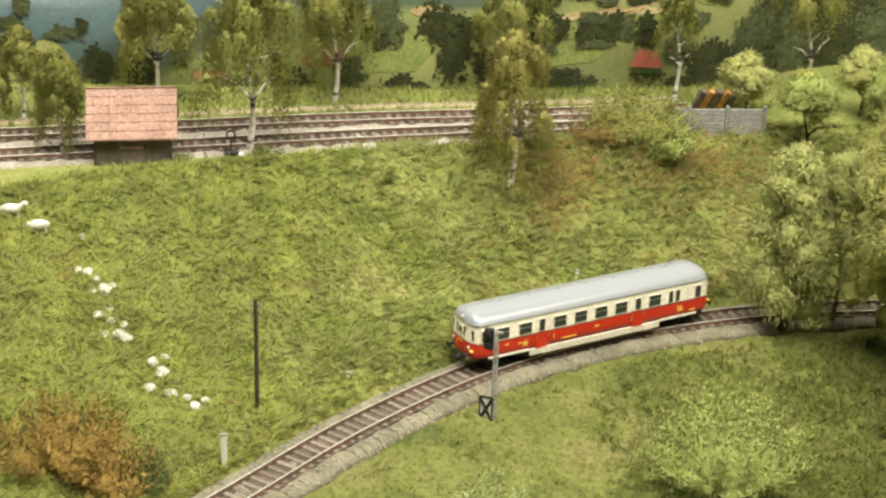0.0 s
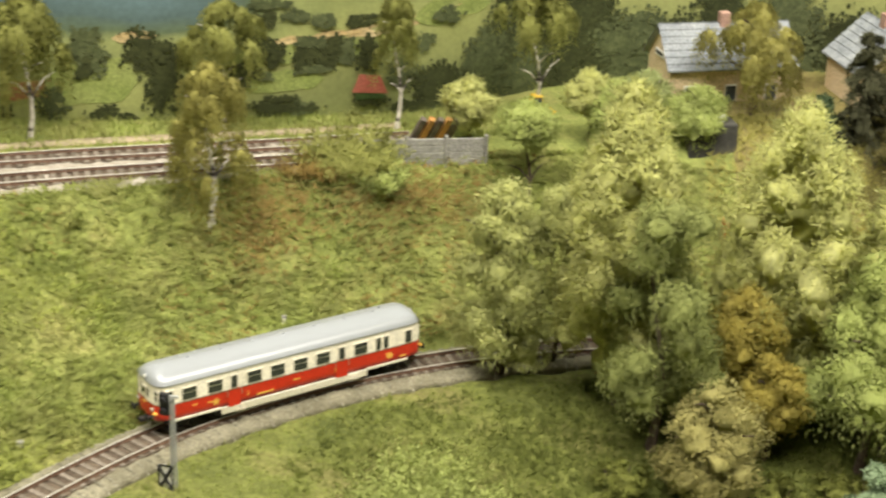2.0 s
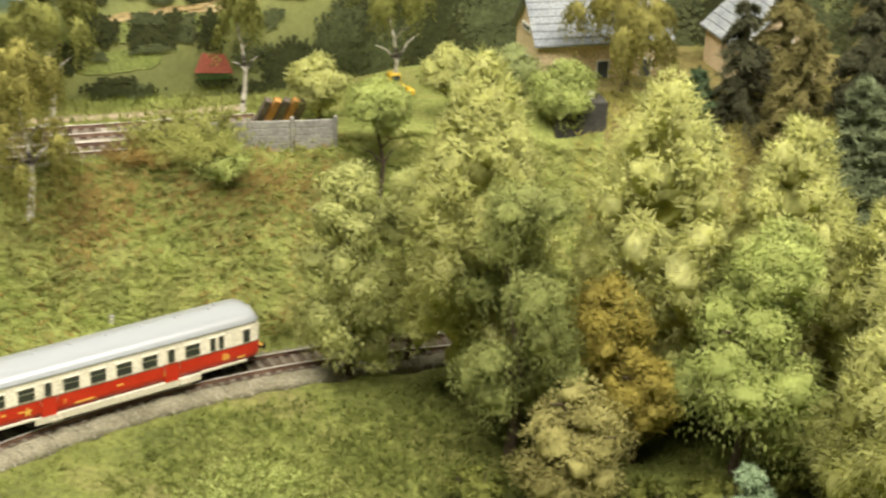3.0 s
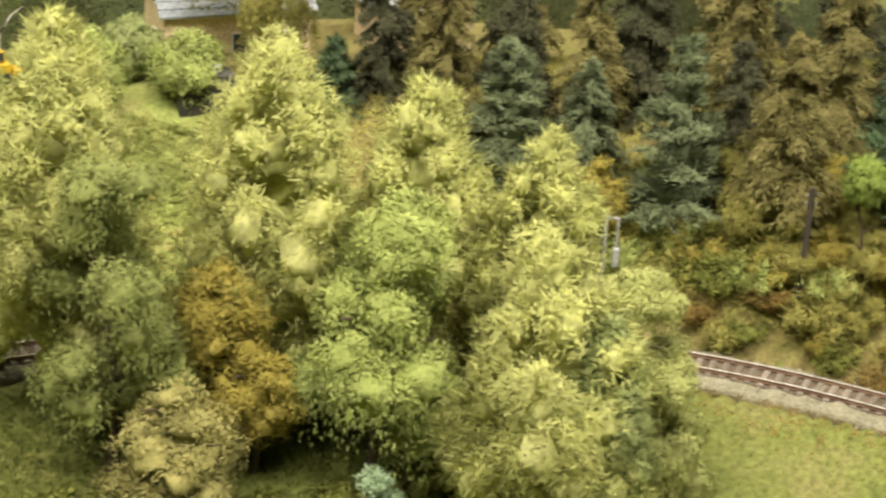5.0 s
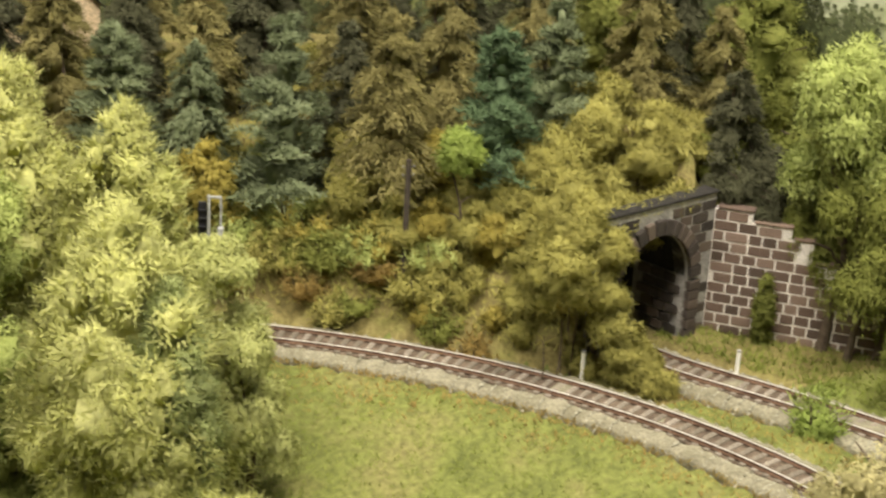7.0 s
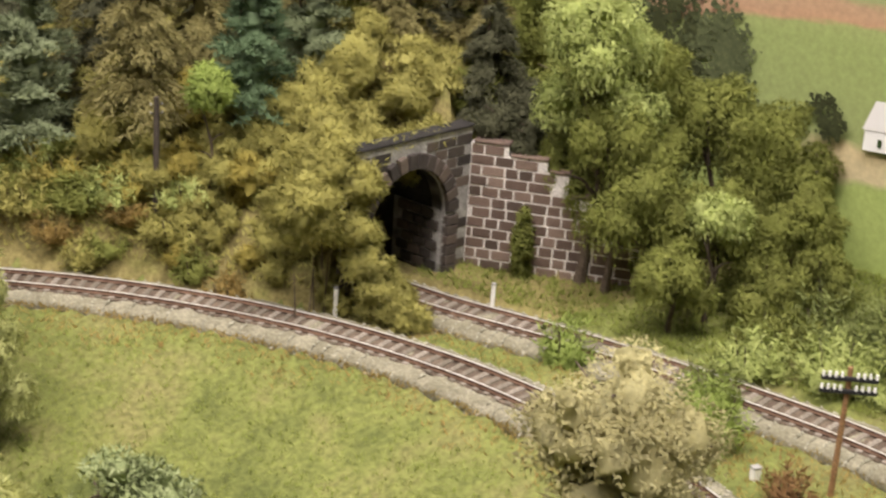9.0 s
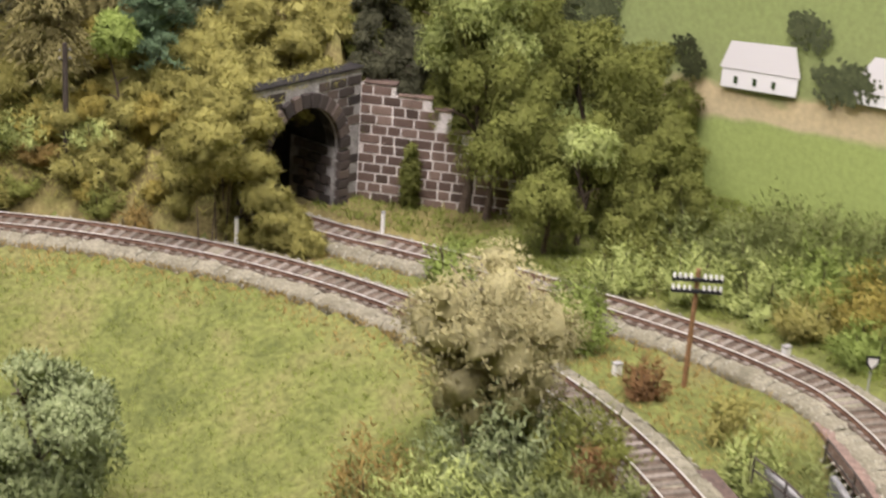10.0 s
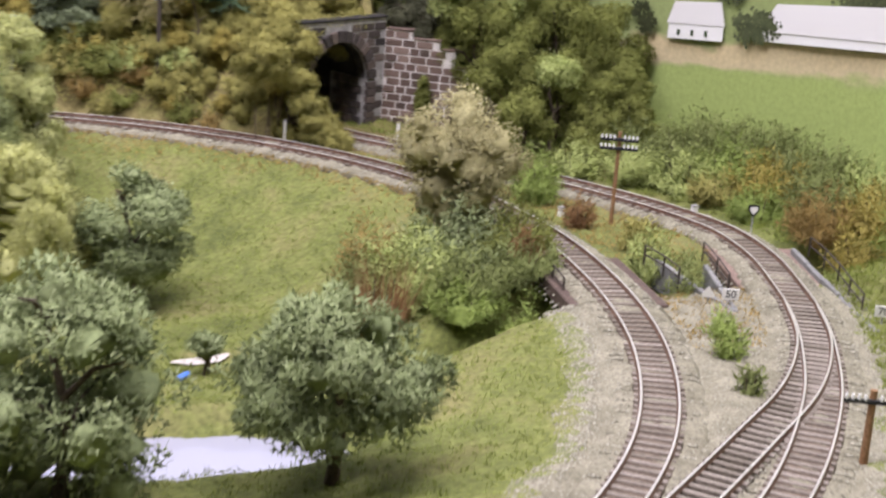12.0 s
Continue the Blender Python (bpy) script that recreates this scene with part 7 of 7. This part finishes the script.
plant("spruce_tree", "fir", 0.776, 1.020, 0.188, 0.030, F_TEAL, "emerald fir on the hill", 0.108, 0.0024, 1.4, group="spruces")
plant("spruce_tree", "fir", 0.822, 1.040, 0.196, 0.027, F_BLUE, "green fir above the tunnel", 0.118, 0.0024, 1.3, group="spruces")
plant("spruce_tree", C, 0.769, 1.084, 0.226, 0.034, F_SPRUCE, "tall brown spruce above the tunnel", 0.105, 0.0024, 1.2, group="spruces")
plant("spruce_tree", C, 0.879, 1.038, 0.228, 0.040, F_SPRUCE, "tall dark brown spruce above the tunnel", 0.105, 0.0024, 1.3, group="spruces")
plant("spruce_tree", C, 0.907, 0.972, 0.168, 0.033, F_DARK, "near-black spruce behind the wing wall", 0.074, 0.0024, 1.5, group="spruces")
plant("spruce_tree", C, 0.719, 1.115, 0.222, 0.035, F_SPRUCE, "brown spruce deep in the wood", 0.105, 0.0024, 1.1, group="spruces")
plant("spruce_tree", C, 0.668, 1.150, 0.219, 0.033, F_DARK, "dark spruce deep in the wood", 0.105, 0.0024, 1.1, group="spruces")
plant("spruce_tree", C, 0.60, 1.195, 0.212, 0.034, F_DARK, "dark spruce deep in the wood", 0.105, 0.0024, 1.1, group="spruces")
plant("spruce_tree", C, 0.80, 1.135, 0.232, 0.037, F_DARK, "dark spruce deep in the wood", 0.105, 0.0024, 1.1, group="spruces")
plant("hill_tree", "broad", 0.975, 1.06, 0.212, 0.042, F_OAK, "dark broad-leaved tree behind the spruces", 0.08, 0.0026, 0.8, group="hill trees")
plant("hill_tree", "broad", 0.90, 1.11, 0.225, 0.040, F_OAK, "dark broad-leaved tree behind the spruces", 0.10, 0.0026, 0.8, group="hill trees")
for k, (x, y, top, r, m) in enumerate([(0.62, 1.235, 0.225, 0.03, F_SPRUCE), (0.69, 1.20, 0.26, 0.036, F_DARK), (0.735, 1.165, 0.265, 0.036, F_SPRUCE), (0.765, 1.20, 0.265, 0.036, F_DARK),
                                       (0.83, 1.09, 0.25, 0.036, F_SPRUCE), (0.855, 1.15, 0.265, 0.036, F_DARK), (0.925, 1.075, 0.25, 0.036, F_DARK), (0.93, 1.03, 0.195, 0.03, F_SPRUCE), (0.59, 1.15, 0.19, 0.028, F_DARK), (0.705, 1.085, 0.18, 0.026, F_DARK), (0.615, 1.10, 0.165, 0.026, F_BLUE)]):
    plant("spruce_tree", C, x, y, top, r, m, "dark ragged spruce in the thick of the wood", 0.095, 0.0024, 1.1, group="spruces")
# ochre broom over the tunnel and down the slope: place, top, radius, lower edge
BROOM = [(0.709, 1.067, 0.126, 0.026), (0.723, 1.045, 0.113, 0.023), (0.691, 1.044, 0.106, 0.025), (0.713, 1.018, 0.092, 0.025), (0.807, 1.006, 0.128, 0.029), (0.838, 1.011, 0.145, 0.027),
         (0.86, 0.988, 0.138, 0.024), (0.878, 0.976, 0.132, 0.016), (0.732, 0.993, 0.076, 0.022), (0.868, 1.005, 0.142, 0.024), (0.895, 0.99, 0.134, 0.018), (0.85, 1.03, 0.152, 0.026),
         (0.766, 0.949, 0.06, 0.018), (0.795, 0.9091, 0.1, 0.016), (0.7919, 0.9058, 0.076, 0.016), (0.7965, 0.899, 0.058, 0.016), (0.8042, 0.8954, 0.046, 0.016), (0.8089, 0.8886, 0.036, 0.014),
         (0.7754, 0.9105, 0.11, 0.018), (0.8142, 0.8799, 0.027, 0.011), (0.7617, 0.9012, 0.098, 0.022), (0.7839, 0.9221, 0.118, 0.016)]
for a, th, r in [(-0.018, 0.75, 0.019), (-0.020, 0.55, 0.018), (-0.035, 0.90, 0.015), (-0.035, 0.72, 0.024), (-0.035, 0.50, 0.020), (-0.060, 0.95, 0.016), (-0.060, 0.80, 0.026), (-0.060, 0.60, 0.026), (-0.060, 0.38, 0.022), (-0.090, 0.94, 0.024),
                 (-0.090, 0.74, 0.027), (-0.090, 0.52, 0.027), (-0.090, 0.3, 0.024), (-0.120, 0.90, 0.025), (-0.120, 0.68, 0.028), (-0.120, 0.46, 0.026), (-0.150, 0.86, 0.026), (-0.150, 0.60, 0.028), (-0.028, 0.30, 0.018)]:
    b = -(MID + 0.050 * math.cos(math.pi * th))
    p = CORNER + ALONG * a + ACROSS * b
    z = 0.005 + 0.084 * math.sin(math.pi * th) ** 0.7
    plant("broom_bush", "broom", float(p[0]), float(p[1]), z + r * 1.05, r, G_SCRUB, "ochre-green broom draped over the tunnel slope", z - 0.75 * r, 0.0020, 1.0, category="bush", base=z - 0.75 * r, group="broom bushes", limbs=2)
for x, y, top, r in BROOM:
    low = top - 2.0 * r
    plant("broom_bush", "broom", x, y, top, r, G_SCRUB, "ochre-green broom draped over the tunnel slope", low, 0.0020, 1.1, category="bush", base=min(gz(x, y), low), group="broom bushes", limbs=2)
for x, y, top, r, m, w in [(0.674, 1.044, 0.083, 0.022, F_OAK, "dark green shrub on the slope"), (0.659, 1.063, 0.085, 0.023, G_SCRUB, "ochre shrub on the slope"), (0.635, 1.076, 0.078, 0.022, F_OAK, "dark green shrub on the slope"),
                           (0.636, 1.105, 0.112, 0.023, G_SCRUB, "ochre bush on the hill"), (0.660, 1.093, 0.106, 0.024, F_OAK, "dark green bush on the hill"), (0.617, 1.078, 0.112, 0.022, F_YELLOW, "ochre bush on the hill"),
                           (0.575, 1.095, 0.075, 0.022, F_OAK, "dark green shrub on the slope"), (0.54, 1.115, 0.082, 0.024, F_OAK, "dark green shrub on the slope"), (0.50, 1.12, 0.084, 0.022, F_YELLOW, "ochre shrub on the slope"), (0.46, 1.13, 0.09, 0.024, F_OAK, "dark green shrub on the slope")]:
    plant("hill_bush", "bush", x, y, top, r, m, w, top - 2 * r, 0.0021, 0.8, category="bush", group="hill bushes")
for x, y, top, r, m in [(0.925, 0.965, 0.125, 0.026, F_DARK), (0.945, 0.935, 0.112, 0.026, F_OAK), (0.918, 0.940, 0.104, 0.016, F_DARK), (0.90, 0.985, 0.135, 0.024, F_OAK), (0.955, 0.965, 0.135, 0.03, F_OAK)]:
    plant("wall_shrub", "broad", x, y, top, r, m, "dark shrub above the wing wall", top - 1.9 * r, 0.0023, 1.0, category="bush", group="wall shrubs", limbs=2)
for run, back, top, r, m in [(0.012, 0.016, 0.112, 0.014, F_DARK), (0.030, 0.013, 0.102, 0.013, F_DARK), (0.046, 0.014, 0.096, 0.014, F_OAK), (0.060, 0.012, 0.084, 0.014, F_OAK), (0.076, 0.012, 0.070, 0.014, F_OAK), (0.092, 0.010, 0.058, 0.014, F_OAK), (0.106, 0.006, 0.046, 0.014, F_OAK)]:
    p = CORNER + WING * run - WING_FRONT * back
    plant("wall_shrub", "dome", float(p[0]), float(p[1]), top, r, m, "dark shrub leaning over the wing wall", top - 1.8 * r, 0.0021, 1.2, category="bush", group="wall shrubs", limbs=2)
for a, b, r in [(-0.012, 0.02, 0.010), (-0.012, 0.035, 0.010), (-0.012, 0.05, 0.010), (-0.012, 0.066, 0.011), (-0.012, 0.08, 0.012), (-0.018, 0.008, 0.012)]:
    p = CORNER + ALONG * a + ACROSS * b
    plant("wall_weed", "wild", float(p[0]), float(p[1]), 0.106, r, G_SCRUB, "ochre weeds on top of the tunnel front", None, 0.002, 1.2, category="weed", base=0.090, group="wall weeds")
plant("hill_bush", "broad", 0.739, 0.990, 0.137, 0.0155, F_LIME, "bright lime-green round bush on the slope", 0.105, 0.0021, 1.0, category="bush", group="hill bushes")
for k in range(12):
    x = 0.60 + 0.0125 * k
    y = float(np.interp(x, [0.606, 0.704, 0.781], [1.021, 0.952, 0.86])) + 0.048 + 0.008 * math.sin(5 * k)
    plant("slope_weed", "wild", x, y, gz(x, y) + 0.017, 0.014, (G_SCRUB, F_OAK, G_DRY)[k % 3], "ochre and green weeds beside the track", None, 0.0021, 0.7, category="weed", group="slope weeds")
for k in range(26):
    i = int((np.abs(LINE_A[:, 0] - (0.690 + 0.0044 * k)) + (LINE_A[:, 1] < 0.8)).argmin())
    for row, (off, r, rise) in enumerate(((0.037, 0.010, 0.014), (0.056, 0.016, 0.030), (0.080, 0.020, 0.044))):
        x, y, _ = lateral(LINE_A, off + 0.006 * math.sin(2.3 * k + row))[i]
        if (k < 14 and (k + row) % 2) or beside(LINE_B, x, y)[0][0] > -0.019 - 0.6 * r or x > 0.822:
            continue
        low = gz(x, y) - 0.3 * r
        plant("broom_bush", "broom", float(x), float(y), gz(x, y) + rise, r, (G_SCRUB, G_SCRUB, F_YELLOW)[(k + row) % 3], "ochre-green broom at the foot of the slope", low, 0.0020, 0.9, category="bush", group="broom bushes", limbs=2)
plant("ivy_column", "broad", 0.9053, 0.9186, 0.060, 0.0068, F_OAK, "dark ivy growing up the wing wall", 0.006, 0.0019, 1.6, category="ivy")

for k in range(22):
    x = 0.575 + 0.0085 * k
    y = float(np.interp(x, [0.5, 0.606, 0.704, 0.781], [1.062, 1.021, 0.952, 0.86])) + 0.068 + 0.014 * math.sin(4 * k)
    if x > 0.735:
        continue
    plant("slope_weed", "wild", x, y, gz(x, y) + 0.022, 0.018, (F_OAK, G_SCRUB, F_MID, F_YELLOW)[k % 4], "tall ochre and green weeds on the slope", None, 0.0021, 0.8, category="weed", group="slope weeds")

# ---- planting: east of the tunnel ----
plant("oak_tree", "dome", 0.932, 0.897, 0.203, 0.036, F_MID, "tall oak with bright upper clumps by the wall", 0.11, 0.0021, 1.2, group="oaks")
for x, y, top, r in [(0.938, 0.880, 0.132, 0.030), (0.954, 0.874, 0.110, 0.037), (1.005, 0.880, 0.140, 0.042), (1.045, 0.875, 0.125, 0.037), (1.040, 0.845, 0.092, 0.032), (0.981, 0.840, 0.096, 0.033),
                     (0.942, 0.822, 0.070, 0.024), (0.995, 0.807, 0.062, 0.024), (0.985, 0.920, 0.150, 0.038), (1.021, 0.794, 0.066, 0.020), (0.958, 0.905, 0.165, 0.036)]:
    plant("oak_tree", "dome", x, y, top, r, F_OAK, "spreading dark green oak before the field", top - 1.75 * r, 0.0022, 1.1, group="oaks")
plant("oak_bough", "dome", 0.966, 0.822, 0.092, 0.020, F_MID, "small pale oak before the darker oaks", 0.072, 0.0021, 1.1, category="tree", group="oaks")
plant("round_tree", "broad", 0.782, 0.631, 0.114, 0.044, F_TAN, "round speckled tan-green tree beside the track", 0.014, 0.0020, 1.6, group="meadow trees", stem=0.003)
for x, y, top, r, m, w in [(0.735, 0.590, 0.036, 0.030, F_MID, "wild green bush under the round tree"), (0.770, 0.600, 0.050, 0.032, F_FRONT, "wild green bush under the round tree"), (0.800, 0.590, 0.048, 0.026, F_OAK, "wild green bush under the round tree"),
                           (0.765, 0.565, 0.034, 0.030, F_REED, "fresh green weeds beside the brook"), (0.790, 0.560, 0.036, 0.024, F_REED, "fresh green weeds beside the brook"),
                           (0.745, 0.548, 0.018, 0.022, F_LIME, "fresh green weeds beside the brook"), (0.795, 0.568, 0.040, 0.008, F_RUST, "rust-red stems beside the brook"), (0.705, 0.605, 0.026, 0.018, F_REED, "tall green reeds beside the brook"),
                           (0.722, 0.625, 0.034, 0.018, G_DRY, "dry yellow stems beside the brook"), (0.780, 0.530, 0.010, 0.018, F_LIME, "fresh green weeds at the culvert"), (0.800, 0.500, 0.014, 0.015, F_REED, "fresh green weeds at the culvert")]:
    plant("brook_bush", "wild", x, y, top, r, m, w, None, 0.0024, 1.1, category="bush", group="brook bushes")
plant("meadow_tree", "airy", 0.606, 0.730, 0.054, 0.047, F_FRONT, "dark blue-green broad tree on the meadow", -0.046, 0.0024, 1.1, group="meadow trees", stem=0.0028)
plant("meadow_tree", "feathery", 0.540, 0.740, 0.056, 0.045, F_BRIGHT, "light green tree on the meadow", -0.030, 0.0024, 1.1, group="meadow trees")
plant("pond_tree", "airy", 0.466, 0.380, 0.107, 0.062, F_FRONT, "large blue-green tree beside the pond", -0.024, 0.0027, 1.2, group="meadow trees", stem=0.0035)
plant("pond_tree", "airy", 0.574, 0.350, 0.097, 0.052, F_FRONT, "pale-tipped green tree beside the pond", 0.004, 0.0027, 1.1, group="meadow trees", stem=0.003)
plant("pond_tree", "feathery", 0.545, 0.868, 0.105, 0.026, F_GREY, "pale tree at the meadow edge", -0.02, 0.0022, 1.0, group="meadow trees")
for k, (x, y, top, r, m, w) in enumerate([(0.885, 0.705, 0.050, 0.018, F_LIME, "yellow-green shrub between the lines"), (0.880, 0.640, 0.036, 0.009, F_RUST, "rust-red shrub between the lines"), (0.905, 0.735, 0.045, 0.016, F_REED, "green shrub between the lines"),
                                          (0.985, 0.735, 0.046, 0.022, F_MID, "green hedge bush by the field"), (1.008, 0.700, 0.048, 0.024, F_MID, "green hedge bush by the field"), (1.028, 0.735, 0.062, 0.026, F_REED, "reedy bush by the field"),
                                          (1.06, 0.73, 0.066, 0.028, F_REED, "blue-green reeds by the field"), (1.075, 0.69, 0.064, 0.028, F_REED, "blue-green reeds by the field"), (1.04, 0.69, 0.056, 0.026, F_LIME, "bright green bush by the verge"), (1.01, 0.665, 0.040, 0.020, G_SCRUB, "ochre bush by the verge"),
                                          (1.045, 0.65, 0.054, 0.026, F_YELLOW, "ochre autumn bush by the verge"), (1.08, 0.64, 0.064, 0.028, F_REED, "blue-green reeds by the field"), (1.015, 0.625, 0.040, 0.018, F_LIME, "bright green bush by the verge"), (1.05, 0.605, 0.052, 0.026, F_REED, "reedy bush by the field"),
                                          (1.085, 0.59, 0.062, 0.028, F_MID, "green bush by the field"), (1.03, 0.575, 0.050, 0.024, G_DRY, "rusty autumn bush by the verge"), (1.06, 0.555, 0.056, 0.026, F_YELLOW, "ochre autumn bush by the verge"), (1.085, 0.54, 0.060, 0.026, F_MID, "green bush by the field"),
                                          (1.025, 0.535, 0.038, 0.018, F_YELLOW, "ochre bush at the handrail"), (1.055, 0.505, 0.050, 0.026, F_LIME, "bright green bush at the handrail"), (1.04, 0.46, 0.045, 0.024, F_REED, "green bush at the handrail"), (1.07, 0.46, 0.05, 0.026, F_YELLOW, "ochre bush at the handrail"),
                                          (0.955, 0.765, 0.040, 0.018, F_MID, "green shrub beside the tunnel line"), (0.975, 0.775, 0.046, 0.020, F_OAK, "dark shrub beside the tunnel line"), (1.01, 0.77, 0.05, 0.024, F_REED, "green hedge bush by the field"),
                                          (0.880, 0.560, 0.036, 0.013, F_MID, "green shrub between the bridges"), (0.885, 0.530, 0.030, 0.011, F_REED, "green shrub between the bridges"), (0.893, 0.590, 0.034, 0.014, G_SCRUB, "ochre weeds between the bridges"),
                                          (0.868, 0.505, 0.026, 0.010, F_REED, "green weeds between the bridges"), (0.835, 0.425, 0.032, 0.008, F_LIME, "lime-green weeds between the lines"), (0.815, 0.395, 0.034, 0.008, F_LIME, "lime-green weeds between the lines"),
                                          (0.79, 0.345, 0.034, 0.006, F_REED, "small weeds between the lines"), (0.872, 0.812, 0.042, 0.014, F_LIME, "yellow-green shrub by the tunnel line")]):
    plant("verge_bush", "wild", x, y, top, r, m, w, None, 0.0025, 1.0, category="bush", group="verge bushes")

for x, y, top, r in [(1.048, 0.722, 0.060, 0.018), (1.075, 0.705, 0.062, 0.020), (1.070, 0.668, 0.058, 0.018), (1.040, 0.748, 0.054, 0.016), (1.085, 0.63, 0.058, 0.018)]:
    plant("reed_clump", "reed", x, y, top, r, F_REED, "tall green reeds growing in a clump", None, 0.0024, 1.0, category="reeds", group="reed clumps")

for x, y, top, r in [(0.704, 0.568, 0.030, 0.011), (0.795, 0.566, 0.036, 0.008)]:
    plant("brook_bush", "reed", x, y, top, r, F_RUST, "fan of thin rust-red stems beside the brook", None, 0.0011, 1.0, category="bush", group="brook bushes")

# ---- hall around the layout ----
M_HALL = mottled("hall_paint", (0.62, 0.6, 0.56), (0.7, 0.68, 0.64), 3, 40)
single("baseboard", boxed(-1.1, 1.5, -0.25, 1.5, -1.1, -0.14), mottled("baseboard_paint", (0.05, 0.05, 0.05), (0.08, 0.08, 0.08), 8, 90), "plain dark base that carries the layout", "base", kind="structure")
single("floor", boxed(-4, 4.5, -4, 4, -1.12, -1.1), mottled("hall_floor", (0.3, 0.28, 0.25), (0.38, 0.35, 0.31), 2, 30), "plain hall floor", "floor", kind="structure")
single("ceiling", boxed(-4, 4.5, -4, 4, 1.95, 2.0), M_HALL, "plain pale hall ceiling", "ceiling", kind="structure")
for nm, b in (("wall_north", (-4, 4.5, 4, 4.1)), ("wall_south", (-4, 4.5, -4.1, -4)), ("wall_west", (-4.1, -4, -4.1, 4.1)), ("wall_east", (4.5, 4.6, -4.1, 4.1))):
    single(nm, boxed(*b, -1.12, 2.0), M_HALL, "plain pale hall wall", "wall", kind="structure")

# ---- many small pieces: stone blocks and sleepers ----
BLOCK = bmesh.new()
box(BLOCK, -0.5, 0.5, -0.5, 0.5, -0.5, 0.5, bevel=0.06)
BLOCK_MESH = bpy.data.meshes.new("brick")
BLOCK.to_mesh(BLOCK_MESH)
BLOCK.free()
BLOCK_MESH.materials.append(M_BRICK)
SOOT_MESH = BLOCK_MESH.copy()
SOOT_MESH.materials[0] = M_SOOT


def block(parent, x, y, z, sx, sy, sz, ry=0.0):
    ob = new("brick", SOOT_MESH if parent == tunnel else BLOCK_MESH)
    ob.parent = parent
    ob.matrix_basis = pose(x, y, z, ry, 0, 0) @ Matrix.Diagonal((sx, sy, sz, 1))


rows = 15
for r in range(rows):
    z = FOOT + 0.0028 + (WALL_TOP - FOOT - 0.004) * r / rows
    x = 0.0 - (0.006 if r % 2 else 0.0)
    while x < 0.116:
        w = rng.uniform(0.008, 0.0145)
        a, b = max(x, 0.0), min(x + w, 0.116)
        crest = min(zt for (s0, zt), (s1, _) in zip(WING_STEPS, WING_STEPS[1:]) if s0 <= b and s1 >= a)
        if b - a > 0.003 and z + 0.002 < crest:
            block(wing, (a + b) / 2, 0.0004, z, b - a - 0.0012, 0.0013 + rng.uniform(0, 0.0004), 0.0053)
        x += w
    y = 0.0 - (0.006 if r % 2 else 0.0)
    while y > -0.093:
        w = rng.uniform(0.009, 0.017)
        a, b = y - w, min(y, 0.0)
        c = (a + b) / 2
        if b - a > 0.003 and (abs(c - MID) > ARCH + 0.009 if z < RISE else math.hypot(c - MID, z - RISE) > ARCH + 0.0115):
            block(tunnel, -0.0004, c, z, 0.0013 + rng.uniform(0, 0.0004), b - a - 0.0010, 0.0055)
        y -= w
part("reveal", boxed(-0.040, -0.0022, MID + ARCH - 0.0003, MID + ARCH + 0.0015, FOOT, RISE, bevel=0.0002), M_GREYMORTAR, tunnel, "mortar bed inside the tunnel mouth")
for r in range(8):
    for k in range(4):
        x = -0.0085 - 0.0095 * k - (0.004 if r % 2 else 0.0)
        if x > -0.036:
            block(tunnel, x, MID + ARCH - 0.0006, FOOT + 0.0032 + 0.0062 * r, 0.0086, 0.0016, 0.0053)
for k in range(15):
    a = math.pi * (k + 0.5) / 15
    ob = new("voussoir", SOOT_MESH)
    ob.parent = tunnel
    ob.matrix_basis = Matrix.Translation((0.0008, MID + (ARCH + 0.0045) * math.cos(a), RISE + (ARCH + 0.0045) * math.sin(a))) @ Euler((a, 0, 0)).to_matrix().to_4x4() @ Matrix.Diagonal((0.0045, 0.009, 0.0062, 1))
for k in range(8):
    for s in (-1, 1):
        block(tunnel, 0.0008, MID + s * (ARCH + 0.0045), FOOT + 0.003 + 0.006 * k, 0.0045, 0.009, 0.0052)
for track, line, most in SLEEPERS:
    t = np.gradient(line[:, :2], axis=0)
    for k in range(len(line) - 1, max(-1, len(line) - 1 - most), -1):
        ob = new("sleeper", SLEEPER_MESH)
        ob.parent = track
        ob.matrix_basis = pose(line[k][0], line[k][1], line[k][2], 0, 0, math.degrees(math.atan2(t[k, 1], t[k, 0])) + 90 + rng.normal(0, 0.8))
